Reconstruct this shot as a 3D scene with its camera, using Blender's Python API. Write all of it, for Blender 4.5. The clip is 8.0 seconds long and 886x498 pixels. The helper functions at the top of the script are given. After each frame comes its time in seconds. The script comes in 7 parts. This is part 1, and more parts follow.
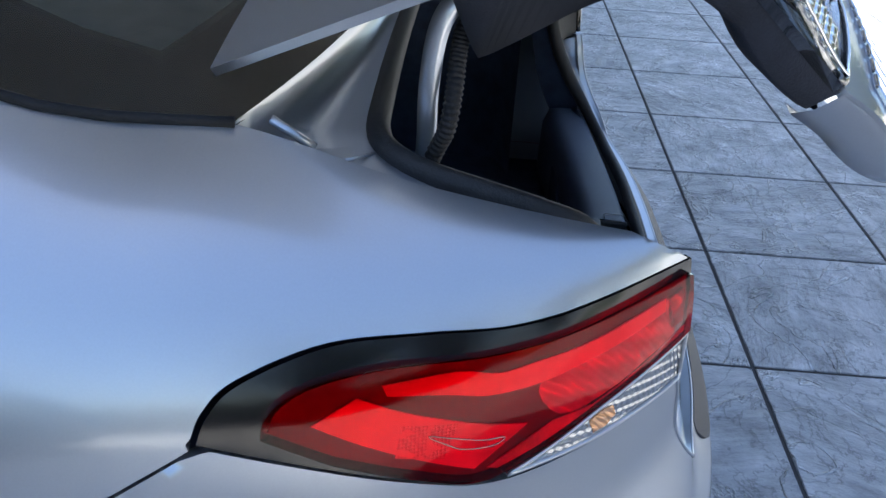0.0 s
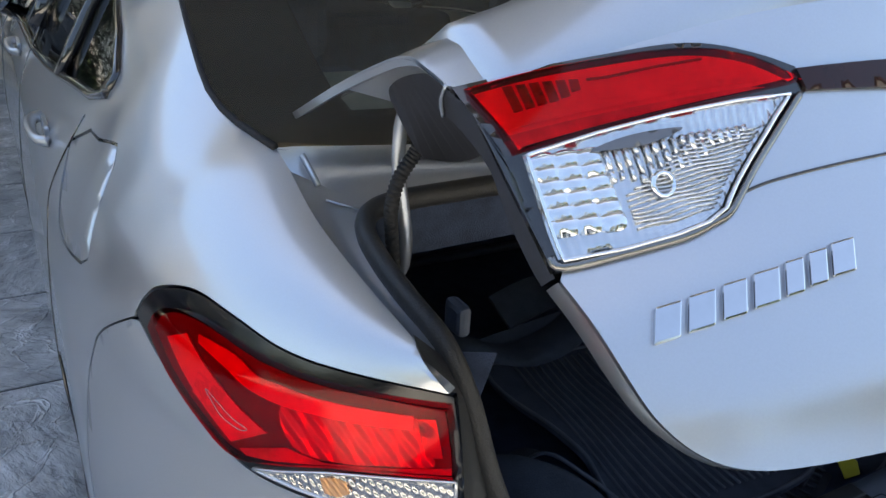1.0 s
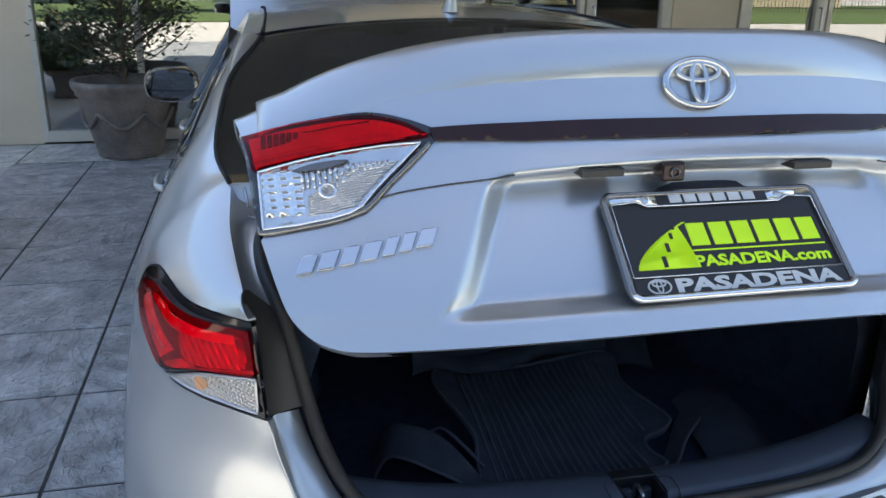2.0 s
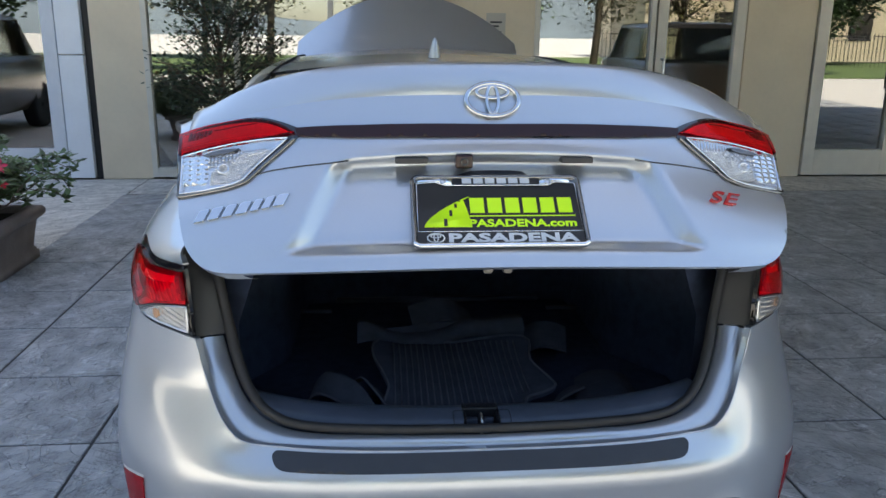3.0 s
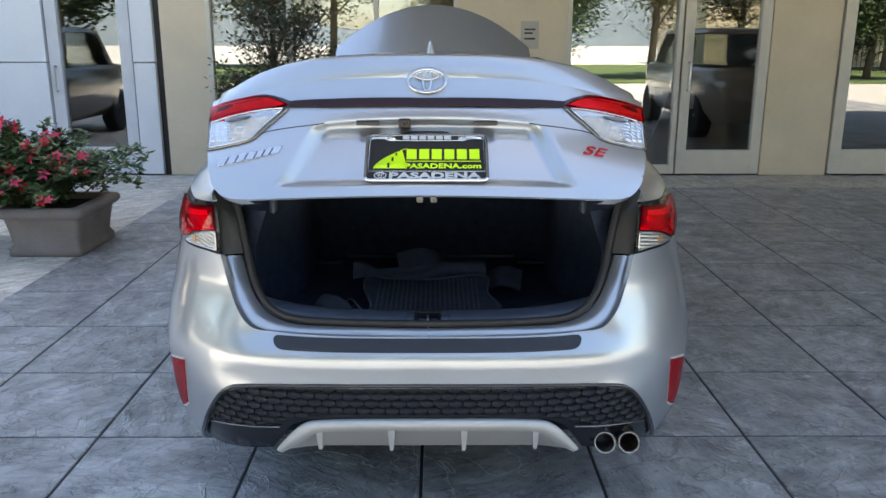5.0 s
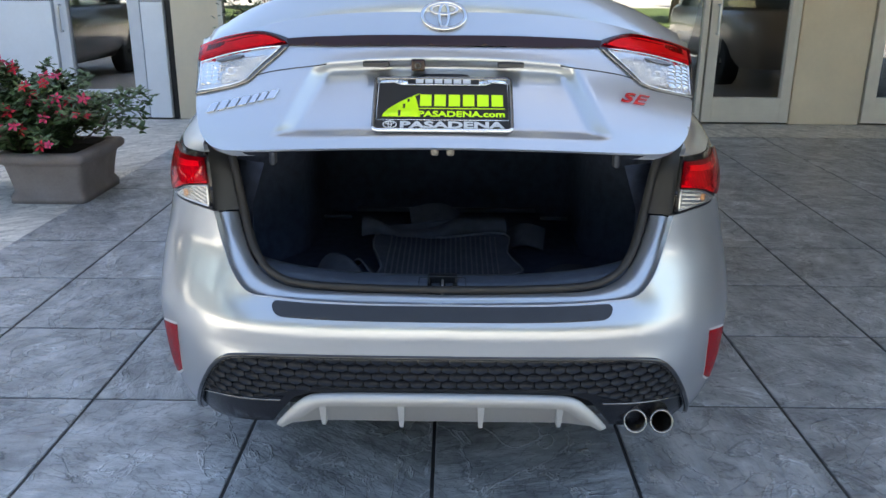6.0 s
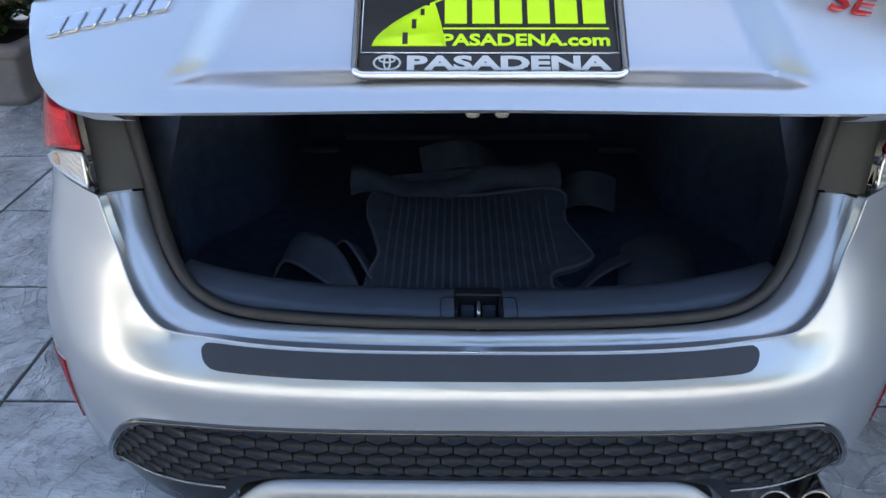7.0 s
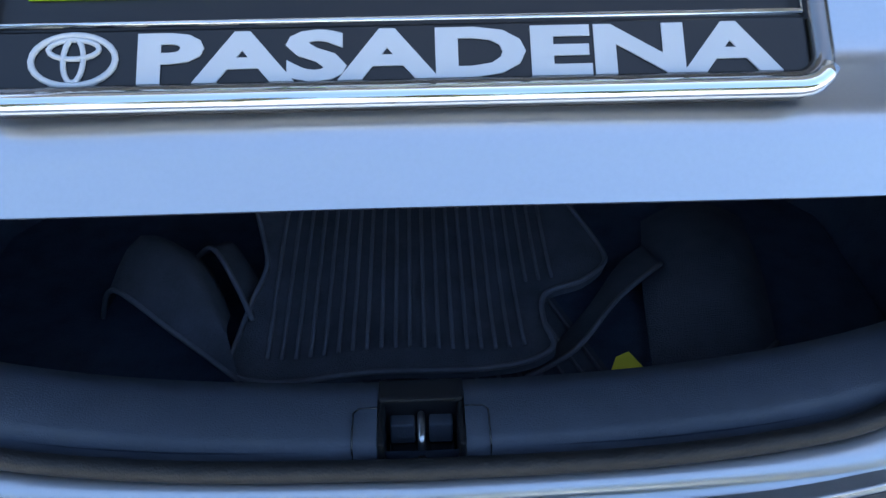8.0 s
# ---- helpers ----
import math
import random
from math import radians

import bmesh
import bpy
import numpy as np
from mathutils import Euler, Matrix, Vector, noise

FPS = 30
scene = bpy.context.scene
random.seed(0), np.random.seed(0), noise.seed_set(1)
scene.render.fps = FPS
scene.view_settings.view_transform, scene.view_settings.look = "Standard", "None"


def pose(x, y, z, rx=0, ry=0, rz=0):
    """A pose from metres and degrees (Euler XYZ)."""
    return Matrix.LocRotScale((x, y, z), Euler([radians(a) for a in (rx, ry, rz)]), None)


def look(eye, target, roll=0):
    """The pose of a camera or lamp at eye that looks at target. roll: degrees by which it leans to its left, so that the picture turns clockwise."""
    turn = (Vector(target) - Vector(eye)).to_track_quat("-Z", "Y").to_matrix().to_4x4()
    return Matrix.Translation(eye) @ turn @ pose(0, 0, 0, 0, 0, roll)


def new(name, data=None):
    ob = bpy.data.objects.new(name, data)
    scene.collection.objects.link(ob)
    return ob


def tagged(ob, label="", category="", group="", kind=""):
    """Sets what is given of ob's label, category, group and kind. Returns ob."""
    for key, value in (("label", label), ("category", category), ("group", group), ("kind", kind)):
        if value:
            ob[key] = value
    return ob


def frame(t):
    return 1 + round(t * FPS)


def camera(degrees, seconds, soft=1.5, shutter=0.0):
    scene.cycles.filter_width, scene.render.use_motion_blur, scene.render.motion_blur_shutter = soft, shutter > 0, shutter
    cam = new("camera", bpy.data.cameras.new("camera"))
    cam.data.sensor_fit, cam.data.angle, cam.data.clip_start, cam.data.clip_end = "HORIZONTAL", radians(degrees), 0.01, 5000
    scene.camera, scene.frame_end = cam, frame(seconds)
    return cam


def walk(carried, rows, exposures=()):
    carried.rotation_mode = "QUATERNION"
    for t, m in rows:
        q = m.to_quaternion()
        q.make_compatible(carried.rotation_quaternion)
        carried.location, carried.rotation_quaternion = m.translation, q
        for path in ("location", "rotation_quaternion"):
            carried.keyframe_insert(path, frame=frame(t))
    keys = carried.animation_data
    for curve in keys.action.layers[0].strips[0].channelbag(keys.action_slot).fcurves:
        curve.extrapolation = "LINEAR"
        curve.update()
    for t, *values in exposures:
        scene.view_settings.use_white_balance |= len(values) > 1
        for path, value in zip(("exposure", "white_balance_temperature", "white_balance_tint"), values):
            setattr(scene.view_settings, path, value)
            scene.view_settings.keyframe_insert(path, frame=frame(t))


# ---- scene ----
from mathutils import geometry

cam = camera(57.2, 8.0)
PATH = [
    (0, (-1.246, 0.471, 1.447), (0.46, 0.527, 0.405), 3.4),
    (0.2, (-1.178, 0.329, 1.451), (0.503, 0.679, 0.425), 4.2),
    (0.3, (-1.14, 0.266, 1.449), (0.521, 0.769, 0.455), 4.1),
    (0.5, (-1.083, 0.133, 1.486), (0.452, 1.002, 0.542), 3.4),
    (0.7, (-1.009, -0.017, 1.487), (0.242, 1.262, 0.595), 1.7),
    (1, (-0.923, -0.24, 1.479), (-0.017, 1.344, 0.66), 3.4),
    (1.5, (-0.816, -0.579, 1.505), (-0.133, 1.149, 0.766), 3.1),
    (2, (-0.59, -0.84, 1.55), (-0.158, 1.005, 0.912), 0.9),
    (2.2, (-0.476, -0.932, 1.557), (-0.135, 0.941, 0.946), 1.1),
    (3.3, (-0.134, -1.51, 1.536), (0.0, 0.423, 1.042), 0.3),
    (3.5, (-0.057, -1.589, 1.534), (0.049, 0.349, 1.052), 0.2),
    (4, (0.008, -1.791, 1.537), (0.072, 0.152, 1.069), 0.1),
    (4.2, (0.002, -1.871, 1.526), (0.055, 0.073, 1.059), 0.1),
    (5.5, (0.037, -2.032, 1.522), (0.035, -0.109, 0.97), 0.2),
    (6, (0.022, -1.786, 1.494), (0.002, 0.113, 0.867), 0.4),
    (6.5, (0.022, -1.358, 1.464), (-0.02, 0.497, 0.718), 0.4),
    (7, (-0.04, -0.911, 1.428), (-0.067, 0.865, 0.509), -0.2),
    (7.5, (-0.007, -0.537, 1.377), (0.0, 1.144, 0.294), -0.5),
    (8, (0.006, -0.268, 1.315), (0.055, 1.312, 0.09), -0.5),
]
walk(cam, [(t, look(eye, target, roll)) for t, eye, target, roll in PATH], [(0, 1.84, 6150, 10), (0.5, 2.10, 7100, 7), (1.0, 2.16, 7300, 9), (1.6, 1.98, 6800, 8), (2.2, 1.88, 6850, 8), (3.5, 2.05, 7100, 8), (5.5, 2.30, 7350, 8), (6.5, 2.32, 6900, 8), (7.2, 2.28, 6700, 9), (8, 2.2, 5950, 7)])

# ---- light: a clear sky; an unseen added tower keeps the sun off the forecourt ----
SUN_UP, SUN_TURN = 71.0, 28.0
world = bpy.data.worlds.new("sky")
scene.world = world
world.use_nodes = True
wt = world.node_tree
sky = wt.nodes.new("ShaderNodeTexSky")
sky.sky_type, sky.sun_disc = "NISHITA", False
sky.sun_elevation, sky.sun_rotation = radians(SUN_UP), radians(SUN_TURN)
wt.links.new(sky.outputs["Color"], wt.nodes["Background"].inputs["Color"])
wt.nodes["Background"].inputs["Strength"].default_value = 0.105
sun = new("sun", bpy.data.lights.new("sun", "SUN"))
sun.data.energy, sun.data.angle, sun.data.color = 5.0, radians(0.53), (1.0, 0.95, 0.87)
toward = Vector((math.sin(radians(SUN_TURN)) * math.cos(radians(SUN_UP)), math.cos(radians(SUN_TURN)) * math.cos(radians(SUN_UP)), math.sin(radians(SUN_UP))))
sun.matrix_basis = look(toward * 40, (0, 0, 0))


# ---- materials ----
def material(name, color, rough=0.5, metal=0.0, coat=0.0, vary=0.0, size=8.0, bump=0.0, bump_size=60.0, trans=0.0, ior=1.45, random_hue=0.0, alpha=1.0, sheen=0.0):
    """A principled surface whose colour and relief vary at two scales."""
    m = bpy.data.materials.new(name)
    m.use_nodes = True
    nt = m.node_tree
    b = nt.nodes["Principled BSDF"]
    b.inputs["Base Color"].default_value = (*color, 1)
    b.inputs["Roughness"].default_value = rough
    b.inputs["Metallic"].default_value = metal
    b.inputs["Coat Weight"].default_value = coat
    b.inputs["Coat Roughness"].default_value = 0.03
    b.inputs["Transmission Weight"].default_value = trans
    b.inputs["IOR"].default_value = ior
    b.inputs["Sheen Weight"].default_value = sheen
    if vary or random_hue or bump:
        tc = nt.nodes.new("ShaderNodeTexCoord")
    if vary or random_hue:
        n1, n2 = nt.nodes.new("ShaderNodeTexNoise"), nt.nodes.new("ShaderNodeTexNoise")
        n1.inputs["Scale"].default_value, n1.inputs["Detail"].default_value = size, 6
        n2.inputs["Scale"].default_value, n2.inputs["Detail"].default_value = size * 9, 3
        for n in (n1, n2):
            nt.links.new(tc.outputs["Object"], n.inputs["Vector"])
        add = nt.nodes.new("ShaderNodeMath")
        add.operation = "MULTIPLY_ADD"
        nt.links.new(n2.outputs["Fac"], add.inputs[0])
        add.inputs[1].default_value = 0.35
        nt.links.new(n1.outputs["Fac"], add.inputs[2])
        mp = nt.nodes.new("ShaderNodeMapRange")
        mp.inputs["From Min"].default_value, mp.inputs["From Max"].default_value = 0.4, 0.95
        mp.inputs["To Min"].default_value, mp.inputs["To Max"].default_value = 1 - vary, 1 + vary
        nt.links.new(add.outputs[0], mp.inputs["Value"])
        last = mp.outputs[0]
        if random_hue:
            oi = nt.nodes.new("ShaderNodeObjectInfo")
            mr = nt.nodes.new("ShaderNodeMapRange")
            mr.inputs["To Min"].default_value, mr.inputs["To Max"].default_value = 1 - random_hue, 1 + random_hue
            nt.links.new(oi.outputs["Random"], mr.inputs["Value"])
            mul = nt.nodes.new("ShaderNodeMath")
            mul.operation = "MULTIPLY"
            nt.links.new(last, mul.inputs[0])
            nt.links.new(mr.outputs[0], mul.inputs[1])
            last = mul.outputs[0]
        mix = nt.nodes.new("ShaderNodeVectorMath")
        mix.operation = "SCALE"
        mix.inputs[0].default_value = color
        nt.links.new(last, mix.inputs["Scale"])
        nt.links.new(mix.outputs[0], b.inputs["Base Color"])
    if bump:
        nb = nt.nodes.new("ShaderNodeTexNoise")
        nb.inputs["Scale"].default_value, nb.inputs["Detail"].default_value = bump_size, 5
        nt.links.new(tc.outputs["Object"], nb.inputs["Vector"])
        bp = nt.nodes.new("ShaderNodeBump")
        bp.inputs["Strength"].default_value, bp.inputs["Distance"].default_value = bump, 0.01
        nt.links.new(nb.outputs["Fac"], bp.inputs["Height"])
        nt.links.new(bp.outputs[0], b.inputs["Normal"])
    return m


def see_through(name, tint, gloss_rough=0.02, ior=1.5, dust=0.0):
    """A thin pane: tinted clear view under a real mirror-like gloss."""
    m = bpy.data.materials.new(name)
    m.use_nodes = True
    nt = m.node_tree
    nt.nodes.remove(nt.nodes["Principled BSDF"])
    tr, gl, mix, fr = (nt.nodes.new("ShaderNode" + k) for k in ("BsdfTransparent", "BsdfGlossy", "MixShader", "Fresnel"))
    tr.inputs["Color"].default_value = (*tint, 1)
    gl.inputs["Roughness"].default_value = gloss_rough
    fr.inputs["IOR"].default_value = ior
    nt.links.new(fr.outputs[0], mix.inputs[0])
    nt.links.new(tr.outputs[0], mix.inputs[1])
    nt.links.new(gl.outputs[0], mix.inputs[2])
    last = mix.outputs[0]
    if dust:
        film, cover, cloud = (nt.nodes.new("ShaderNode" + k) for k in ("BsdfDiffuse", "MixShader", "TexNoise"))
        film.inputs["Color"].default_value = (0.62, 0.64, 0.56, 1)
        cloud.inputs["Scale"].default_value, cloud.inputs["Detail"].default_value = 5.0, 6
        share = nt.nodes.new("ShaderNodeMapRange")
        share.inputs["From Min"].default_value, share.inputs["From Max"].default_value = 0.3, 0.7
        share.inputs["To Min"].default_value, share.inputs["To Max"].default_value = dust * 0.6, dust * 1.4
        nt.links.new(nt.nodes.new("ShaderNodeTexCoord").outputs["Object"], cloud.inputs["Vector"])
        nt.links.new(cloud.outputs["Fac"], share.inputs["Value"])
        nt.links.new(share.outputs[0], cover.inputs[0])
        nt.links.new(last, cover.inputs[1])
        nt.links.new(film.outputs[0], cover.inputs[2])
        last = cover.outputs[0]
    nt.links.new(last, nt.nodes["Material Output"].inputs["Surface"])
    return m


PAINT = material("silver_paint", (0.43, 0.455, 0.49), 0.36, 0.80, 1.0, 0.025, 500.0)
PAINT.node_tree.nodes["Principled BSDF"].inputs["Coat IOR"].default_value = 1.85
PAINT.node_tree.nodes["Principled BSDF"].inputs["Coat Roughness"].default_value = 0.12
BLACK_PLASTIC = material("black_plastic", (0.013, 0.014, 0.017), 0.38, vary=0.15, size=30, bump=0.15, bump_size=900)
GRILLE_BLACK = material("grille_black", (0.008, 0.009, 0.013), 0.22, vary=0.15, size=30, bump=0.05, bump_size=600)
SKID_SILVER = material("skid_silver", (0.50, 0.495, 0.48), 0.5, 0.45, vary=0.04, size=300)
STEP_PLASTIC = material("step_plastic", (0.025, 0.029, 0.038), 0.42, vary=0.1, size=20, bump=0.2, bump_size=700)
GLOSS_BLACK = material("gloss_black", (0.008, 0.008, 0.010), 0.08, coat=1.0, vary=0.1, size=12)
JAMB = material("jamb_plastic", (0.028, 0.028, 0.029), 0.42, vary=0.12, size=25, bump=0.1, bump_size=500)
RUBBER = material("rubber", (0.017, 0.017, 0.018), 0.62, vary=0.2, size=40, bump=0.2, bump_size=400)
LID_LINER = material("lid_liner", (0.020, 0.023, 0.034), 0.75, vary=0.25, size=30, bump=0.25, bump_size=500)
LINER = material("trunk_liner", (0.044, 0.058, 0.095), 0.95, vary=0.3, size=30, bump=0.4, bump_size=500)
LINER.node_tree.nodes["Principled BSDF"].inputs["Specular IOR Level"].default_value = 0.2
RUBBER.node_tree.nodes["Principled BSDF"].inputs["Specular IOR Level"].default_value = 0.25
SEAL_RUBBER = material("seal_rubber", (0.024, 0.023, 0.023), 0.55, vary=0.2, size=40, bump=0.2, bump_size=400)
SILL_PLASTIC = material("sill_plastic", (0.066, 0.080, 0.110), 0.5, vary=0.12, size=25, bump=0.2, bump_size=600)
CHROME = material("chrome", (0.80, 0.81, 0.83), 0.06, 1.0, vary=0.03, size=20)
EMBLEM_CHROME = material("emblem_chrome", (0.56, 0.57, 0.59), 0.08, 1.0, vary=0.05, size=20)
STRIP_BLACK = material("strip_black", (0.020, 0.007, 0.008), 0.18, vary=0.1, size=20)
STRIP_BLACK.node_tree.nodes["Principled BSDF"].inputs["Specular IOR Level"].default_value = 0.4
EXHAUST = material("exhaust_steel", (0.34, 0.32, 0.30), 0.25, 1.0, vary=0.15, size=25)
STEEL = material("satin_steel", (0.55, 0.56, 0.58), 0.28, 1.0, vary=0.08, size=30)
REFLECTOR_RED = material("reflector_red", (0.24, 0.002, 0.008), 0.25, vary=0.15, size=60, bump=0.25, bump_size=300)
REFLECTOR_RED.node_tree.nodes["Principled BSDF"].inputs["Specular IOR Level"].default_value = 0.08
RIB_CLEAR = material("rib_clear", (0.70, 0.71, 0.73), 0.18, 0.75, vary=0.2, size=60)
PILLOW = material("lens_pillow", (0.68, 0.70, 0.72), 0.10, 0.9, vary=0.1, size=60)
FRAME_DARK = material("dark_chrome", (0.22, 0.215, 0.21), 0.18, 0.9, vary=0.08, size=30)
LATCH_GREY = material("latch_grey", (0.16, 0.155, 0.145), 0.5, 0.3, vary=0.15, size=40)
BLADE_GREY = material("lamp_blade", (0.90, 0.89, 0.89), 0.3, 0.1, vary=0.2, size=30)
SHADE_GREY = material("bulb_shade", (0.16, 0.16, 0.17), 0.25, 0.6, vary=0.1, size=30)
LAMP_BLACK = material("lamp_black", (0.008, 0.008, 0.010), 0.12, vary=0.1, size=12)
LAMP_BLACK.node_tree.nodes["Principled BSDF"].inputs["Specular IOR Level"].default_value = 0.55
BADGE_RED = material("badge_red", (0.45, 0.01, 0.015), 0.15, 0.2, 1.0, vary=0.05)
TYRE = material("tyre", (0.02, 0.02, 0.021), 0.8, vary=0.2, size=20, bump=0.3, bump_size=120)
GLASS_DARK = see_through("tinted_glass", (0.64, 0.68, 0.62), 0.02, 1.55, 0.024)
SCREEN_GLASS = see_through("screen_glass", (0.60, 0.63, 0.60))
SIDE_GLASS = see_through("side_glass", (0.22, 0.235, 0.225))
WINDOW_GLASS = see_through("window_glass", (0.80, 0.82, 0.80), 0.0, 3.6)
PLATE_BLACK = material("plate_black", (0.005, 0.006, 0.007), 0.4, coat=0.15, vary=0.1)
LIME = material("lime_print", (0.62, 0.95, 0.012), 0.4, vary=0.03)
WHITE_PRINT = material("white_print", (0.56, 0.57, 0.58), 0.4, vary=0.03)


def lens_material(name, color, metal, scale, strength, kind="cells", rough=0.12):
    """Moulded lamp plastic: small optics under a smooth clear coat."""
    m = material(name, color, rough, metal, 1.0)
    nt = m.node_tree
    b = nt.nodes["Principled BSDF"]
    tc = nt.nodes.new("ShaderNodeTexCoord")
    mp = nt.nodes.new("ShaderNodeMapping")
    mp.inputs["Scale"].default_value = scale
    nt.links.new(tc.outputs["Object"], mp.inputs["Vector"])
    vo = nt.nodes.new("ShaderNodeTexVoronoi")
    vo.inputs["Scale"].default_value = 1.0
    vo.inputs["Randomness"].default_value = 0.25 if kind == "cells" else 0.9
    nt.links.new(mp.outputs[0], vo.inputs["Vector"])
    bp = nt.nodes.new("ShaderNodeBump")
    bp.inputs["Strength"].default_value, bp.inputs["Distance"].default_value = strength, 0.006
    nt.links.new(vo.outputs["Distance"], bp.inputs["Height"])
    nt.links.new(bp.outputs[0], b.inputs["Normal"])
    ramp = nt.nodes.new("ShaderNodeMapRange")
    ramp.inputs["From Max"].default_value = 0.7
    ramp.inputs["To Min"].default_value, ramp.inputs["To Max"].default_value = 1.15, 0.45
    nt.links.new(vo.outputs["Distance"], ramp.inputs["Value"])
    sc = nt.nodes.new("ShaderNodeVectorMath")
    sc.operation = "SCALE"
    sc.inputs[0].default_value = color
    nt.links.new(ramp.outputs[0], sc.inputs["Scale"])
    nt.links.new(sc.outputs[0], b.inputs["Base Color"])
    return m


def ribbed_lens(name, color, metal, px, pz, strength, rough=0.1, lean=0.0):
    """Clear moulded optics: crossed rows of small ribs."""
    m = material(name, color, rough, metal, 1.0, vary=0.12, size=30)
    nt = m.node_tree
    b = nt.nodes["Principled BSDF"]
    tc = nt.nodes.new("ShaderNodeTexCoord")
    sp = nt.nodes.new("ShaderNodeSeparateXYZ")
    nt.links.new(tc.outputs["Object"], sp.inputs[0])
    waves = []
    for axis, pitch, other in (("X", px, "Z"), ("Z", pz, "X")):
        k = nt.nodes.new("ShaderNodeMath")
        k.operation = "MULTIPLY_ADD"
        nt.links.new(sp.outputs[other], k.inputs[0])
        k.inputs[1].default_value = lean
        nt.links.new(sp.outputs[axis], k.inputs[2])
        w = nt.nodes.new("ShaderNodeMath")
        w.operation = "MULTIPLY"
        nt.links.new(k.outputs[0], w.inputs[0])
        w.inputs[1].default_value = 6.2832 / pitch
        sn = nt.nodes.new("ShaderNodeMath")
        sn.operation = "SINE"
        nt.links.new(w.outputs[0], sn.inputs[0])
        waves.append(sn)
    add = nt.nodes.new("ShaderNodeMath")
    nt.links.new(waves[0].outputs[0], add.inputs[0])
    nt.links.new(waves[1].outputs[0], add.inputs[1])
    bp = nt.nodes.new("ShaderNodeBump")
    bp.inputs["Strength"].default_value, bp.inputs["Distance"].default_value = strength, 0.0012
    nt.links.new(add.outputs[0], bp.inputs["Height"])
    nt.links.new(bp.outputs[0], b.inputs["Normal"])
    return m


RED_PANE = see_through("red_pane", (0.99, 0.004, 0.040), 0.02, 1.28)
GUIDE = ribbed_lens("light_guide", (0.97, 0.96, 0.96), 0.1, 0.0095, 0.030, 0.12, 0.35)
BOWL = ribbed_lens("reflector_bowl", (0.92, 0.90, 0.90), 0.5, 0.012, 0.026, 1.0, 0.2, 0.5)
LAMP_WELL = material("lamp_well", (0.14, 0.13, 0.13), 0.35, vary=0.4, size=18)
DULL_GUIDE = material("dull_guide", (0.64, 0.62, 0.62), 0.4, vary=0.35, size=40)
HEX_CELLS = lens_material("hexagon_cells", (0.85, 0.80, 0.80), 0.2, (330, 330, 330), 0.25, "cells", 0.3)
HEX_CELLS.node_tree.nodes["Map Range"].inputs["To Max"].default_value = 0.88
LENS_RED_DEEP = lens_material("deep_red_lens", (0.34, 0.004, 0.010), 0.0, (40, 40, 40), 0.2, "loose", 0.2)
LENS_CLEAR = ribbed_lens("clear_lens", (0.56, 0.57, 0.585), 0.85, 0.0070, 0.0260, 0.35)
LENS_SIGNAL = ribbed_lens("signal_lens", (0.50, 0.485, 0.47), 0.85, 0.0052, 0.0110, 0.5, lean=0.25)
AMBER_LENS = ribbed_lens("amber_lens", (0.78, 0.36, 0.14), 0.35, 0.0052, 0.0110, 1.0, lean=0.6)


# ---- mesh tools ----
def part(name, bm, mat, parent=None, label=""):
    """Links a bmesh, or a pair of vertices and faces, as one mesh object under a thing or part."""
    me = bpy.data.meshes.new(name)
    if isinstance(bm, tuple):
        me.from_pydata(bm[0], [], bm[1])
        me.polygons.foreach_set("use_smooth", [True] * len(me.polygons))
    else:
        bm.normal_update()
        bm.to_mesh(me)
        bm.free()
    me.materials.append(mat)
    ob = new(name, me)
    if parent is not None:
        ob.parent = parent
    if label:
        ob["label"] = label
    return ob


def thing(name, at, label, category, group="", kind=""):
    ob = new(name)
    ob.location = at
    ob.empty_display_size = 0.1
    return tagged(ob, label, category, group, kind)


def box(bm, x0, x1, y0, y1, z0, z1, bevel=0.0, segments=2, m=None):
    r = bmesh.ops.create_cube(bm, size=1.0)
    vs = r["verts"]
    for v in vs:
        v.co = Vector(((x0 + x1) / 2 + v.co.x * (x1 - x0), (y0 + y1) / 2 + v.co.y * (y1 - y0), (z0 + z1) / 2 + v.co.z * (z1 - z0)))
    if m is not None:
        bmesh.ops.transform(bm, matrix=m, verts=vs)
    if bevel:
        es = list({e for v in vs for e in v.link_edges})
        bmesh.ops.bevel(bm, geom=es, offset=bevel, segments=segments, affect="EDGES", profile=0.5)
    return bm


def boxes(*rows, bevel=0.0):
    bm = bmesh.new()
    for r in rows:
        box(bm, *r, bevel=bevel)
    return bm


def spline(points, closed=False, steps=6):
    """A smooth curve through points of any dimension."""
    p = [tuple(a) for a in points]
    n = len(p)
    out = []
    for i in range(n if closed else n - 1):
        g = (lambda k: p[k % n]) if closed else (lambda k: p[min(n - 1, max(0, k))])
        a, b, c, d = g(i - 1), g(i), g(i + 1), g(i + 2)
        for s in range(steps):
            t = s / steps
            out.append(tuple(0.5 * (2 * b[k] + (c[k] - a[k]) * t + (2 * a[k] - 5 * b[k] + 4 * c[k] - d[k]) * t * t
                                    + (3 * b[k] - a[k] - 3 * c[k] + d[k]) * t**3) for k in range(len(b))))
    if not closed:
        out.append(p[-1])
    return out


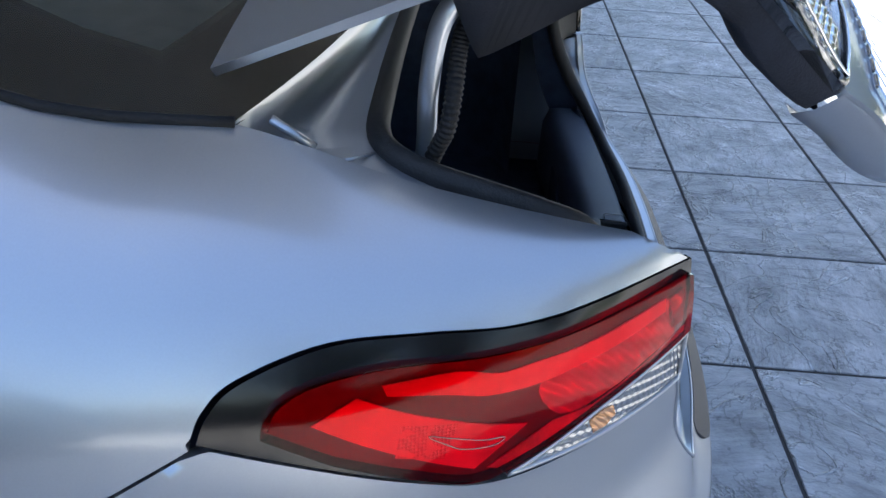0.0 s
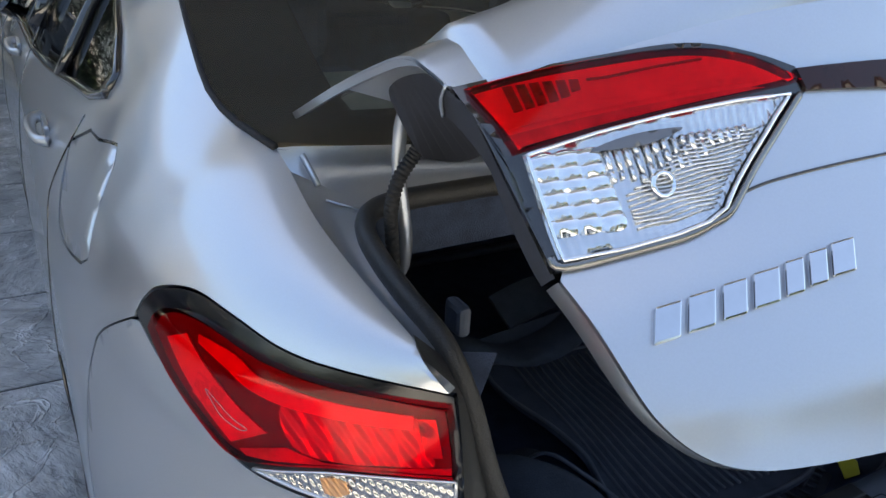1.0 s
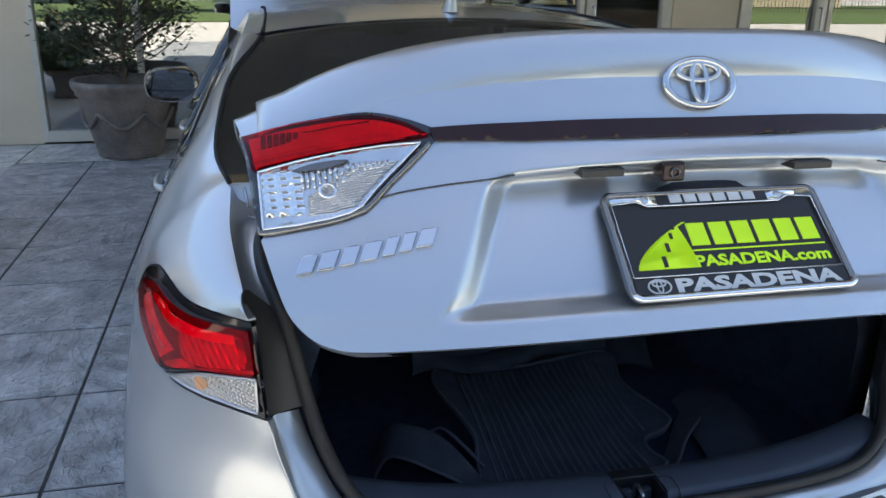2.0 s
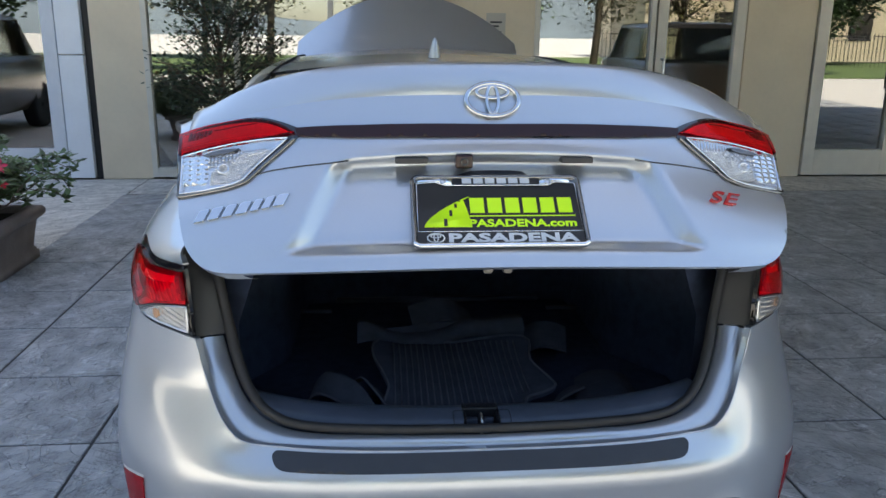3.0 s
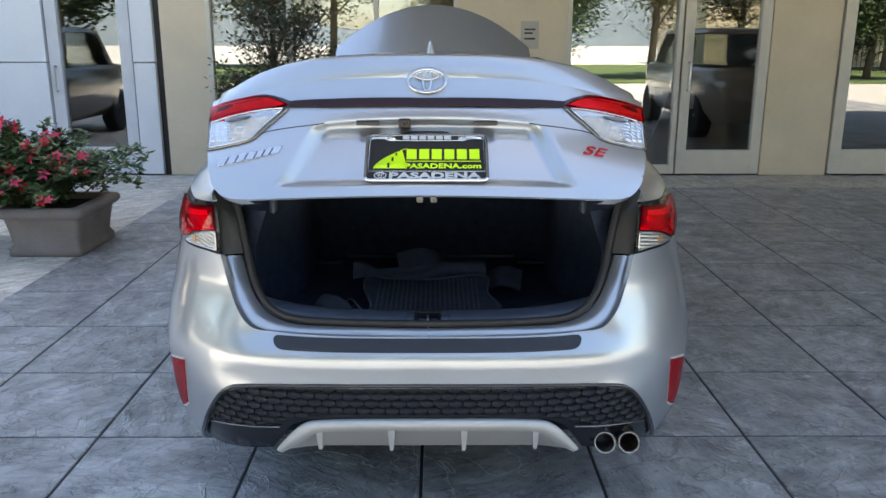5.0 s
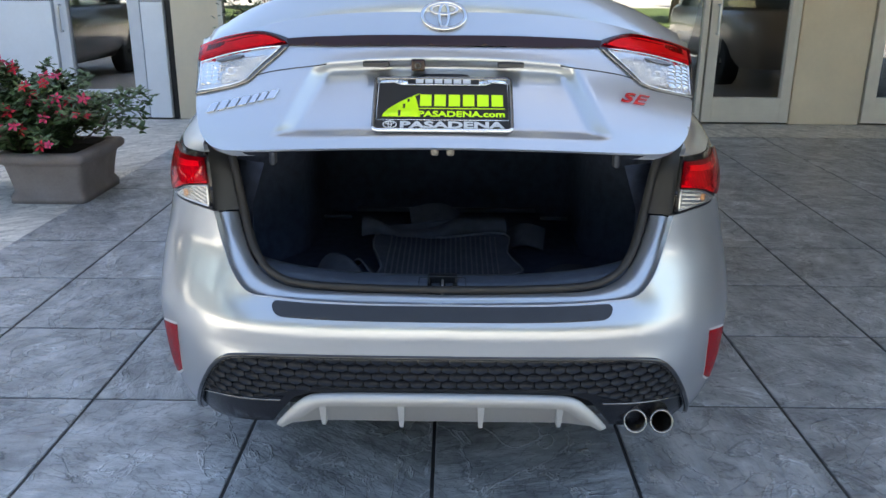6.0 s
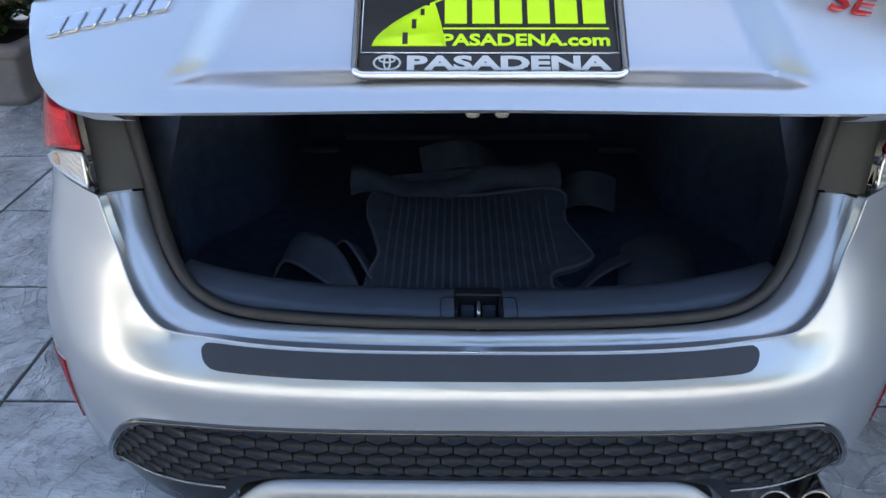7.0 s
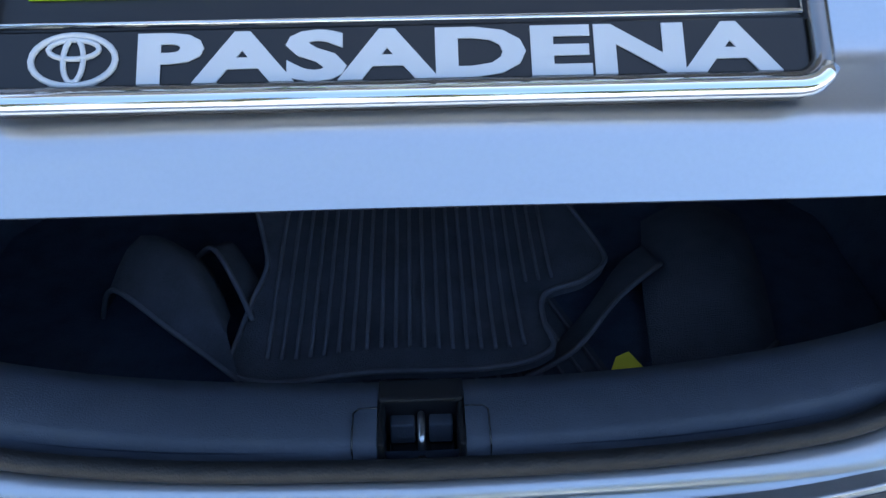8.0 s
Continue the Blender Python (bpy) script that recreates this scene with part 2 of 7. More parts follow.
def tube(points, radius, sides=10, closed=False, flat=1.0, ribs=None):
    """A round bar along points; ribs varies its radius along the way."""
    pts = [Vector(p) for p in points]
    n = len(pts)
    verts, faces = [], []
    side = None
    for i, p in enumerate(pts):
        a = pts[(i - 1) % n] if closed else pts[max(0, i - 1)]
        b = pts[(i + 1) % n] if closed else pts[min(n - 1, i + 1)]
        t = (b - a).normalized()
        if side is None:
            side = t.orthogonal().normalized()
        side = (side - t * side.dot(t)).normalized()
        up = t.cross(side)
        r = radius * (ribs[i % len(ribs)] if ribs else 1.0)
        for k in range(sides):
            w = 2 * math.pi * k / sides
            verts.append(p + side * (r * math.cos(w)) + up * (r * flat * math.sin(w)))
    for i in range(n if closed else n - 1):
        j = (i + 1) % n
        for k in range(sides):
            l = (k + 1) % sides
            faces.append((i * sides + k, i * sides + l, j * sides + l, j * sides + k))
    if not closed:
        faces.append(tuple(range(sides - 1, -1, -1)))
        faces.append(tuple((n - 1) * sides + k for k in range(sides)))
    return [tuple(v) for v in verts], faces


def loft(rows, closed=False):
    """Quads between rows of points with equal counts."""
    verts = [tuple(p) for r in rows for p in r]
    n = len(rows[0])
    faces = []
    for i in range(len(rows) - 1):
        for k in range(n if closed else n - 1):
            l = (k + 1) % n
            faces.append((i * n + k, i * n + l, (i + 1) * n + l, (i + 1) * n + k))
    return verts, faces


def joined(*meshes):
    verts, faces = [], []
    for v, f in meshes:
        o = len(verts)
        verts += v
        faces += [tuple(i + o for i in q) for q in f]
    return verts, faces


def mirrored(mesh):
    return [(-x, y, z) for x, y, z in mesh[0]], [tuple(reversed(f)) for f in mesh[1]]


def inside(points, outline):
    """Which of the points lie inside the closed outline."""
    p, o = np.array(points), np.array(outline)
    x, y = p[:, 0], p[:, 1]
    hit = np.zeros(len(p), bool)
    for (ax, ay), (bx, by) in zip(o, np.roll(o, -1, 0)):
        cross = (ay > y) != (by > y)
        with np.errstate(divide="ignore", invalid="ignore"):
            hit ^= cross & (x < (bx - ax) * (y - ay) / (by - ay if by != ay else 1e-12) + ax)
    return hit


def resample(outline, gap):
    """Points along a closed outline at most gap apart."""
    out = []
    n = len(outline)
    for i in range(n):
        a, b = outline[i], outline[(i + 1) % n]
        k = max(1, math.ceil(math.hypot(b[0] - a[0], b[1] - a[1]) / gap))
        out += [(a[0] + (b[0] - a[0]) * j / k, a[1] + (b[1] - a[1]) * j / k) for j in range(k)]
    return out


def sheet(surface, outline, holes=(), step=(0.02, 0.02), stretch=(1.0, 1.0), lift=0.0, skirt=0.012, flip=False, back=False):
    """A panel cut from a smooth surface along an outline in its own plane of two steps, with turned-in edges.
    stretch makes both steps about metric; lift moves the panel off the surface along its normal; back faces it inwards."""
    su, sv = stretch
    loops = [resample([(a * su, b * sv) for a, b in o], min(step)) for o in (outline, *holes)]
    lo, hi = np.min(loops[0], 0), np.max(loops[0], 0)
    gx, gy = np.meshgrid(np.arange(lo[0] + step[0] / 2, hi[0], step[0]), np.arange(lo[1] + step[1] / 2, hi[1], step[1]))
    g = np.stack([gx.ravel(), gy.ravel()], 1)
    keep = inside(g, loops[0])
    for o in loops[1:]:
        keep &= ~inside(g, o)
    for o in loops:
        e = np.array(o)
        for c in range(0, len(g), 4000):
            d = ((g[c:c + 4000, None] - e[None]) ** 2).sum(2).min(1)
            keep[c:c + 4000] &= d > (0.4 * min(step)) ** 2
    pts, edges = [], []
    for o in loops:
        k = len(pts)
        pts += [Vector(p) for p in o]
        edges += [(k + i, k + (i + 1) % len(o)) for i in range(len(o))]
    rim = len(pts)
    pts += [Vector(p) for p in g[keep]]
    vs, es, fs, *_ = geometry.delaunay_2d_cdt(pts, edges, [], 0, 1e-6)
    mid = [sum((vs[i] for i in f), Vector((0, 0))) / len(f) for f in fs]
    ok = inside(mid, loops[0])
    for o in loops[1:]:
        ok &= ~inside(mid, o)
    e = 2e-3
    verts, normals = [], []
    for p in vs:
        a, b = p.x / su, p.y / sv
        c = Vector(surface(a, b))
        du = Vector(surface(a + e, b)) - Vector(surface(a - e, b))
        dv = Vector(surface(a, b + e)) - Vector(surface(a, b - e))
        nrm = du.cross(dv)
        nrm = nrm.normalized() if nrm.length > 1e-12 else Vector((0, 0, 1))
        if flip:
            nrm = -nrm
        verts.append(c + nrm * lift)
        normals.append(nrm)
    turn = flip != back
    faces = [tuple(reversed(f)) if turn else tuple(f) for f, k in zip(fs, ok) if k]
    if skirt:
        seen = {}
        for f in faces:
            for i in range(len(f)):
                seen[(f[i], f[(i + 1) % len(f)])] = True
        rims = [k for k in seen if (k[1], k[0]) not in seen]
        m = {}
        for a, b in rims:
            for i in (a, b):
                if i not in m:
                    m[i] = len(verts)
                    s = 1 if back else -1
                    verts += [verts[i].copy(), verts[i] + normals[i] * (s * skirt)]
            faces.append((m[a], m[a] + 1, m[b] + 1, m[b]))
    return [tuple(v) for v in verts], faces


def words(text, height, depth, mat, name, parent, m, width=None, shear=0.0, bold=0.0):
    """Raised letters in the built-in type, as a mesh; its own middle at the origin of m."""
    cu = bpy.data.curves.new(name, "FONT")
    cu.body, cu.size, cu.extrude, cu.shear, cu.offset = text, 1.0, 0.5, shear, bold
    cu.align_x, cu.resolution_u = "CENTER", 3
    ob = new(name, cu)
    me = bpy.data.meshes.new_from_object(ob.evaluated_get(bpy.context.evaluated_depsgraph_get()))
    bpy.data.objects.remove(ob)
    bpy.data.curves.remove(cu)
    co = np.array([v.co for v in me.vertices])
    lo, hi = co.min(0), co.max(0)
    k = height / (hi[1] - lo[1])
    kx = width / (hi[0] - lo[0]) if width else k
    for v in me.vertices:
        v.co = ((v.co.x - (lo[0] + hi[0]) / 2) * kx, (v.co.y - (lo[1] + hi[1]) / 2) * k, (v.co.z + 0.5) * depth)
    me.materials.clear()
    me.materials.append(mat)
    ob = new(name, me)
    ob.parent = parent
    ob.matrix_basis = m
    return ob


# ---- the car's outer skin as two smooth sheets; x to the right, y ahead, metres ----
def table(rows, key):
    """Smooth interpolation in a table whose first column rises."""
    n = len(rows)
    if key <= rows[0][0]:
        return rows[0][1:]
    if key >= rows[-1][0]:
        return rows[-1][1:]
    i = max(k for k in range(n - 1) if rows[k][0] <= key)
    a, b = rows[i], rows[i + 1]
    h = b[0] - a[0]
    t = (key - a[0]) / h
    out = []
    for c in range(1, len(a)):
        m0 = (b[c] - rows[i - 1][c]) / (b[0] - rows[i - 1][0]) if i > 0 else (b[c] - a[c]) / h
        m1 = (rows[i + 2][c] - a[c]) / (rows[i + 2][0] - a[0]) if i + 2 < n else (b[c] - a[c]) / h
        out.append((2 * t**3 - 3 * t**2 + 1) * a[c] + (t**3 - 2 * t**2 + t) * h * m0
                   + (3 * t**2 - 2 * t**3) * b[c] + (t**3 - t**2) * h * m1)
    return tuple(out)


# height: half width, rearmost y, corner length, corner squareness
FLANK = [
    (0.20, 0.800, 0.235, 0.76, 3.0), (0.30, 0.855, 0.155, 0.80, 3.1), (0.40, 0.880, 0.130, 0.82, 3.2),
    (0.50, 0.889, 0.120, 0.84, 3.3), (0.60, 0.895, 0.117, 0.870, 3.35), (0.70, 0.893, 0.122, 0.930, 3.2), (0.76, 0.888, 0.1245, 0.967, 3.1),
    (0.83, 0.880, 0.125, 1.01, 3.0), (0.90, 0.868, 0.118, 1.05, 3.0),
]
# height: how far the bumper's crest stands out in the middle
CREST = [(0.20, -0.018), (0.35, -0.030), (0.48, -0.034), (0.55, -0.027), (0.575, -0.0215), (0.60, -0.022), (0.640, -0.0265), (0.652, -0.0290), (0.660, -0.0275), (0.676, -0.0195), (0.70, -0.001), (0.712, 0.006), (0.76, 0.0)]
# y: upper edge of the side (x, z), and the pull of the shoulder (x, z)
BROW = [
    (0.10, 0.600, 1.075, 0.615, 1.060), (0.30, 0.622, 1.098, 0.690, 1.088), (0.50, 0.642, 1.140, 0.780, 1.106), (0.66, 0.642, 1.182, 0.822, 1.112),
    (0.75, 0.657, 1.186, 0.832, 1.108), (0.85, 0.671, 1.206, 0.838, 1.098), (1.00, 0.662, 1.264, 0.842, 1.075), (1.12, 0.648, 1.306, 0.842, 1.035),
    (1.30, 0.632, 1.358, 0.843, 1.025), (1.45, 0.614, 1.390, 0.843, 1.028),
    (1.90, 0.594, 1.414, 0.842, 1.028), (2.40, 0.590, 1.416, 0.842, 1.025), (2.75, 0.600, 1.388, 0.842, 1.015),
    (3.10, 0.615, 1.250, 0.840, 0.975), (3.50, 0.690, 1.020, 0.845, 0.965), (4.60, 0.600, 0.860, 0.700, 0.800),
]


def soft(a, b, t):
    t = min(1.0, max(0.0, (t - a) / (b - a)))
    return t * t * (3 - 2 * t)


def plan(w, width, back, length, square):
    """Round the rear corner (w from 0 to 1), then ahead along the flank (w from 1 to 2)."""
    if w <= 1:
        a = abs(w) * math.pi / 2
        k = 2 / square
        return math.copysign(width * math.sin(a) ** k, w), back + length * (1 - math.cos(a) ** k if w < 1 else 1)
    y = back + length + (w - 1) * (4.5 - back - length)
    nose = max(0.0, (y - 3.4) / 1.1)
    return width * (1 - 0.22 * nose**2.2), y


def skin(w, v):
    """The right flank: v from 0 (sill) to 1 (height 0.90), then to 2 (upper edge)."""
    if v <= 1:
        z = 0.20 + 0.70 * v
        x, y = plan(w, *table(FLANK, z))
        crest = table(CREST, z)[0]
        if z > 0.645:
            # towards the corner the step over the crest opens into one long slope
            crest += (-0.029 * (1 - soft(0.62, 0.85, z)) - crest) * soft(0.20, 0.36, w)
        return x, y + crest * (1 - soft(0.24, 0.60, w)), z
    x, y = plan(w, *FLANK[-1][1:])
    q = v - 1
    ex, ez, cx, cz = table(BROW, y)
    cx = min(cx, x + 0.004)
    a, b, c = (1 - q) ** 2, 2 * q * (1 - q), q * q
    return a * x + b * cx + c * ex, y + 0.03 * q * max(0.0, 1 - y), a * 0.90 + b * cz + c * ez


# the lid as it stands open: step, then y and z at the middle, then y and z at the side
LID = [
    (0.0, 0.640, 1.322, 0.690, 1.222), (0.5, 0.460, 1.383, 0.520, 1.298), (0.9, 0.270, 1.444, 0.390, 1.350),
    (1.0, 0.210, 1.454, 0.355, 1.358), (1.1, 0.190, 1.446, 0.335, 1.351), (1.3, 0.186, 1.438, 0.303, 1.336), (1.45, 0.183, 1.430, 0.288, 1.328),
    (2.0, 0.153, 1.372, 0.243, 1.303), (2.3, 0.138, 1.348, 0.228, 1.285), (3.0, 0.102, 1.315, 0.185, 1.235),
    (3.5, 0.056, 1.260, 0.137, 1.200), (4.0, 0.012, 1.200, 0.104, 1.160), (4.5, -0.012, 1.162, 0.085, 1.128), (4.7, -0.025, 1.145, 0.074, 1.112),
]


def lid(x, v):
    """The lid's outer sheet: x across, v from its front edge (0) over the spoiler (1) to its lower lip (4.7)."""
    my, mz, sy, sz = table(LID, v)
    r = abs(x) / 0.60
    g = r ** (2 + 0.7 * soft(3.2, 4.2, v))
    top = r**3.0
    h = top + (r * r - top) * soft(1.6, 3.2, v)
    y, z = my + (sy - my) * g, mz + (sz - mz) * h
    # the sunk flat field for the plate, with sloping sides
    if 2.6 < v < 4.6:
        deep = 0.74 + 0.26 * soft(4.3, 3.0, v)
        side = min(1.0, max(0.0, (0.302 + 0.0604 * (v - 2.84) - abs(x)) / 0.046))
        d = (0.75 * side + 0.25 * soft(0.0, 1.0, side)) * soft(2.84, 3.02, v) * soft(4.37, 4.22, v)
        y, z = y - ((y - my) * 0.40 - 0.052 * deep) * d, z - ((z - mz) * 0.40 + 0.013 * deep) * d
    return x, y, z


# ---- the car ----
car = thing("car", (0, 0, 0), "silver compact sedan parked with its trunk lid and hood open", "car")
SK = dict(step=(0.022, 0.022), stretch=(1.35, 0.42))


def flank(name, outline, mat, parent, label="", holes=(), both=True, side=1, **kw):
    """A panel cut from the flank's sheet, on the right (side 1), the left (-1) or both."""
    mesh = sheet(skin, outline, holes, **{**SK, **kw})
    obs = []
    for s in ((1, -1) if both else (side,)):
        obs.append(part(name, mesh if s > 0 else mirrored(mesh), mat, parent, label))
    return obs


def ahead(y):
    """The flank's step at a place y along the straight part."""
    return 1 + (y - 1.168) / (4.5 - 1.168)


# outlines in steps of the flank's sheet
LAMP_LOW = spline([(0.390, 1.066), (0.45, 1.068), (0.52, 1.056), (0.60, 1.052), (0.66, 1.110), (0.72, 1.182), (0.780, 1.252)])
LAMP_TOP = spline([(0.780, 1.252), (0.774, 1.315), (0.757, 1.385), (0.708, 1.472), (0.650, 1.497), (0.585, 1.503), (0.520, 1.553), (0.455, 1.625), (0.395, 1.705)])
LAMP = LAMP_LOW + LAMP_TOP[1:]
GAP = spline([(0.0, 0.7325), (0.117, 0.735), (0.195, 0.739), (0.249, 0.744), (0.280, 0.766), (0.321, 0.829), (0.355, 0.909), (0.378, 0.988), (0.386, 1.055)])
SEAM = spline([(0.784, 1.238), (0.845, 1.08), (0.885, 0.92), (0.915, 0.74)])
ARCH = [(0.915, 0.74), (0.905, 0.60), (0.885, 0.42), (0.872, 0.22), (0.868, 0.02)]
SIDE_WINDOW = [(1.003, 1.650), (1.030, 1.585), (1.075, 1.530), (1.137, 1.469), (1.20, 1.42), (1.296, 1.365), (1.45, 1.355), (1.60, 1.350), (1.64, 1.40), (1.58, 1.70), (1.50, 1.80), (1.40, 1.838), (1.28, 1.840), (1.17, 1.825), (1.07, 1.795), (1.033, 1.765), (1.003, 1.705)]
FUEL = [(1.037, 1.385), (1.003, 1.505), (0.945, 1.590), (0.933, 1.55), (0.914, 1.20), (0.930, 1.15), (0.992, 1.058), (1.006, 1.065)]


def grow(outline, d, k=3.2):
    """The outline moved outwards by d (second step counts k times)."""
    n = len(outline)
    area = sum(outline[i][0] * outline[(i + 1) % n][1] - outline[(i + 1) % n][0] * outline[i][1] for i in range(n))
    out = []
    for i in range(n):
        a, b = outline[i - 1], outline[(i + 1) % n]
        tx, ty = b[0] - a[0], (b[1] - a[1]) / k
        l = math.hypot(tx, ty) or 1
        s = d / l * (1 if area > 0 else -1)
        out.append((outline[i][0] + ty * s, outline[i][1] - tx * s * k))
    return out


# quarter panel with roof pillar: from the lamp over the shoulder, cut round the side window
QUARTER = [(0.467, 1.999)] + [(0.467 + (1.70 - 0.467) * i / 60, 2.0) for i in range(1, 61)] + [(1.70, 1.0), (1.70, 0.05), (1.16, 0.05)]
WHEEL = []
for i in range(13):
    a = math.pi * i / 12
    WHEEL.append((ahead(1.20 + 0.37 * math.cos(a)) if 1.20 + 0.37 * math.cos(a) > 1.168 else 0.90 + 0.10 * (1.20 + 0.37 * math.cos(a) - 0.83) / 0.338, (0.32 + 0.37 * math.sin(a) - 0.20) / 0.70))
QUARTER += WHEEL[:-1] + [(0.915, 0.74)] + list(reversed(SEAM))[1:] + [(0.785, 1.253)] + [(a + 0.003, b + 0.008) for a, b in LAMP_TOP[1:-1]] + [(0.400, 1.715)]
fuel_hole = grow(FUEL, 0.0035)
right_quarter = sheet(skin, QUARTER, [SIDE_WINDOW], **SK)
left_quarter = sheet(skin, QUARTER, [SIDE_WINDOW, fuel_hole], **SK)
part("quarter_panel", right_quarter, PAINT, car, "silver painted rear quarter and side")
part("quarter_panel", mirrored(left_quarter), PAINT, car, "silver painted rear quarter and side")
flank("fuel_flap", FUEL, PAINT, car, "silver fuel flap", both=False, side=-1, lift=-0.001)
flank("gap_backing", grow(FUEL, 0.02), GLOSS_BLACK, car, both=False, side=-1, lift=-0.008, skirt=0)
flank("side_window", grow(SIDE_WINDOW, 0.008), SIDE_GLASS, car, lift=-0.006, skirt=0, step=(0.05, 0.04))
for s in (1, -1):
    pts = [skin(*p) for p in resample(grow(SIDE_WINDOW, 0.002), 0.03)]
    part("window_trim", tube([(s * (x + 0.002), y, z) for x, y, z in pts], 0.009, 6, True), GLOSS_BLACK, car, "black window trim")
for s in (1, -1):
    for y in (1.62, 2.22):
        post = [skin(ahead(y + 0.03 * k), 1.46 + 0.45 * k) for k in (0, 0.25, 0.5, 0.75, 1.0)]
        part("window_post", tube([(s * (p[0] + 0.001), p[1], p[2]) for p in post], 0.016 if y < 2 else 0.035, 6), GLOSS_BLACK, car)
# shut lines of the doors
for s in (1, -1):
    for y, lean in ((1.42, -0.16), (2.24, -0.02), (3.25, 0.02)):
        run = [skin(ahead(y + lean * k * k), 0.25 + 1.26 * k) for k in [i / 14 for i in range(15)]]
        part("door_gap", tube([(s * (p[0] - 0.0015), p[1], p[2]) for p in run], 0.0035, 5), GLOSS_BLACK, car)
    for y in (1.58, 2.50):
        bm = bmesh.new()
        base = Vector(skin(ahead(y), 1.22))
        box(bm, -0.006, 0.012, -0.055, 0.055, -0.028, 0.024, 0.006)
        for v in bm.verts:
            v.co = Vector((s * (base.x + v.co.x * 0.6 - 0.002), base.y + v.co.y, base.z + v.co.z))
        bmesh.ops.recalc_face_normals(bm, faces=bm.faces)
        part("door_handle", bm, PAINT, car, "body-coloured door handle")
        grip = [(s * (base.x + dx), base.y + dy, base.z + 0.006) for dx, dy in ((0.002, -0.10), (0.018, -0.085), (0.026, -0.03), (0.026, 0.04), (0.018, 0.085), (0.0, 0.10))]
        part("door_handle", tube(spline(grip, steps=4), 0.010, 8, flat=1.4), PAINT, car, "body-coloured door handle")

# rear bumper: below the seam, round both corners, open for the lower grille
GRILLE_TOP = spline([(0.0, 0.546), (0.10, 0.543), (0.208, 0.532), (0.286, 0.516), (0.323, 0.496), (0.364, 0.449), (0.412, 0.370), (0.47, 0.27), (0.55, 0.14)])
BUMPER = [(0.0, 0.7325)] + GAP[1:] + [(a, b - 0.010) for a, b in LAMP_LOW[1:-1]] + [(0.778, 1.231)] + [(a - 0.002, b - 0.004) for a, b in SEAM[1:]] + ARCH[1:] + [(0.66, 0.02), (0.58, 0.09)] + list(reversed(GRILLE_TOP))[:-1] + [(0.0, 0.546)]
flank("rear_bumper", BUMPER, PAINT, car, "silver painted rear bumper", skirt=0.014, step=(0.014, 0.014))
GRILLE = GRILLE_TOP + [(0.535, 0.118), (0.235, 0.225), (0.21, 0.275), (0.170, 0.355), (0.135, 0.383), (0.0, 0.390)]
flank("lower_grille", GRILLE, GRILLE_BLACK, car, "black lower grille panel with honeycomb relief", lift=-0.012, skirt=0.05)
rim = [skin(max(0.0001, a), b) for a, b in GRILLE_TOP]
both = [(-x, y, z) for x, y, z in reversed(rim)] + rim[1:]
part("grille_rim", tube([(x, y + 0.002, z - 0.004) for x, y, z in both], 0.007, 8), GLOSS_BLACK, car, "gloss black rim of the lower grille")

# honeycomb relief on the grille panel
RIDGE = material("grille_ridge", (0.012, 0.0135, 0.018), 0.34, vary=0.1, size=20)
RIDGE.node_tree.nodes["Principled BSDF"].inputs["Specular IOR Level"].default_value = 0.28
grille_field = [(a, b) for a, b in GRILLE_TOP] + [(0.44, 0.292), (0.36, 0.305), (0.26, 0.330), (0.178, 0.372), (0.128, 0.402), (0.0, 0.408)]
field_xz = [(skin(max(a, 0.0001), b)[0], skin(max(a, 0.0001), b)[2]) for a, b in grille_field]
field_xz = field_xz + [(-x, z) for x, z in reversed(field_xz)]


def grille_y(x, z):
    """The grille's surface behind a place (x, z)."""
    width, back, length, square = table(FLANK, z)
    r = min(0.999, abs(x) / width)
    return back + length * (1 - (1 - r**square) ** (1 / square)) + table(CREST, z)[0] * (1 - soft(0.46, 0.81, abs(x)))


HEX_W, HEX_H = 0.0400, 0.0273
for row in range(11):
    z0 = 0.5675 - row * HEX_H * 0.75
    for col in range(-19, 20):
        x0 = (col + (0.5 if row % 2 else 0)) * HEX_W
        ring = [(x0 + HEX_W * 0.475 * dx, z0 + HEX_H * 0.475 * dz) for dx, dz in ((-1, -0.5), (-1, 0.5), (0, 1), (1, 0.5), (1, -0.5), (0, -1))]
        held = inside([(x0, z0)] + ring, field_xz)
        if not held[0] or held.sum() < 4:
            continue
        kept = [p for p, ok in zip(ring, held[1:]) if ok]
        n = len(kept)
        cell = [(x, grille_y(x, z) + 0.0035, z) for x, z in kept]
        cell += [(x0 + (x - x0) * 0.88, grille_y(x, z) + 0.0085, z0 + (z - z0) * 0.78 + 0.0010) for x, z in kept]
        part("honeycomb_cell", (cell, [(i, (i + 1) % n, n + (i + 1) % n, n + i) for i in range(n)] + [tuple(range(n, 2 * n))]), RIDGE, car)
part("grille_lip", tube([(x * 0.992, y + 0.004, z - 0.0125) for x, y, z in both], 0.0014, 5), FRAME_DARK, car, "fine bright line inside the grille's rim")
ledge = [(x, grille_y(x, z) + 0.004, z) for x, z in [(0.425, 0.441), (0.50, 0.432), (0.58, 0.420), (0.662, 0.402)]]
for s in (1, -1):
    part("grille_ledge", tube(spline([(s * x, y, z) for x, y, z in ledge], steps=4), 0.0030, 6), FRAME_DARK, car)

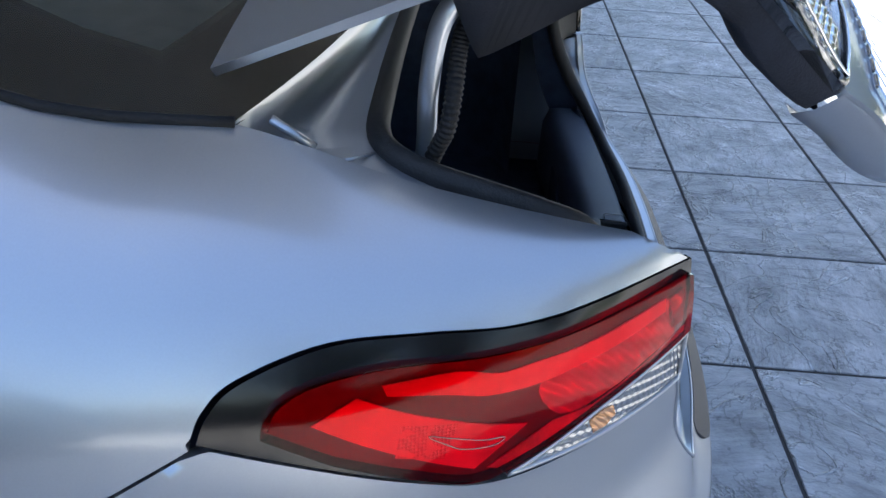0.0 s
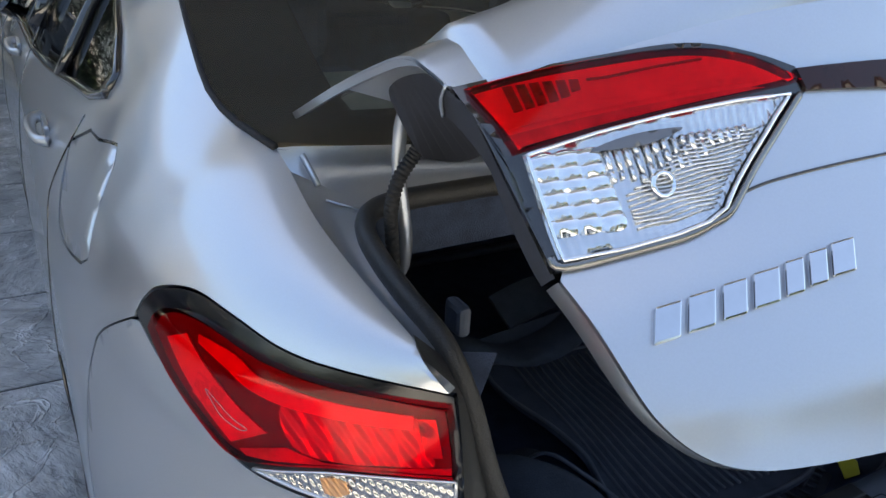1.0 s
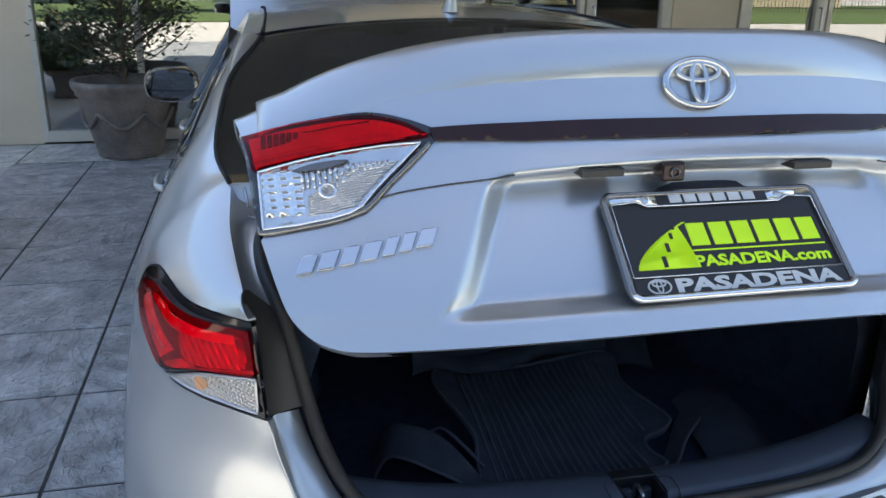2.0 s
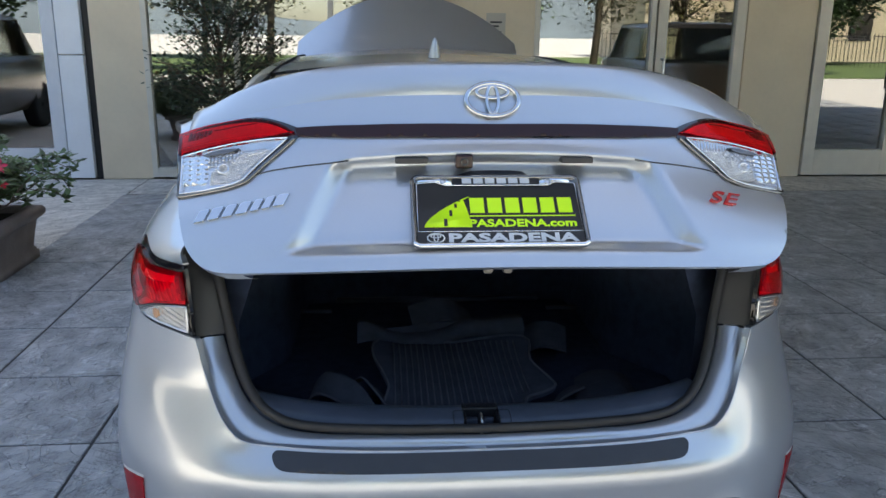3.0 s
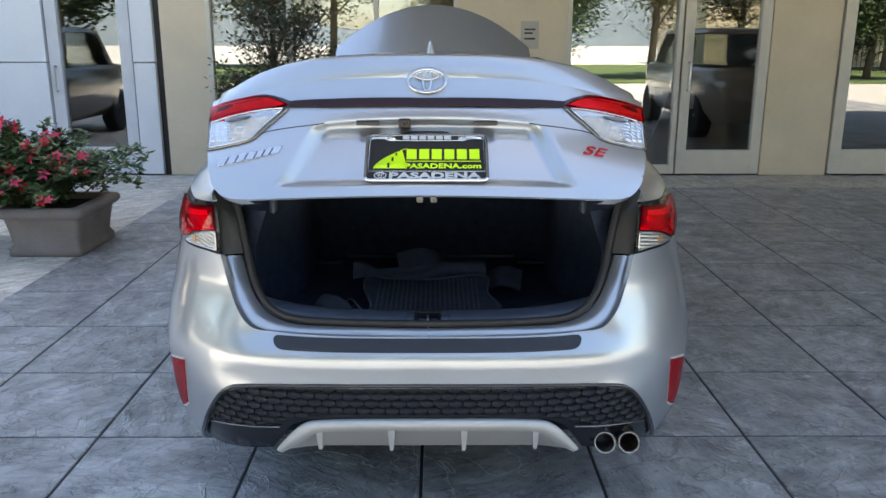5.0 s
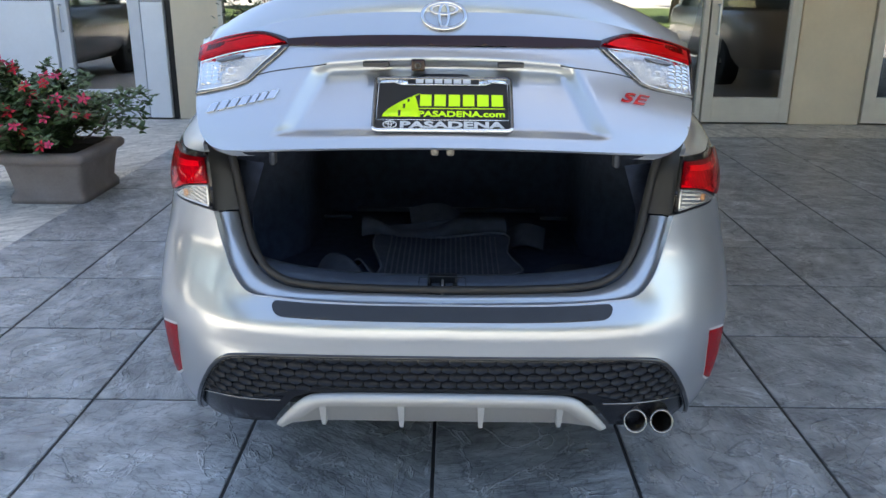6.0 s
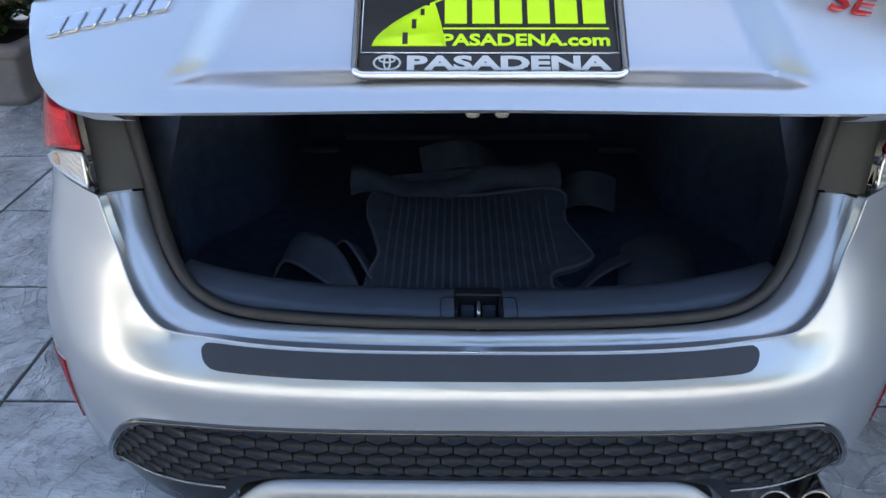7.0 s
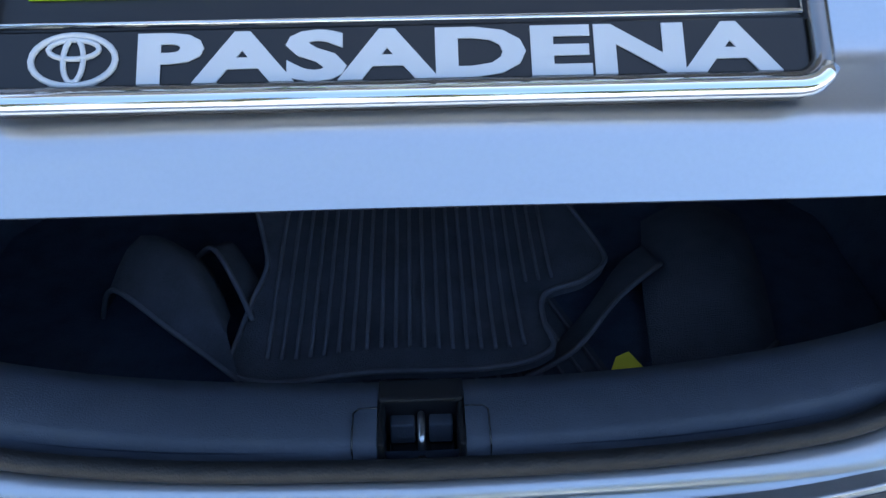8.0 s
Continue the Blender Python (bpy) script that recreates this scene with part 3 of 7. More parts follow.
# silver skid trim under the grille, with four fins
skid_top = [(0.0, 0.477), (0.18, 0.476), (0.30, 0.470), (0.352, 0.458), (0.395, 0.420), (0.441, 0.362)]
skid_low = [(0.0, 0.446), (0.18, 0.445), (0.29, 0.440), (0.328, 0.430), (0.365, 0.398), (0.425, 0.356)]
under = [(0.0, 0.383), (0.18, 0.382), (0.30, 0.378), (0.345, 0.372), (0.385, 0.362), (0.430, 0.352)]
rows = []
for outline, push in ((skid_top, 0.012), (skid_top, -0.006), (skid_low, -0.008), (skid_low, 0.004), (under, 0.018), (under, 0.10)):
    half = [(x, grille_y(x, z) + push, z) for x, z in spline(outline, steps=5)]
    rows.append([(-x, y, z) for x, y, z in reversed(half)] + half[1:])
part("skid_trim", loft(list(reversed(rows))), SKID_SILVER, car, "silver skid trim with four fins")
for x in (-0.310, -0.104, 0.104, 0.310):
    q = 0.10 * x * x
    bm = bmesh.new()
    vs = [bm.verts.new((x + a, b, c)) for a, b, c in ((-0.010, 0.082 + q, 0.450), (0.010, 0.082 + q, 0.450), (0.0050, 0.098 + q, 0.376), (-0.0050, 0.098 + q, 0.376), (-0.016, 0.17, 0.44), (0.016, 0.17, 0.44), (0.009, 0.17, 0.372), (-0.009, 0.17, 0.372))]
    for f in ((0, 1, 2, 3), (4, 7, 6, 5), (0, 4, 5, 1), (3, 2, 6, 7), (1, 5, 6, 2), (0, 3, 7, 4)):
        bm.faces.new([vs[i] for i in f])
    bmesh.ops.recalc_face_normals(bm, faces=bm.faces)
    part("fin", bm, SKID_SILVER, car)
part("underbody", boxes((-0.72, 0.72, 0.75, 4.2, 0.20, 0.32), (-0.55, 0.55, 0.24, 0.80, 0.36, 0.42), bevel=0.02), BLACK_PLASTIC, car, "black underbody")
# twin exhaust tips
for x in (0.521, 0.592):
    rings = []
    for r, y in ((0.031, 0.465), (0.031, 0.165), (0.0325, 0.155), (0.0325, 0.148), (0.03, 0.145), (0.0265, 0.149), (0.026, 0.165), (0.025, 0.415)):
        rings.append([(x + r * math.cos(2 * math.pi * k / 28), y + 0.012 * math.sin(2 * math.pi * k / 28), 0.374 + r * 0.92 * math.sin(2 * math.pi * k / 28)) for k in range(28)])
    tip = part("exhaust_tip", loft(rings, True), EXHAUST, car, "steel exhaust tip with a polished lip")
    disc = [(x + 0.0265 * math.cos(2 * math.pi * k / 20), 0.36, 0.374 + 0.0245 * math.sin(2 * math.pi * k / 20)) for k in range(20)]
    part("bore", (disc, [tuple(range(20))]), LINER, tip)

# black step pad, reflectors
STEP = [(0.0, 0.7255)] + spline([(0.06, 0.7255), (0.14, 0.726), (0.193, 0.727), (0.203, 0.722), (0.206, 0.711), (0.200, 0.693), (0.190, 0.683), (0.178, 0.680)], steps=4) + [(0.10, 0.679), (0.0, 0.679)]
flank("step_pad", STEP, STEP_PLASTIC, car, "black textured step pad on the bumper", lift=0.004, skirt=0.006, step=(0.007, 0.007))
REFL = [(0.650, 0.500), (0.585, 0.523), (0.515, 0.545), (0.526, 0.45), (0.553, 0.325), (0.60, 0.286), (0.662, 0.250), (0.660, 0.38)]
flank("reflector", REFL, REFLECTOR_RED, car, "red reflector in the bumper", lift=0.003, skirt=0.006)
flank("reflector_frame", grow(REFL, 0.0035), WHITE_PRINT, car, lift=0.0008, skirt=0)

# outer tail lamps
for s in (1, -1):
    def at(mesh):
        return mesh if s > 0 else mirrored(mesh)
    lamp = part("tail_lamp", at(sheet(skin, LAMP, **SK, lift=0.001, skirt=0.008)), LAMP_BLACK, car, "dark-edged outer tail lamp")
    red = spline([(0.748, 1.266), (0.742, 1.33), (0.718, 1.388), (0.672, 1.425), (0.60, 1.435), (0.530, 1.478), (0.465, 1.54), (0.402, 1.61)]) + spline([(0.402, 1.61), (0.399, 1.50), (0.397, 1.39), (0.396, 1.290)])[1:] + spline([(0.396, 1.290), (0.453, 1.245), (0.51, 1.192), (0.57, 1.118), (0.615, 1.080), (0.66, 1.128), (0.71, 1.195)])[1:]
    part("lamp_well", at(sheet(skin, grow(red, -0.004), **SK, lift=0.0025, skirt=0.001)), LAMP_WELL, lamp, "dark well behind the red lens")
    part("reflector_bowl", at(sheet(skin, spline([(0.566, 1.325), (0.50, 1.40), (0.436, 1.500), (0.428, 1.40), (0.415, 1.310), (0.455, 1.262), (0.498, 1.215), (0.548, 1.202)], True, 4), **SK, lift=0.0035, skirt=0.001)), BOWL, lamp, "faceted reflector behind the red lens")
    part("lower_border", at(sheet(skin, [(0.608, 1.106), (0.555, 1.190), (0.516, 1.193), (0.455, 1.255), (0.400, 1.318), (0.400, 1.290), (0.455, 1.245), (0.51, 1.194), (0.57, 1.122), (0.600, 1.095)], **SK, lift=0.0045, skirt=0.001)), DULL_GUIDE, lamp, "dull lower border behind the red lens")
    part("light_guide", at(sheet(skin, spline([(0.721, 1.285), (0.698, 1.240), (0.671, 1.193), (0.644, 1.150), (0.618, 1.112)], steps=4) + spline([(0.577, 1.205), (0.607, 1.229), (0.637, 1.263), (0.666, 1.299), (0.695, 1.345)], steps=4), **SK, lift=0.005, skirt=0.002)), GUIDE, lamp, "light guide along the lamp's outer edge")
    part("light_guide", at(sheet(skin, spline([(0.680, 1.372), (0.632, 1.392), (0.600, 1.372), (0.572, 1.388), (0.518, 1.422), (0.475, 1.464), (0.436, 1.506)], steps=4) + spline([(0.435, 1.440), (0.491, 1.380), (0.540, 1.342), (0.572, 1.318), (0.608, 1.312), (0.638, 1.332), (0.677, 1.345)], steps=4), **SK, lift=0.005, skirt=0.002)), GUIDE, lamp, "light guide along the lamp's upper edge")
    loop_pts = [skin(*p) for p in spline([(0.652, 1.242), (0.640, 1.212), (0.627, 1.188), (0.605, 1.181), (0.597, 1.197), (0.614, 1.203), (0.635, 1.225)], True, 4)]
    part("guide_outline", tube([(s * (p[0] + 0.0085), p[1] - 0.004, p[2]) for p in loop_pts], 0.0006, 4, True), FRAME_DARK, lamp, "fine bright outline on the lens")
    part("hex_reflector", at(sheet(skin, [(0.672, 1.185), (0.640, 1.160), (0.630, 1.250), (0.668, 1.265)], **SK, lift=0.005, skirt=0.002)), HEX_CELLS, lamp, "fine hexagon reflector patch")
    part("red_lens", at(sheet(skin, red, **SK, lift=0.009, skirt=0.008)), RED_PANE, lamp, "red lens").visible_shadow = False
    part("lens_end", at(sheet(skin, [(0.413, 1.536), (0.431, 1.504), (0.422, 1.345), (0.407, 1.360)], **SK, lift=0.0065, skirt=0.003)), RIB_CLEAR, lamp, "bright end facet")
    clear = spline([(0.397, 1.274), (0.453, 1.228), (0.51, 1.174), (0.565, 1.102), (0.594, 1.068)]) + spline([(0.594, 1.068), (0.52, 1.078), (0.46, 1.090), (0.398, 1.092)])[1:]
    part("signal_lens", at(sheet(skin, clear, **{**SK, "step": (0.012, 0.012)}, lift=0.005, skirt=0.006)), LENS_SIGNAL, lamp, "clear ribbed signal lens")
    part("amber_patch", at(sheet(skin, [(0.519, 1.142), (0.506, 1.160), (0.494, 1.160), (0.490, 1.125), (0.501, 1.100), (0.514, 1.097)], **{**SK, "step": (0.012, 0.012)}, lift=0.0062, skirt=0.001)), AMBER_LENS, lamp, "amber glow of the bulb behind the lens")
    edge = [skin(a, b) for a, b in resample(clear, 0.03)]
    part("signal_rim", tube([(s * (x + 0.003), y - 0.005, z) for x, y, z in edge], 0.0022, 5, True), STEEL, lamp)

# ---- trunk opening: flange, seal, tub ----
SEAL = [(0.0, 0.168, 0.738), (0.20, 0.172, 0.740), (0.37, 0.191, 0.744), (0.443, 0.211, 0.764), (0.487, 0.240, 0.802), (0.518, 0.280, 0.860), (0.537, 0.310, 0.925),
        (0.556, 0.332, 1.010), (0.574, 0.358, 1.066), (0.588, 0.405, 1.092), (0.594, 0.460, 1.110), (0.591, 0.510, 1.123), (0.574, 0.545, 1.132), (0.535, 0.562, 1.136), (0.45, 0.568, 1.137), (0.25, 0.574, 1.137), (0.0, 0.576, 1.137)]
half = spline(SEAL, steps=5)
ring = half + [(-x, y, z) for x, y, z in reversed(half[1:-1])]
part("seal", tube(ring, 0.0118, 12, True, 1.2, ribs=[0.80 + 0.20 * soft(0.745, 0.86, z) for x, y, z in ring]), SEAL_RUBBER, car, "dusty black rubber seal round the trunk opening")


def evenly(path, n=26):
    """n points at even steps along a path."""
    p = [Vector(q) for q in path]
    d = [0.0]
    for a, b in zip(p, p[1:]):
        d.append(d[-1] + (b - a).length)
    out = []
    for i in range(n):
        w = d[-1] * i / (n - 1)
        k = max(j for j in range(len(d) - 1) if d[j] <= w + 1e-9)
        out.append(p[k].lerp(p[k + 1], min(1, (w - d[k]) / max(1e-9, d[k + 1] - d[k]))))
    return out


def strip(outer, inner, sag, name, mat, label=""):
    """A folded strip from the panel's edge down and in to the seal, on both sides."""
    o, i = evenly(outer), evenly(inner)
    down = [a.lerp(b, 0.10) + Vector(sag) for a, b in zip(o, i)]
    mesh = loft([[tuple(p) for p in r] for r in (o, down, [a.lerp(b, 0.6) + Vector(sag) * 0.6 for a, b in zip(o, i)], i)])
    for s in (1, -1):
        part(name, mesh if s > 0 else mirrored(mesh), mat, car, label)


low_edge = [skin(a, b) for a, b in GAP]
lamp_edge = [(x - 0.004, y + 0.007, z) for x, y, z in [skin(a, b) for a, b in spline([(0.392, 1.040), (0.395, 1.25), (0.396, 1.45), (0.400, 1.64), (0.424, 1.80), (0.464, 1.98)])]]
brow_edge = [skin(0.467 + 0.313 * i / 14, 2.0) for i in range(15)]
cut1 = min(range(len(half)), key=lambda i: abs(half[i][2] - 0.905) + (half[i][1] > 0.4))
cut2 = min(range(len(half)), key=lambda i: abs(half[i][1] - 0.345) + abs(half[i][2] - 1.05))
cut3 = min(range(len(half)), key=lambda i: abs(half[i][1] - 0.557) + abs(half[i][0] - 0.550))
for s in (1, -1):
    part("bumper_edge", tube([(s * x, y - 0.0005, z - 0.0015) for x, y, z in low_edge], 0.0022, 6), PAINT, car, "rolled upper edge of the bumper")
# the lip: a sunk gutter behind the bumper's edge, then a slope up to the seal
CREASE = [(0.0, 0.151, 0.7095), (0.20, 0.155, 0.711), (0.36, 0.164, 0.714), (0.43, 0.173, 0.719), (0.487, 0.188, 0.731), (0.514, 0.200, 0.749), (0.537, 0.220, 0.778), (0.562, 0.252, 0.838), (0.583, 0.282, 0.884), (0.588, 0.290, 0.905)]
SEAL_FOOT = [(0.0, 0.161, 0.727), (0.20, 0.165, 0.729), (0.37, 0.183, 0.732), (0.452, 0.204, 0.751), (0.499, 0.234, 0.792), (0.530, 0.274, 0.850), (0.550, 0.303, 0.905)]
edge_rows = [evenly(low_edge, 40), evenly(spline(CREASE, steps=4), 40), evenly(spline(SEAL_FOOT, steps=4), 40)]
edge_rows.insert(1, [a.lerp(b, 0.12) + Vector((0, 0.002, -0.005)) for a, b in zip(edge_rows[0], edge_rows[1])])
edge_rows.insert(3, [b.lerp(c, 0.10) + Vector((0, -0.001, 0.002)) for b, c in zip(edge_rows[2], edge_rows[3])])
edge_rows.append([p + Vector((0, 0.010, -0.004)) for p in edge_rows[-1]])
lip_mesh = loft([[tuple(p) for p in r] for r in edge_rows])
for s in (1, -1):
    part("flange", lip_mesh if s > 0 else mirrored(lip_mesh), PAINT, car, "silver painted inner lip of the trunk")
strip(lamp_edge, half[cut1:cut2 + 1], (0, 0.012, 0), "jamb_cover", JAMB, "dark grey jamb cover beside the lamp")
strip(brow_edge, half[cut2:cut3 + 1], (-0.004, 0, -0.022), "gutter", PAINT, "silver painted rain gutter")
for s in (1, -1):
    part("gutter_fold", tube([(s * 0.6175, 0.642, 1.178), (s * 0.614, 0.624, 1.164), (s * 0.611, 0.607, 1.151)], 0.0042, 6, flat=0.6), PAINT, car, "bright fold at the gutter's corner")
    part("gutter_seam", tube([(s * 0.611, 0.581, 1.142), (s * 0.592, 0.569, 1.1375), (s * 0.577, 0.560, 1.134)], 0.0016, 5), PAINT, car, "pale seam in the gutter")
shelf_edge = [(x, 0.605 + 0.060 * (x / 0.64) ** 2, 1.172 + 0.012 * (x / 0.64) ** 2) for x in [0.64 * (1 - i / 12) for i in range(13)]]
strip([brow_edge[-1]] + shelf_edge, half[cut3:], (-0.004, 0, -0.022), "cowl", PAINT, "silver gutter panel below the rear window")

tub = []
for depth, widen in ((0.0, 0.0), (0.03, 0.01), (0.10, 0.03)):
    tub.append([(x * (1 + widen), y + (0.02 + depth * 0.2 if z < 0.8 else depth * 0.3), z - depth * (0.9 if z > 0.8 else 0.5)) for x, y, z in ring])
part("trunk_trim", loft(tub, True), LINER, car, "dark plastic trim inside the trunk opening")
# rear sill trim behind the seal, with the latch
for s in (1, -1):
    sill = []
    for dy, z in ((0.008, 0.716), (0.014, 0.732), (0.018, 0.744), (0.026, 0.7485), (0.070, 0.7500), (0.092, 0.746), (0.104, 0.715), (0.106, 0.60)):
        sill.append([(s * x, 0.171 + 0.036 * (x / 0.44) ** 2 + dy, z + 0.024 * (x / 0.46) ** 4) for x in [0.0395 + 0.4505 * i / 18 for i in range(19)]])
    part("sill_trim", loft(sill if s < 0 else [list(reversed(r)) for r in sill]), SILL_PLASTIC, car, "dark plastic sill trim")
latch = part("latch_housing", boxes((-0.0395, 0.0395, 0.236, 0.262, 0.690, 0.7515), (-0.0395, -0.0330, 0.186, 0.2359, 0.690, 0.749), (0.0330, 0.0395, 0.186, 0.2359, 0.690, 0.749), bevel=0.003), BLACK_PLASTIC, car, "black latch housing in the sill")
part("striker", tube(spline([(0.0, 0.196, 0.700), (0.0, 0.197, 0.730), (0.0, 0.203, 0.741), (0.0, 0.226, 0.742), (0.0, 0.231, 0.715)], steps=4), 0.0034, 8), STEEL, latch, "bright steel striker")
part("latch_pocket", boxes((-0.0329, 0.0329, 0.187, 0.2359, 0.690, 0.706), bevel=0.003), GLOSS_BLACK, latch)
part("latch_pad", boxes((-0.029, -0.006, 0.222, 0.2355, 0.7062, 0.732), (0.007, 0.029, 0.222, 0.2355, 0.7062, 0.732), bevel=0.002), SILL_PLASTIC, latch)
for s in (1, -1):
    part("panel_line", tube([(s * 0.061, 0.1855, 0.726), (s * 0.061, 0.1875, 0.744), (s * 0.061, 0.196, 0.7495), (s * 0.061, 0.222, 0.7505), (s * 0.056, 0.2275, 0.7505), (s * 0.0396, 0.2275, 0.7505)], 0.0008, 4), GLOSS_BLACK, latch)
# tub walls, seat back, floor and shelf
wall = []
for z, dx in ((0.58, 0.0), (0.70, 0.02), (0.90, 0.02), (1.02, -0.02)):
    w = 0.60 + dx
    wall.append([(-w + 0.09, 0.385, z), (-w, 0.43, z), (-w, 0.70, z), (-w + 0.13, 0.90, z), (-w + 0.13, 1.30, z), (-w + 0.15, 1.40, z), (0, 1.42, z), (w - 0.15, 1.40, z), (w - 0.13, 1.30, z), (w - 0.13, 0.90, z), (w, 0.70, z), (w, 0.43, z), (w - 0.09, 0.385, z)])
part("trunk_lining", loft(wall), LINER, car, "black felt lining of the trunk")
part("trunk_floor", boxes((-0.60, 0.60, 0.24, 1.42, 0.575, 0.60), bevel=0.004), LINER, car, "black carpeted trunk floor")
part("parcel_shelf", boxes((-0.62, 0.62, 0.76, 1.46, 1.065, 1.085), bevel=0.004), material("shelf_felt", (0.26, 0.26, 0.245), 0.95, vary=0.15, size=20, bump=0.4, bump_size=400), car, "grey felt parcel shelf")
part("rear_cross_wall", boxes((-0.50, 0.50, 0.292, 0.300, 0.45, 0.70), bevel=0.004), LINER, car)
part("seat_brace", boxes((-0.36, 0.36, 1.375, 1.40, 0.606, 0.622), (-0.54, -0.37, 1.27, 1.29, 0.606, 0.618), (0.37, 0.54, 1.27, 1.29, 0.606, 0.618), bevel=0.004), SILL_PLASTIC, car)

# ---- glass, roof, pillars ----
def across(y, bow, n=24, inset=0.0):
    """A row across the car between both upper edges at y, bowed up in the middle and back by bow."""
    ex, ez, _, _ = table(BROW, y)
    ex -= inset
    return [(ex * (2 * i / n - 1), y + bow[0] * (1 - (2 * i / n - 1) ** 2), ez + bow[1] * (1 - (2 * i / n - 1) ** 2)) for i in range(n + 1)]


def tuck(y):
    """How far the rear window's edge lies inside the roof's edge."""
    return 0.050 * soft(1.10, 1.42, y)


rear_rows = [across(0.665 + 0.785 * k / 12, (-0.06 + 0.11 * k / 12, -0.010 + 0.056 * k / 12), inset=tuck(0.665 + 0.785 * k / 12)) for k in range(13)]
for s in (1, -1):
    rows = []
    for k in range(13):
        y = 0.665 + 0.785 * k / 12
        ex, ez, _, _ = table(BROW, y)
        rows.append([(s * (ex - tuck(y) * q), y, ez + 0.008 * math.sin(math.pi * q) * tuck(y) / 0.05) for q in (0, 0.33, 0.67, 1.0)])
    part("roof_pillar", loft(rows if s < 0 else [list(reversed(r)) for r in rows]), PAINT, car, "silver pillar beside the rear window")
part("rear_window", loft(rear_rows), GLASS_DARK, car, "dark tinted rear window")
inner_black = []
for k in range(13):
    row = across(0.665 + 0.785 * k / 12, (-0.06 + 0.11 * k / 12, -0.012 + 0.056 * k / 12), inset=tuck(0.665 + 0.785 * k / 12))
    inner_black.append(row)
for s in (0, 1):
    rows = []
    for r in inner_black:
        a, b = (Vector(r[0]), Vector(r[3])) if s == 0 else (Vector(r[-1]), Vector(r[-4]))
        rows.append([tuple(a.lerp(b, k / 3) - Vector((0, 0, 0.003))) for k in range(4)])
    part("window_band", loft(rows if s else [list(reversed(r)) for r in rows]), GLOSS_BLACK, car, "black printed edge of the rear window")
for k0, k1 in ((0, 2), (11, 12)):
    part("window_band", loft([[(x, y, z - 0.003) for x, y, z in inner_black[k]] for k in range(k0, k1 + 1)]), GLOSS_BLACK, car)
for s in (1, -1):
    edge = [(s * (table(BROW, 0.665 + 0.785 * i / 16)[0] - tuck(0.665 + 0.785 * i / 16) + 0.001), 0.665 + 0.785 * i / 16, table(BROW, 0.665 + 0.785 * i / 16)[1] + 0.001) for i in range(17)]
    part("window_seal", tube(edge, 0.005, 6), RUBBER, car)
roof_rows = [across(1.45 + 1.30 * k / 14, (0.05 - 0.13 * k / 14, 0.046)) for k in range(15)]
part("roof", loft(roof_rows), PAINT, car, "silver roof")
for s in (1, -1):
    rail = [(s * (table(BROW, 1.42 + 1.36 * i / 16)[0] - 0.055), 1.42 + 1.36 * i / 16, table(BROW, 1.42 + 1.36 * i / 16)[1] + 0.012) for i in range(17)]
    part("roof_strip", tube(rail, 0.005, 6, flat=0.6), RUBBER, car, "black roof ditch strip")
screen_rows = [across(2.75 + 0.75 * k / 8, (-0.08 - 0.10 * k / 8, 0.046 + 0.02 * k / 8)) for k in range(9)]
part("windscreen", loft(screen_rows), SCREEN_GLASS, car, "tinted windscreen")
# shark-fin antenna
fin = []
for k in range(7):
    t = k / 6
    h = 0.070 * t
    l = 0.085 * (1 - t) ** 0.8 + 0.012
    w = 0.020 * (1 - t) ** 0.7 + 0.003
    y0 = 1.62 - 0.015 * t
    fin.append([(w * math.cos(2 * math.pi * i / 14), y0 + 0.06 * (1 - t) * 0.4 + l * 0.6 * math.sin(2 * math.pi * i / 14), 1.447 + h) for i in range(14)])
mesh = loft(fin, True)
mesh[1].append(tuple(6 * 14 + i for i in range(14)))
part("antenna", mesh, PAINT, car, "silver shark-fin antenna")
# cabin: seats and dark floor so that the glass looks into a room
part("cabin_floor", boxes((-0.70, 0.70, 1.45, 3.40, 0.38, 0.42), (-0.74, -0.68, 1.45, 3.40, 0.40, 0.95), (0.68, 0.74, 1.45, 3.40, 0.40, 0.95), bevel=0.01), LINER, car, "dark cabin interior")
for x, y in ((-0.36, 1.55), (0.36, 1.55), (-0.36, 2.45), (0.36, 2.45)):
    seat = part("seat", boxes((x - 0.25, x + 0.25, y, y + 0.16, 0.55, 1.05), (x - 0.25, x + 0.25, y + 0.1, y + 0.60, 0.50, 0.66), bevel=0.04), LINER, car, "dark seat")
    part("headrest", boxes((x - 0.13, x + 0.13, y - 0.01, y + 0.09, 1.09, 1.25), bevel=0.035), LINER, seat)
part("dashboard", boxes((-0.68, 0.68, 3.0, 3.55, 0.75, 0.98), bevel=0.04), LINER, car)
bm = boxes((-0.10, 0.10, 2.80, 2.82, 1.30, 1.36), bevel=0.012)
part("inside_mirror", bm, GLOSS_BLACK, car)
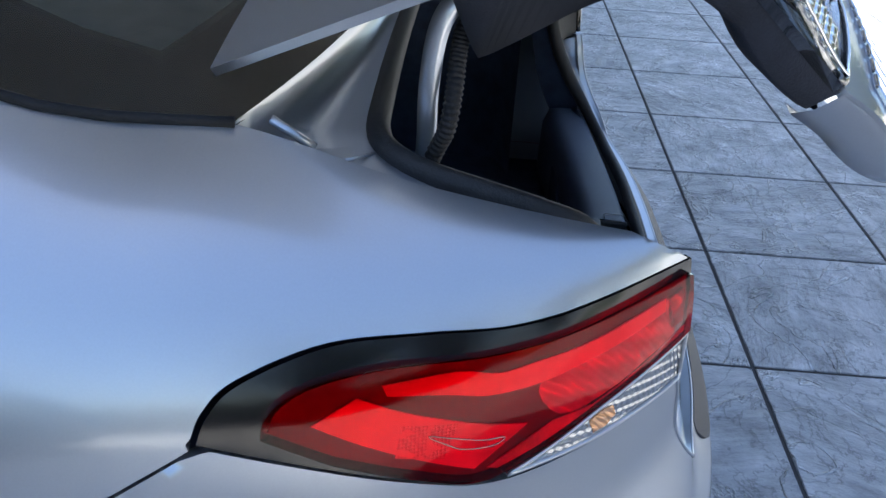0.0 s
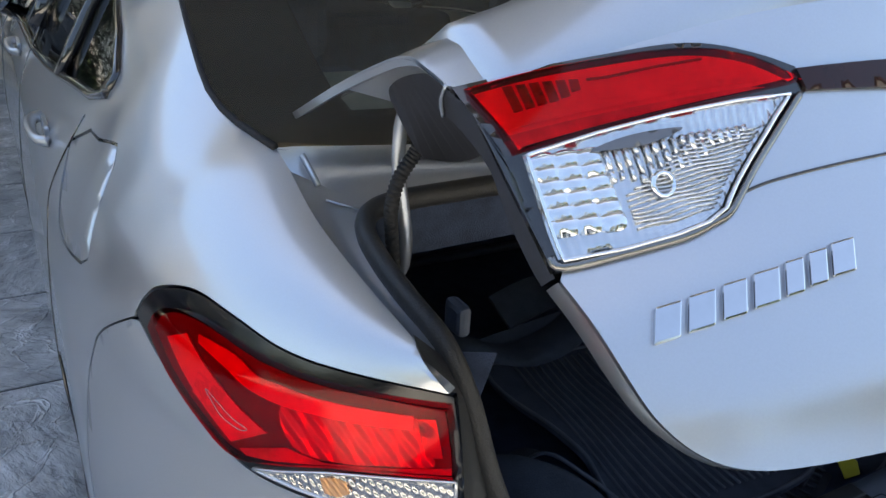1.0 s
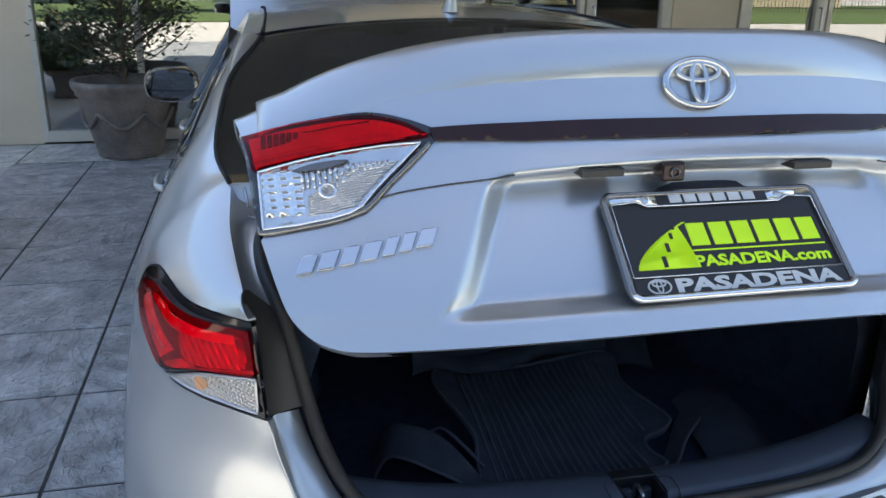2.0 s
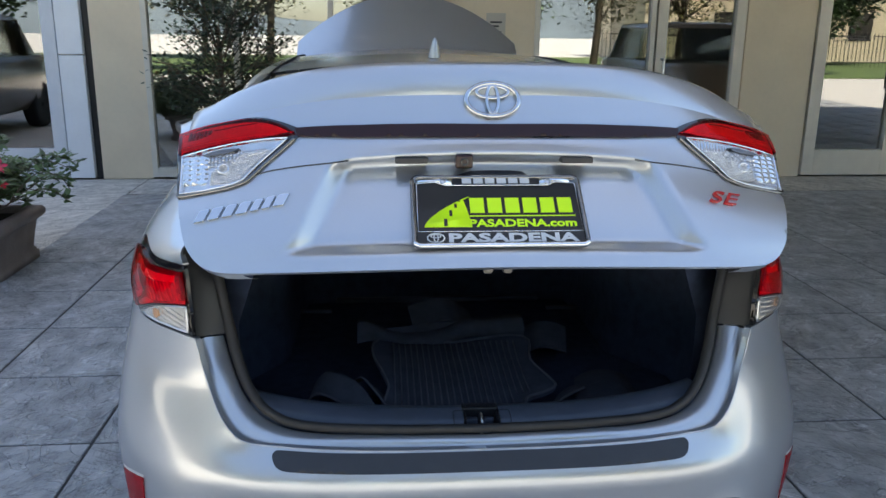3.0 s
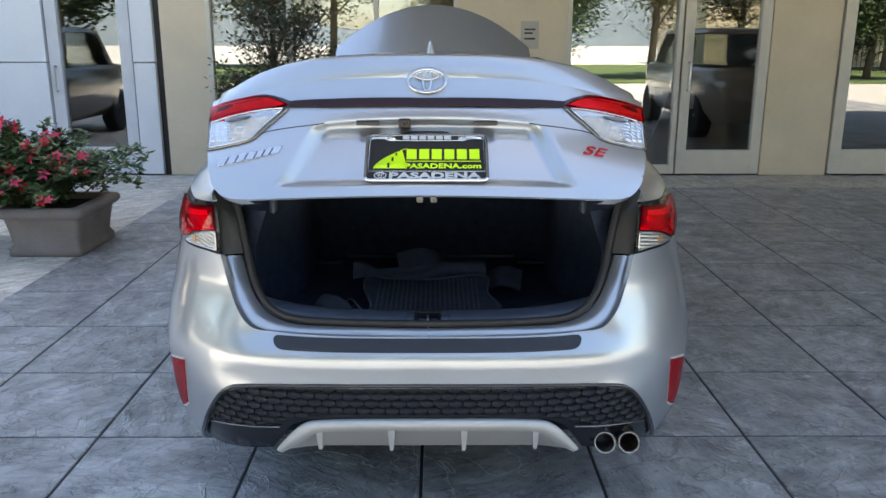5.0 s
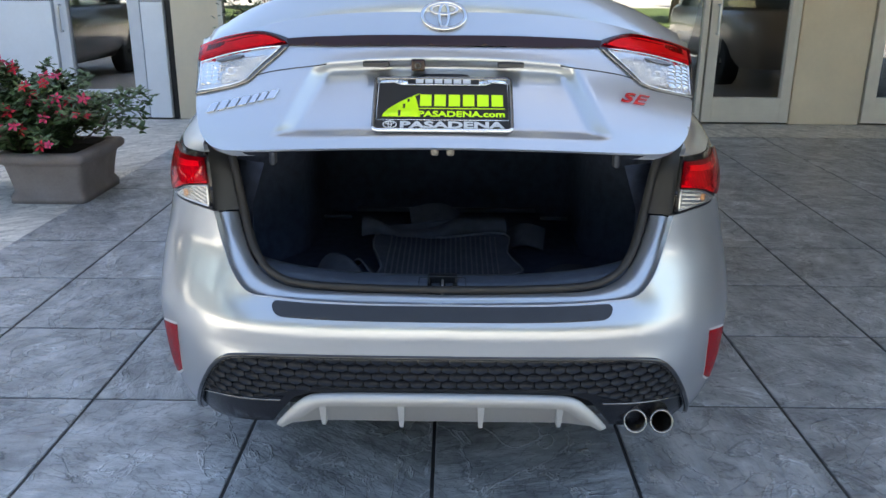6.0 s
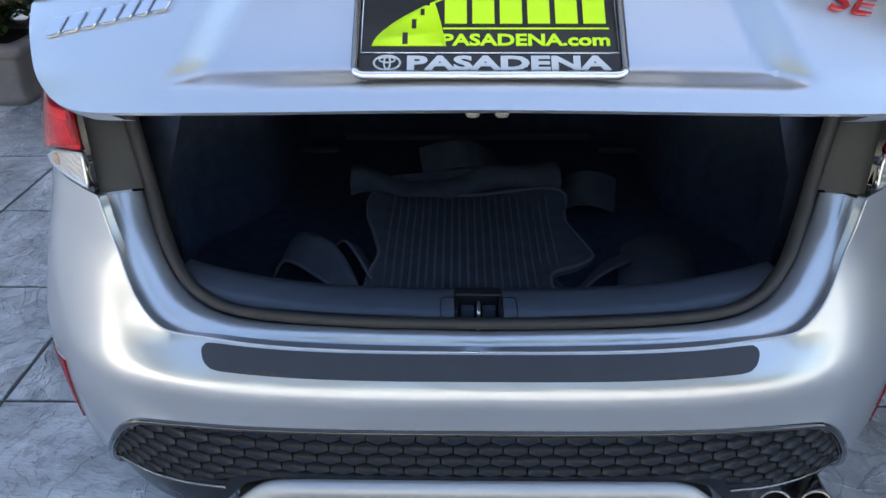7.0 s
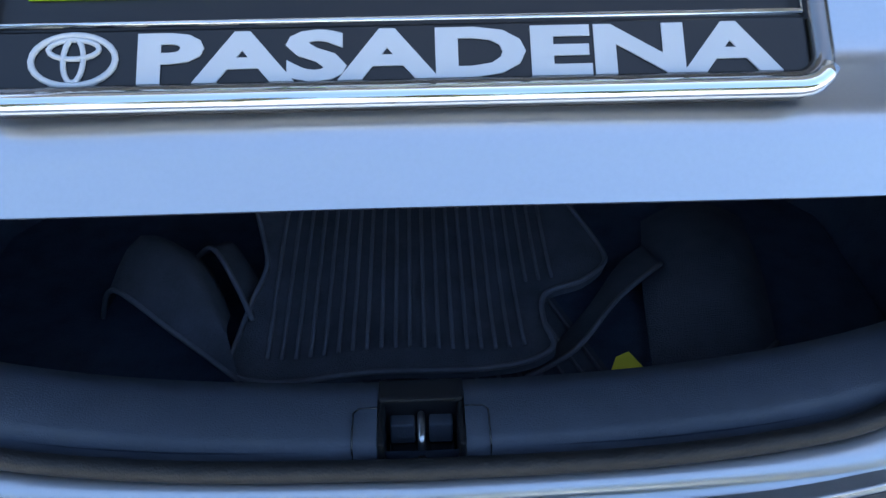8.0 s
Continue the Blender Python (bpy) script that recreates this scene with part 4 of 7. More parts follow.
# door mirrors
for s in (1, -1):
    rings = []
    for y, w, h in ((3.02, 0.112, 0.070), (3.05, 0.122, 0.080), (3.12, 0.112, 0.074), (3.20, 0.075, 0.050), (3.23, 0.02, 0.015)):
        rings.append([(s * (0.945 + w * (abs(math.cos(2 * math.pi * k / 24)) ** 0.7 * (1 if math.cos(2 * math.pi * k / 24) > 0 else -1))), y, 1.065 + h * (abs(math.sin(2 * math.pi * k / 24)) ** 0.7 * (1 if math.sin(2 * math.pi * k / 24) > 0 else -1))) for k in range(24)])
    mesh = loft(rings, True)
    shell = part("door_mirror", mesh, GLOSS_BLACK, car, "black door mirror")
    disc = [(s * (0.945 + 0.098 * (abs(math.cos(2 * math.pi * k / 24)) ** 0.7 * (1 if math.cos(2 * math.pi * k / 24) > 0 else -1))), 3.024 - 0.010 * math.sin(2 * math.pi * k / 24), 1.065 + 0.058 * (abs(math.sin(2 * math.pi * k / 24)) ** 0.7 * (1 if math.sin(2 * math.pi * k / 24) > 0 else -1))) for k in range(24)]
    part("mirror_glass", (disc, [tuple(range(24)) if s > 0 else tuple(reversed(range(24)))]), material("mirror_face", (0.17, 0.18, 0.19), 0.02, 1.0), shell, "mirror glass")
    part("mirror_frame", (mesh[0][:24] + disc, [(k, (k + 1) % 24, 24 + (k + 1) % 24, 24 + k) for k in range(24)]), GLOSS_BLACK, shell)
    part("mirror_arm", tube(spline([(s * 0.78, 3.16, 0.97), (s * 0.83, 3.14, 0.985), (s * 0.89, 3.12, 1.02)], steps=3), 0.028, 8), GLOSS_BLACK, shell)
# front end and raised hood
nose = []
for z in (0.22, 0.40, 0.60, 0.80, 0.90):
    x, y = plan(2.0, *table(FLANK, z))
    nose.append([(x * (2 * i / 16 - 1), y + 0.10 * (1 - (2 * i / 16 - 1) ** 2), z) for i in range(17)])
part("front_bumper", loft(nose), PAINT, car, "silver front bumper")
part("engine_bay", boxes((-0.66, 0.66, 3.55, 4.40, 0.45, 0.72), bevel=0.03), BLACK_PLASTIC, car, "dark engine bay")
hood = []
for k in range(11):
    t = k / 10
    w = 0.70 - 0.02 * t
    hood.append([(w * (2 * i / 20 - 1), 3.50 + 0.42 * t - 0.05 * math.sin(math.pi * t) - 0.03 * (1 - (2 * i / 20 - 1) ** 2), 1.02 + 0.735 * t - 0.29 * t * abs(2 * i / 20 - 1) ** 2.0) for i in range(21)])
hood_mesh = loft(hood)
under = loft([[(x * 0.985, y + 0.035, z - 0.015) for x, y, z in r] for r in hood])
hood_part = part("hood", hood_mesh, PAINT, car, "silver hood standing raised")
part("hood_liner", under, BLACK_PLASTIC, hood_part, "dark hood lining")
# wheels
for s in (1, -1):
    for y in (1.20, 3.90):
        prof = [(0.20, -0.10), (0.30, -0.105), (0.318, -0.09), (0.322, 0.0), (0.318, 0.09), (0.30, 0.105), (0.215, 0.10)]
        ringrows = [[(s * (0.775 + d), y + r * math.cos(2 * math.pi * k / 36), 0.322 + r * math.sin(2 * math.pi * k / 36)) for k in range(36)] for r, d in prof]
        wheel = part("wheel", loft(ringrows, True), TYRE, car, "black tyre on a dark alloy wheel")
        rimrows = [[(s * (0.775 + d), y + r * math.cos(2 * math.pi * k / 36), 0.322 + r * math.sin(2 * math.pi * k / 36)) for k in range(36)] for r, d in ((0.218, 0.098), (0.20, 0.10), (0.19, 0.03), (0.02, 0.02))]
        part("rim", loft(rimrows, True), STEEL, wheel)
        bm = bmesh.new()
        for k in range(10):
            a = 2 * math.pi * k / 10
            box(bm, s * 0.85 - 0.012, s * 0.85 + 0.012, -0.014, 0.014, 0.02, 0.205, 0.004, m=Matrix.Translation((0, y, 0.322)) @ Matrix.Rotation(a, 4, "X"))
        part("spokes", bm, STEEL, wheel, "dark alloy spokes")

# ---- the trunk lid, standing open ----
LD = dict(step=(0.008, 0.008), stretch=(1.0, 0.095), flip=True)
LID_SIDE = spline([(0.612, 0.0), (0.620, 0.5), (0.622, 0.9), (0.620, 1.0), (0.612, 1.2), (0.604, 1.5), (0.598, 2.1), (0.595, 2.6), (0.592, 3.10), (0.588, 3.30), (0.576, 3.75), (0.560, 4.20), (0.538, 4.52), (0.505, 4.66), (0.46, 4.69)], steps=5)
LID_HALF = LID_SIDE + [(0.46 * (1 - i / 12), 4.69) for i in range(1, 12)]
LID_RIM = LID_HALF + [(0.0, 4.69)] + [(-a, b) for a, b in reversed(LID_HALF)]
LL_TOP = spline([(0.609, 1.28), (0.570, 1.36), (0.512, 1.49), (0.447, 1.60), (0.398, 1.78), (0.368, 1.92)], steps=5)
LL_LOW = spline([(0.362, 2.10), (0.374, 2.20), (0.410, 2.57), (0.446, 2.92), (0.464, 3.06), (0.490, 3.12), (0.54, 3.12), (0.594, 3.08)], steps=5)
LID_LAMP = LL_TOP + LL_LOW


def lid_lamp_notched():
    """The lid's rim stepped in round both lamps."""
    side = [p for p in LID_SIDE if p[1] < 1.27] + LL_TOP[1:] + LL_LOW[:-1] + [p for p in LID_SIDE if p[1] > 3.125]
    h = side + [(0.46 * (1 - i / 12), 4.69) for i in range(1, 12)]
    return h + [(0.0, 4.69)] + [(-a, b) for a, b in reversed(h)]


trunk_lid = part("trunk_lid", sheet(lid, lid_lamp_notched(), **LD, skirt=0.009), PAINT, car, "silver trunk lid standing open")
part("lid_inner_panel", sheet(lid, [(a * 0.995, b) for a, b in lid_lamp_notched()], step=(0.03, 0.03), stretch=(1.0, 0.095), flip=True, back=True, lift=-0.010, skirt=0), PAINT, trunk_lid, "painted underside of the lid")
liner_rim = [(a * 0.945, min(3.35, max(0.58, b))) for a, b in LID_RIM]


def lid_inner(x, v):
    """The sheet inside the lid, without the sunk plate field."""
    my, mz, sy, sz = table(LID, v)
    r = abs(x) / 0.60
    k = 0.40 + 0.22 * soft(0.6, 1.0, v) - 0.14 * soft(2.4, 3.3, v)
    h = r**3 + (r * r - r**3) * soft(1.6, 3.2, v)
    return x, my + (sy - my) * r * r + 0.062 * k, mz + (sz - mz) * h - 0.052 * k


part("lid_liner", sheet(lid_inner, liner_rim, step=(0.03, 0.03), stretch=(1.0, 0.095), flip=True, back=True, lift=-0.004, skirt=0), LID_LINER, trunk_lid, "black lining under the lid")
for s in (1, -1):
    def side_row(v0, v1, n, deep, inset):
        """Along the lid's side: a share of the way from its skin to its lining."""
        row = []
        for v in [v0 + (v1 - v0) * i / n for i in range(n + 1)]:
            x = table([(b, a) for a, b in LID_SIDE if b < 4.6], v)[0]
            d = deep(v) if callable(deep) else deep
            row.append(tuple(Vector(lid(x * (1 - inset * min(1.0, d)), v)).lerp(Vector(lid_inner(x * (1 - inset * min(1.0, d)), v)), d) + Vector((0, 0.003, -0.003))))
        return row

    border = evenly(spline([(0.5724, 0.497, 1.2745), (0.588, 0.470, 1.295), (0.592, 0.436, 1.313), (0.594, 0.386, 1.328), (0.597, 0.343, 1.330), (0.604, 0.317, 1.330), (0.6085, 0.306, 1.334)], steps=4), 22)
    front = loft([evenly(side_row(0.50, 1.27, 21, 0.0, 0.0), 22), border])
    part("lid_rim", front if s > 0 else mirrored(front), PAINT, trunk_lid, "silver rim of the lid")
    belly = evenly(spline([(0.5724, 0.497, 1.2740), (0.548, 0.475, 1.2215), (0.530, 0.466, 1.2170), (0.5145, 0.456, 1.2165), (0.505, 0.425, 1.232), (0.530, 0.390, 1.262), (0.562, 0.365, 1.283), (0.590, 0.335, 1.295)], steps=4), 22)
    root = evenly([(0.5724, 0.497, 1.2735), (0.47, 0.470, 1.262), (0.44, 0.440, 1.270), (0.43, 0.400, 1.285), (0.45, 0.360, 1.300), (0.50, 0.340, 1.300)], 22)
    cover = loft([border, belly, root])
    part("lid_side_lining", cover if s > 0 else mirrored(cover), LID_LINER, trunk_lid, "black lining with a bulge over the hinge")
    cover = loft([side_row(1.27, 3.12, 24, 0.0, 0.0), side_row(1.27, 3.12, 24, 0.74, 0.012), side_row(1.27, 3.12, 24, 0.95, 0.035), side_row(1.27, 3.12, 24, 1.22, 0.085), side_row(1.27, 3.12, 24, 1.10, 0.14)])
    part("lid_side_cover", cover if s > 0 else mirrored(cover), LID_LINER, trunk_lid, "dark trim along the lid's side under the lamp")
    hem = [Vector(lid(0.611, 1.24)), Vector(lid(0.611, 1.27)).lerp(Vector(lid_inner(0.606, 1.27)), 0.40), Vector(lid(0.608, 1.34)).lerp(Vector(lid_inner(0.603, 1.34)), 0.80)]
    part("lid_hem", tube(spline([(s * p.x, p.y, p.z) for p in hem], steps=4), 0.0035, 6, flat=0.5), PAINT, trunk_lid, "silver hem above the lamp")
    low_rim = [p for p in LID_SIDE if p[1] > 3.10]
    fold = []
    for inset, depth in ((1.0, 0.004), (0.992, 0.030), (0.965, 0.052), (0.93, 0.056)):
        fold.append([tuple(Vector(lid(a * inset, min(b, 4.66))) + Vector((0, 0.75, -0.66)) * depth * (1.0 - 0.45 * soft(3.6, 4.7, b))) for a, b in low_rim])
    fold = loft(fold)
    part("lid_fold", fold if s > 0 else mirrored(fold), PAINT, trunk_lid, "silver folded edge of the lid")
part("lid_strip", sheet(lid, [(0.370, 1.94), (0.365, 2.11), (0.25, 2.22), (0.12, 2.26), (0.0, 2.27), (-0.12, 2.26), (-0.25, 2.22), (-0.365, 2.11), (-0.370, 1.94), (-0.25, 1.98), (0.0, 2.00), (0.25, 1.98)], **LD, lift=0.0055, skirt=0.006), STRIP_BLACK, trunk_lid, "dark strip joining both lamps")
# the spoiler blade across the lid's rear edge
blade = []
for i in range(61):
    x = -0.588 + 1.176 * i / 60
    k = max(0.30, 1 - abs(x / 0.588) ** 5)
    a, e = Vector(lid(x, 0.80 - 0.14 * k)), Vector(lid(x, 1.0))
    lip = e + Vector((0, -0.008, 0.031)) * k
    a = a - Vector((0, 0, 0.004))
    c = Vector(lid(x, 1.30)) + Vector((0, -0.006, 0.004))
    blade.append([tuple(a), tuple(a.lerp(lip, 0.5) + Vector((0, 0, 0.010 * k))), tuple(lip + Vector((0, 0.014, 0.001))), tuple(lip + Vector((0, 0.002, -0.001))), tuple(lip + Vector((0, -0.004, -0.007 * k))), tuple(c), tuple(Vector(lid(x, 1.50)) - Vector((0, 0, 0.001)))])
blade_mesh = loft(blade)
blade_mesh[1].extend([tuple(range(6, -1, -1)), tuple(60 * 7 + i for i in range(7))])
part("spoiler", blade_mesh, PAINT, trunk_lid, "silver spoiler blade on the lid")
for s in (1, -1):
    line_pts = [lid(a, b) for a, b in spline([(0.452, 2.93), (0.42, 2.87), (0.36, 2.86), (0.30, 2.87), (0.27, 2.85)], steps=5)]
    part("lid_crease", tube([(s * x, y - 0.0005, z) for x, y, z in line_pts], 0.0016, 5), GLOSS_BLACK, trunk_lid, "fine panel gap")
for s in (1, -1):
    def at(mesh):
        return mesh if s > 0 else mirrored(mesh)
    lamp = part("lid_lamp", at(sheet(lid, LID_LAMP, **LD, lift=0.002, skirt=0.010)), GLOSS_BLACK, car, "tail lamp in the lid, red over clear")
    red = spline([(0.604, 1.37), (0.570, 1.44), (0.512, 1.56), (0.450, 1.665), (0.405, 1.82), (0.370, 2.03)], steps=4) + spline([(0.370, 2.03), (0.43, 2.055), (0.487, 2.06), (0.54, 2.06), (0.5955, 2.08)], steps=4)[1:]
    part("light_guide", at(sheet(lid, [(a, b) for a, b in grow(red, -0.004, 9.0)], **LD, lift=0.0035, skirt=0.001)), GUIDE, lamp, "ribbed reflector behind the red lens")
    for k in range(6):
        x = 0.5815 - 0.0084 * k
        high, low = 1.475 + 0.030 * k, 1.735 + 0.006 * k - 0.010 * max(0, k - 3) ** 2
        part("guide_block", at(sheet(lid, [(x, high), (x - 0.0060, high + 0.020), (x - 0.0048, low + 0.004), (x + 0.0014, low)], step=(0.006, 0.006), stretch=(1.0, 0.095), flip=True, lift=0.0055, skirt=0.002)), LENS_RED_DEEP, lamp)
    part("guide_line", tube([(s * p[0], p[1] - 0.004, p[2] + 0.0035) for p in (lid(0.530, 1.66), lid(0.516, 1.69), lid(0.480, 1.72), lid(0.445, 1.75))], 0.0012, 4), LENS_RED_DEEP, lamp)
    part("lower_guide", at(sheet(lid, [(0.594, 1.93), (0.51, 1.975), (0.416, 2.012), (0.400, 2.035), (0.487, 2.045), (0.590, 2.055)], **LD, lift=0.0050, skirt=0.001)), DULL_GUIDE, lamp, "dull lower band behind the red lens")
    part("middle_guide", at(sheet(lid, [(0.589, 1.74), (0.52, 1.855), (0.45, 1.90), (0.40, 1.96), (0.392, 1.995), (0.46, 1.955), (0.52, 1.935), (0.592, 1.88)], **LD, lift=0.0058, skirt=0.001)), BLADE_GREY, lamp, "paler band behind the red lens")
    part("red_lens", at(sheet(lid, red, **LD, lift=0.009, skirt=0.006)), RED_PANE, lamp, "red lens").visible_shadow = False
    clear = [(0.5905, 2.13), (0.54, 2.10), (0.487, 2.09), (0.43, 2.095), (0.384, 2.12), (0.402, 2.30), (0.426, 2.56), (0.450, 2.82), (0.464, 2.98), (0.480, 3.04), (0.505, 3.065), (0.545, 3.065), (0.588, 3.03)]
    part("clear_lens", at(sheet(lid, clear, **{**LD, "step": (0.010, 0.010)}, lift=0.004, skirt=0.006)), LENS_CLEAR, lamp, "clear reversing lens with moulded ribs")
    rimline = [lid(a, b) for a, b in resample(clear, 0.03)]
    part("lens_rim", tube([(s * x, y - 0.007, z + 0.004) for x, y, z in rimline], 0.0016, 5, True), CHROME, lamp)
    bezel = [lid(a, b) for a, b in spline([(0.594, 2.98), (0.588, 3.075), (0.545, 3.095), (0.500, 3.095), (0.474, 3.055), (0.455, 2.985), (0.420, 2.63), (0.385, 2.26), (0.372, 2.13)], steps=4)]
    part("lens_bezel", tube([(s * x, y - 0.004, z + 0.002) for x, y, z in bezel], 0.0036, 8, flat=0.6), FRAME_DARK, lamp, "dark chrome bezel round the clear lens")
    # pillow blocks in three columns at the outer end
    for c in range(3):
        for k in range(6):
            v0 = 2.19 + 0.112 * k + 0.028 * c
            x0 = 0.5875 - 0.0165 * c - 0.0006 * k
            block = [(x0, v0), (x0 - 0.0155, v0 + 0.012), (x0 - 0.0155, v0 + 0.112), (x0, v0 + 0.100)]
            part("lens_block", at(sheet(lambda x, v, xc=x0 - 0.0078, vc=v0 + 0.056: tuple(Vector(lid(x, v)) + Vector((0, -0.75, 0.66)) * (0.0045 * max(0.0, 1 - ((x - xc) / 0.0095) ** 2) * max(0.0, 1 - ((v - vc) / 0.066) ** 2))), block, step=(0.0035, 0.0035), stretch=(1.0, 0.095), flip=True, lift=0.0045, skirt=0.002)), PILLOW, lamp)
    # upright ribs above, fine level ribs below
    rib_rng = random.Random(5)
    ribs = []
    for k in range(17):
        x = 0.420 + 0.0072 * k
        v, low = 2.30 + (0.02 if x < 0.45 else 0.0), 2.62 if x > 0.48 else 2.30 + (x - 0.402) * 3.6
        while v < low - 0.05:
            step = rib_rng.uniform(0.06, 0.18)
            run = [lid(x + rib_rng.uniform(-0.0008, 0.0008), min(low, v + step * q)) for q in (0, 0.5, 1)]
            ribs.append(tube([(s * p[0], p[1] - 0.0045, p[2] + 0.004) for p in run], rib_rng.uniform(0.0012, 0.0026), 5))
            v += step + 0.012
    for k in range(17):
        v = 2.36 + 0.038 * k
        a, e = max(0.408 + (v - 2.30) * 0.095, 0.404), 0.470 + 0.060 * min(1.0, (v - 2.36) / 0.35)
        if e > a + 0.008:
            run = [lid(a + (e - a) * q, v + 0.010 * math.sin(9 * q + k)) for q in [i / 8 for i in range(9)]]
            ribs.append(tube([(s * p[0], p[1] - 0.0045, p[2] + 0.004) for p in run], 0.0011, 4))
    tagged(part("moulded_rib", joined(*ribs), RIB_CLEAR, lamp, "fine clear moulded ribs"), kind="stuff")
    shade = spline([(0.545, 2.262), (0.515, 2.195), (0.474, 2.232), (0.505, 2.318)], True, 4)
    part("bulb_shade", at(sheet(lid, shade, **LD, lift=0.009, skirt=0.004)), SHADE_GREY, lamp, "slim dark grey bulb shade")
    part("bulb", tube([(s * (0.505 + 0.010 * math.cos(a)), lid(0.505, 2.68)[1] - 0.009 + 0.004 * math.sin(a), lid(0.505, 2.68)[2] + 0.006 + 0.008 * math.sin(a)) for a in [k * math.pi / 6 for k in range(12)]], 0.0022, 5, True), CHROME, lamp)


def lid_pose(x, v, lift=0.0):
    """A pose on the lid: x across, y up along it, z out of it."""
    e = 0.02
    p = Vector(lid(x, v))
    up = (Vector(lid(x, v - e)) - Vector(lid(x, v + e))).normalized()
    right = (Vector(lid(x + 0.01, v)) - Vector(lid(x - 0.01, v))).normalized()
    out = right.cross(up).normalized()
    right = up.cross(out)
    return Matrix((( right.x, up.x, out.x, p.x + out.x * lift), (right.y, up.y, out.y, p.y + out.y * lift), (right.z, up.z, out.z, p.z + out.z * lift), (0, 0, 0, 1)))


def oval(rx, ry, r, n=40, x=0.0, y=0.0, z=0.0):
    return tube([(x + rx * math.cos(2 * math.pi * k / n), y + ry * math.sin(2 * math.pi * k / n), z) for k in range(n)], r, 8, True)


emblem = part("emblem", joined(oval(0.050, 0.033, 0.0052), oval(0.030, 0.012, 0.0040, y=0.015), oval(0.011, 0.028, 0.0040)), EMBLEM_CHROME, trunk_lid, "chrome oval emblem")
emblem.matrix_basis = lid_pose(0, 1.60, 0.006)


def slab(pts, d, shear=0.0):
    n = len(pts)
    p = [(x + shear * y, y) for x, y in pts]
    return [(x, y, 0.0) for x, y in p] + [(x * 1.0, y, d) for x, y in p], [tuple(range(n, 2 * n))] + [(i, (i + 1) % n, n + (i + 1) % n, n + i) for i in range(n)]


# the model name as seven plain slanted chrome bars
for i, (x, w) in enumerate(((-0.537, 0.021), (-0.511, 0.022), (-0.485, 0.020), (-0.459, 0.022), (-0.435, 0.016), (-0.414, 0.016), (-0.391, 0.021))):
    h = 0.0250
    bm = boxes((-w / 2, w / 2, -h / 2, h / 2, -0.001, 0.0045), bevel=0.0016)
    for v in bm.verts:
        v.co.x += 0.45 * v.co.y
    part("badge_bar", bm, EMBLEM_CHROME, trunk_lid, "slanted chrome bar of the model badge").matrix_basis = lid_pose(x, 3.55 - 0.020 * i, 0.0005)
words("SE", 0.029, 0.004, BADGE_RED, "trim_badge", trunk_lid, lid_pose(0.443, 3.40, 0.0005), width=0.074, shear=0.4, bold=0.006)
# camera and lamps over the plate
bm = boxes((-0.016, 0.016, -0.02, 0.012, -0.013, 0.013), bevel=0.004)
eye = part("rear_camera", bm, STRIP_BLACK, car, "small black rear camera")
eye.location = (-0.058, 0.126, 1.310)
part("camera_lens", oval(0.006, 0.006, 0.002, 16), GLOSS_BLACK, eye).matrix_basis = pose(0, -0.021, 0, 90)
for x in (-0.155, 0.155):
    part("plate_lamp", boxes((x - 0.030, x + 0.030, 0.114, 0.146, 1.305, 1.316), bevel=0.002), JAMB, trunk_lid, "small plate lamp")
part("lid_latch", boxes((-0.027, -0.009, 0.04, 0.08, 1.114, 1.150), (0.009, 0.027, 0.04, 0.08, 1.114, 1.150), (-0.035, 0.035, 0.035, 0.085, 1.140, 1.160), bevel=0.005), LATCH_GREY, trunk_lid, "dull grey latch under the lid")
for s in (1, -1):
    part("hinge_bumper", boxes((s * 0.486 - 0.009, s * 0.486 + 0.009, 0.46, 0.50, 0.995, 1.035), bevel=0.007), SILL_PLASTIC, trunk_lid, "rubber buffer beside the hinge")
    # gooseneck hinge and the cable sleeve beside it
    neck = spline([(s * 0.545, 0.470, 1.280), (s * 0.552, 0.492, 1.272), (s * 0.555, 0.508, 1.245), (s * 0.552, 0.515, 1.190), (s * 0.539, 0.518, 1.110), (s * 0.534, 0.540, 1.055), (s * 0.530, 0.600, 1.030)], steps=5)
    part("hinge_arm", tube(neck, 0.011, 8, flat=0.7), PAINT, trunk_lid, "silver gooseneck hinge arm")
    if s < 0:
        hose = spline([(-0.530, 0.482, 1.258), (-0.537, 0.488, 1.238), (-0.547, 0.491, 1.217), (-0.563, 0.492, 1.192), (-0.569, 0.496, 1.160), (-0.563, 0.507, 1.130), (-0.552, 0.522, 1.075), (-0.530, 0.580, 1.030)], steps=24)
        part("cable_sleeve", tube(hose, 0.0085, 8, ribs=[1.0, 1.0, 0.84, 0.84]), RUBBER, trunk_lid, "black corrugated cable sleeve")

# ---- plate in its chrome frame ----
plate = thing("license_plate", (0, 0, 0), "black dealer plate with lime print in a chrome frame", "license plate")
up = Vector((0, 0.125, 0.105)).normalized()
out = Vector((1, 0, 0)).cross(up)
c = Vector((0, 0.063, 1.222)) + out * 0.008
plate.matrix_basis = Matrix(((1, up.x, out.x, c.x), (0, up.y, out.y, c.y), (0, up.z, out.z, c.z), (0, 0, 0, 1)))
part("plate_panel", boxes((-0.152, 0.152, -0.076, 0.076, -0.004, 0.001), bevel=0.001), PLATE_BLACK, plate, "black panel")
PW, PH = 0.1585, 0.081


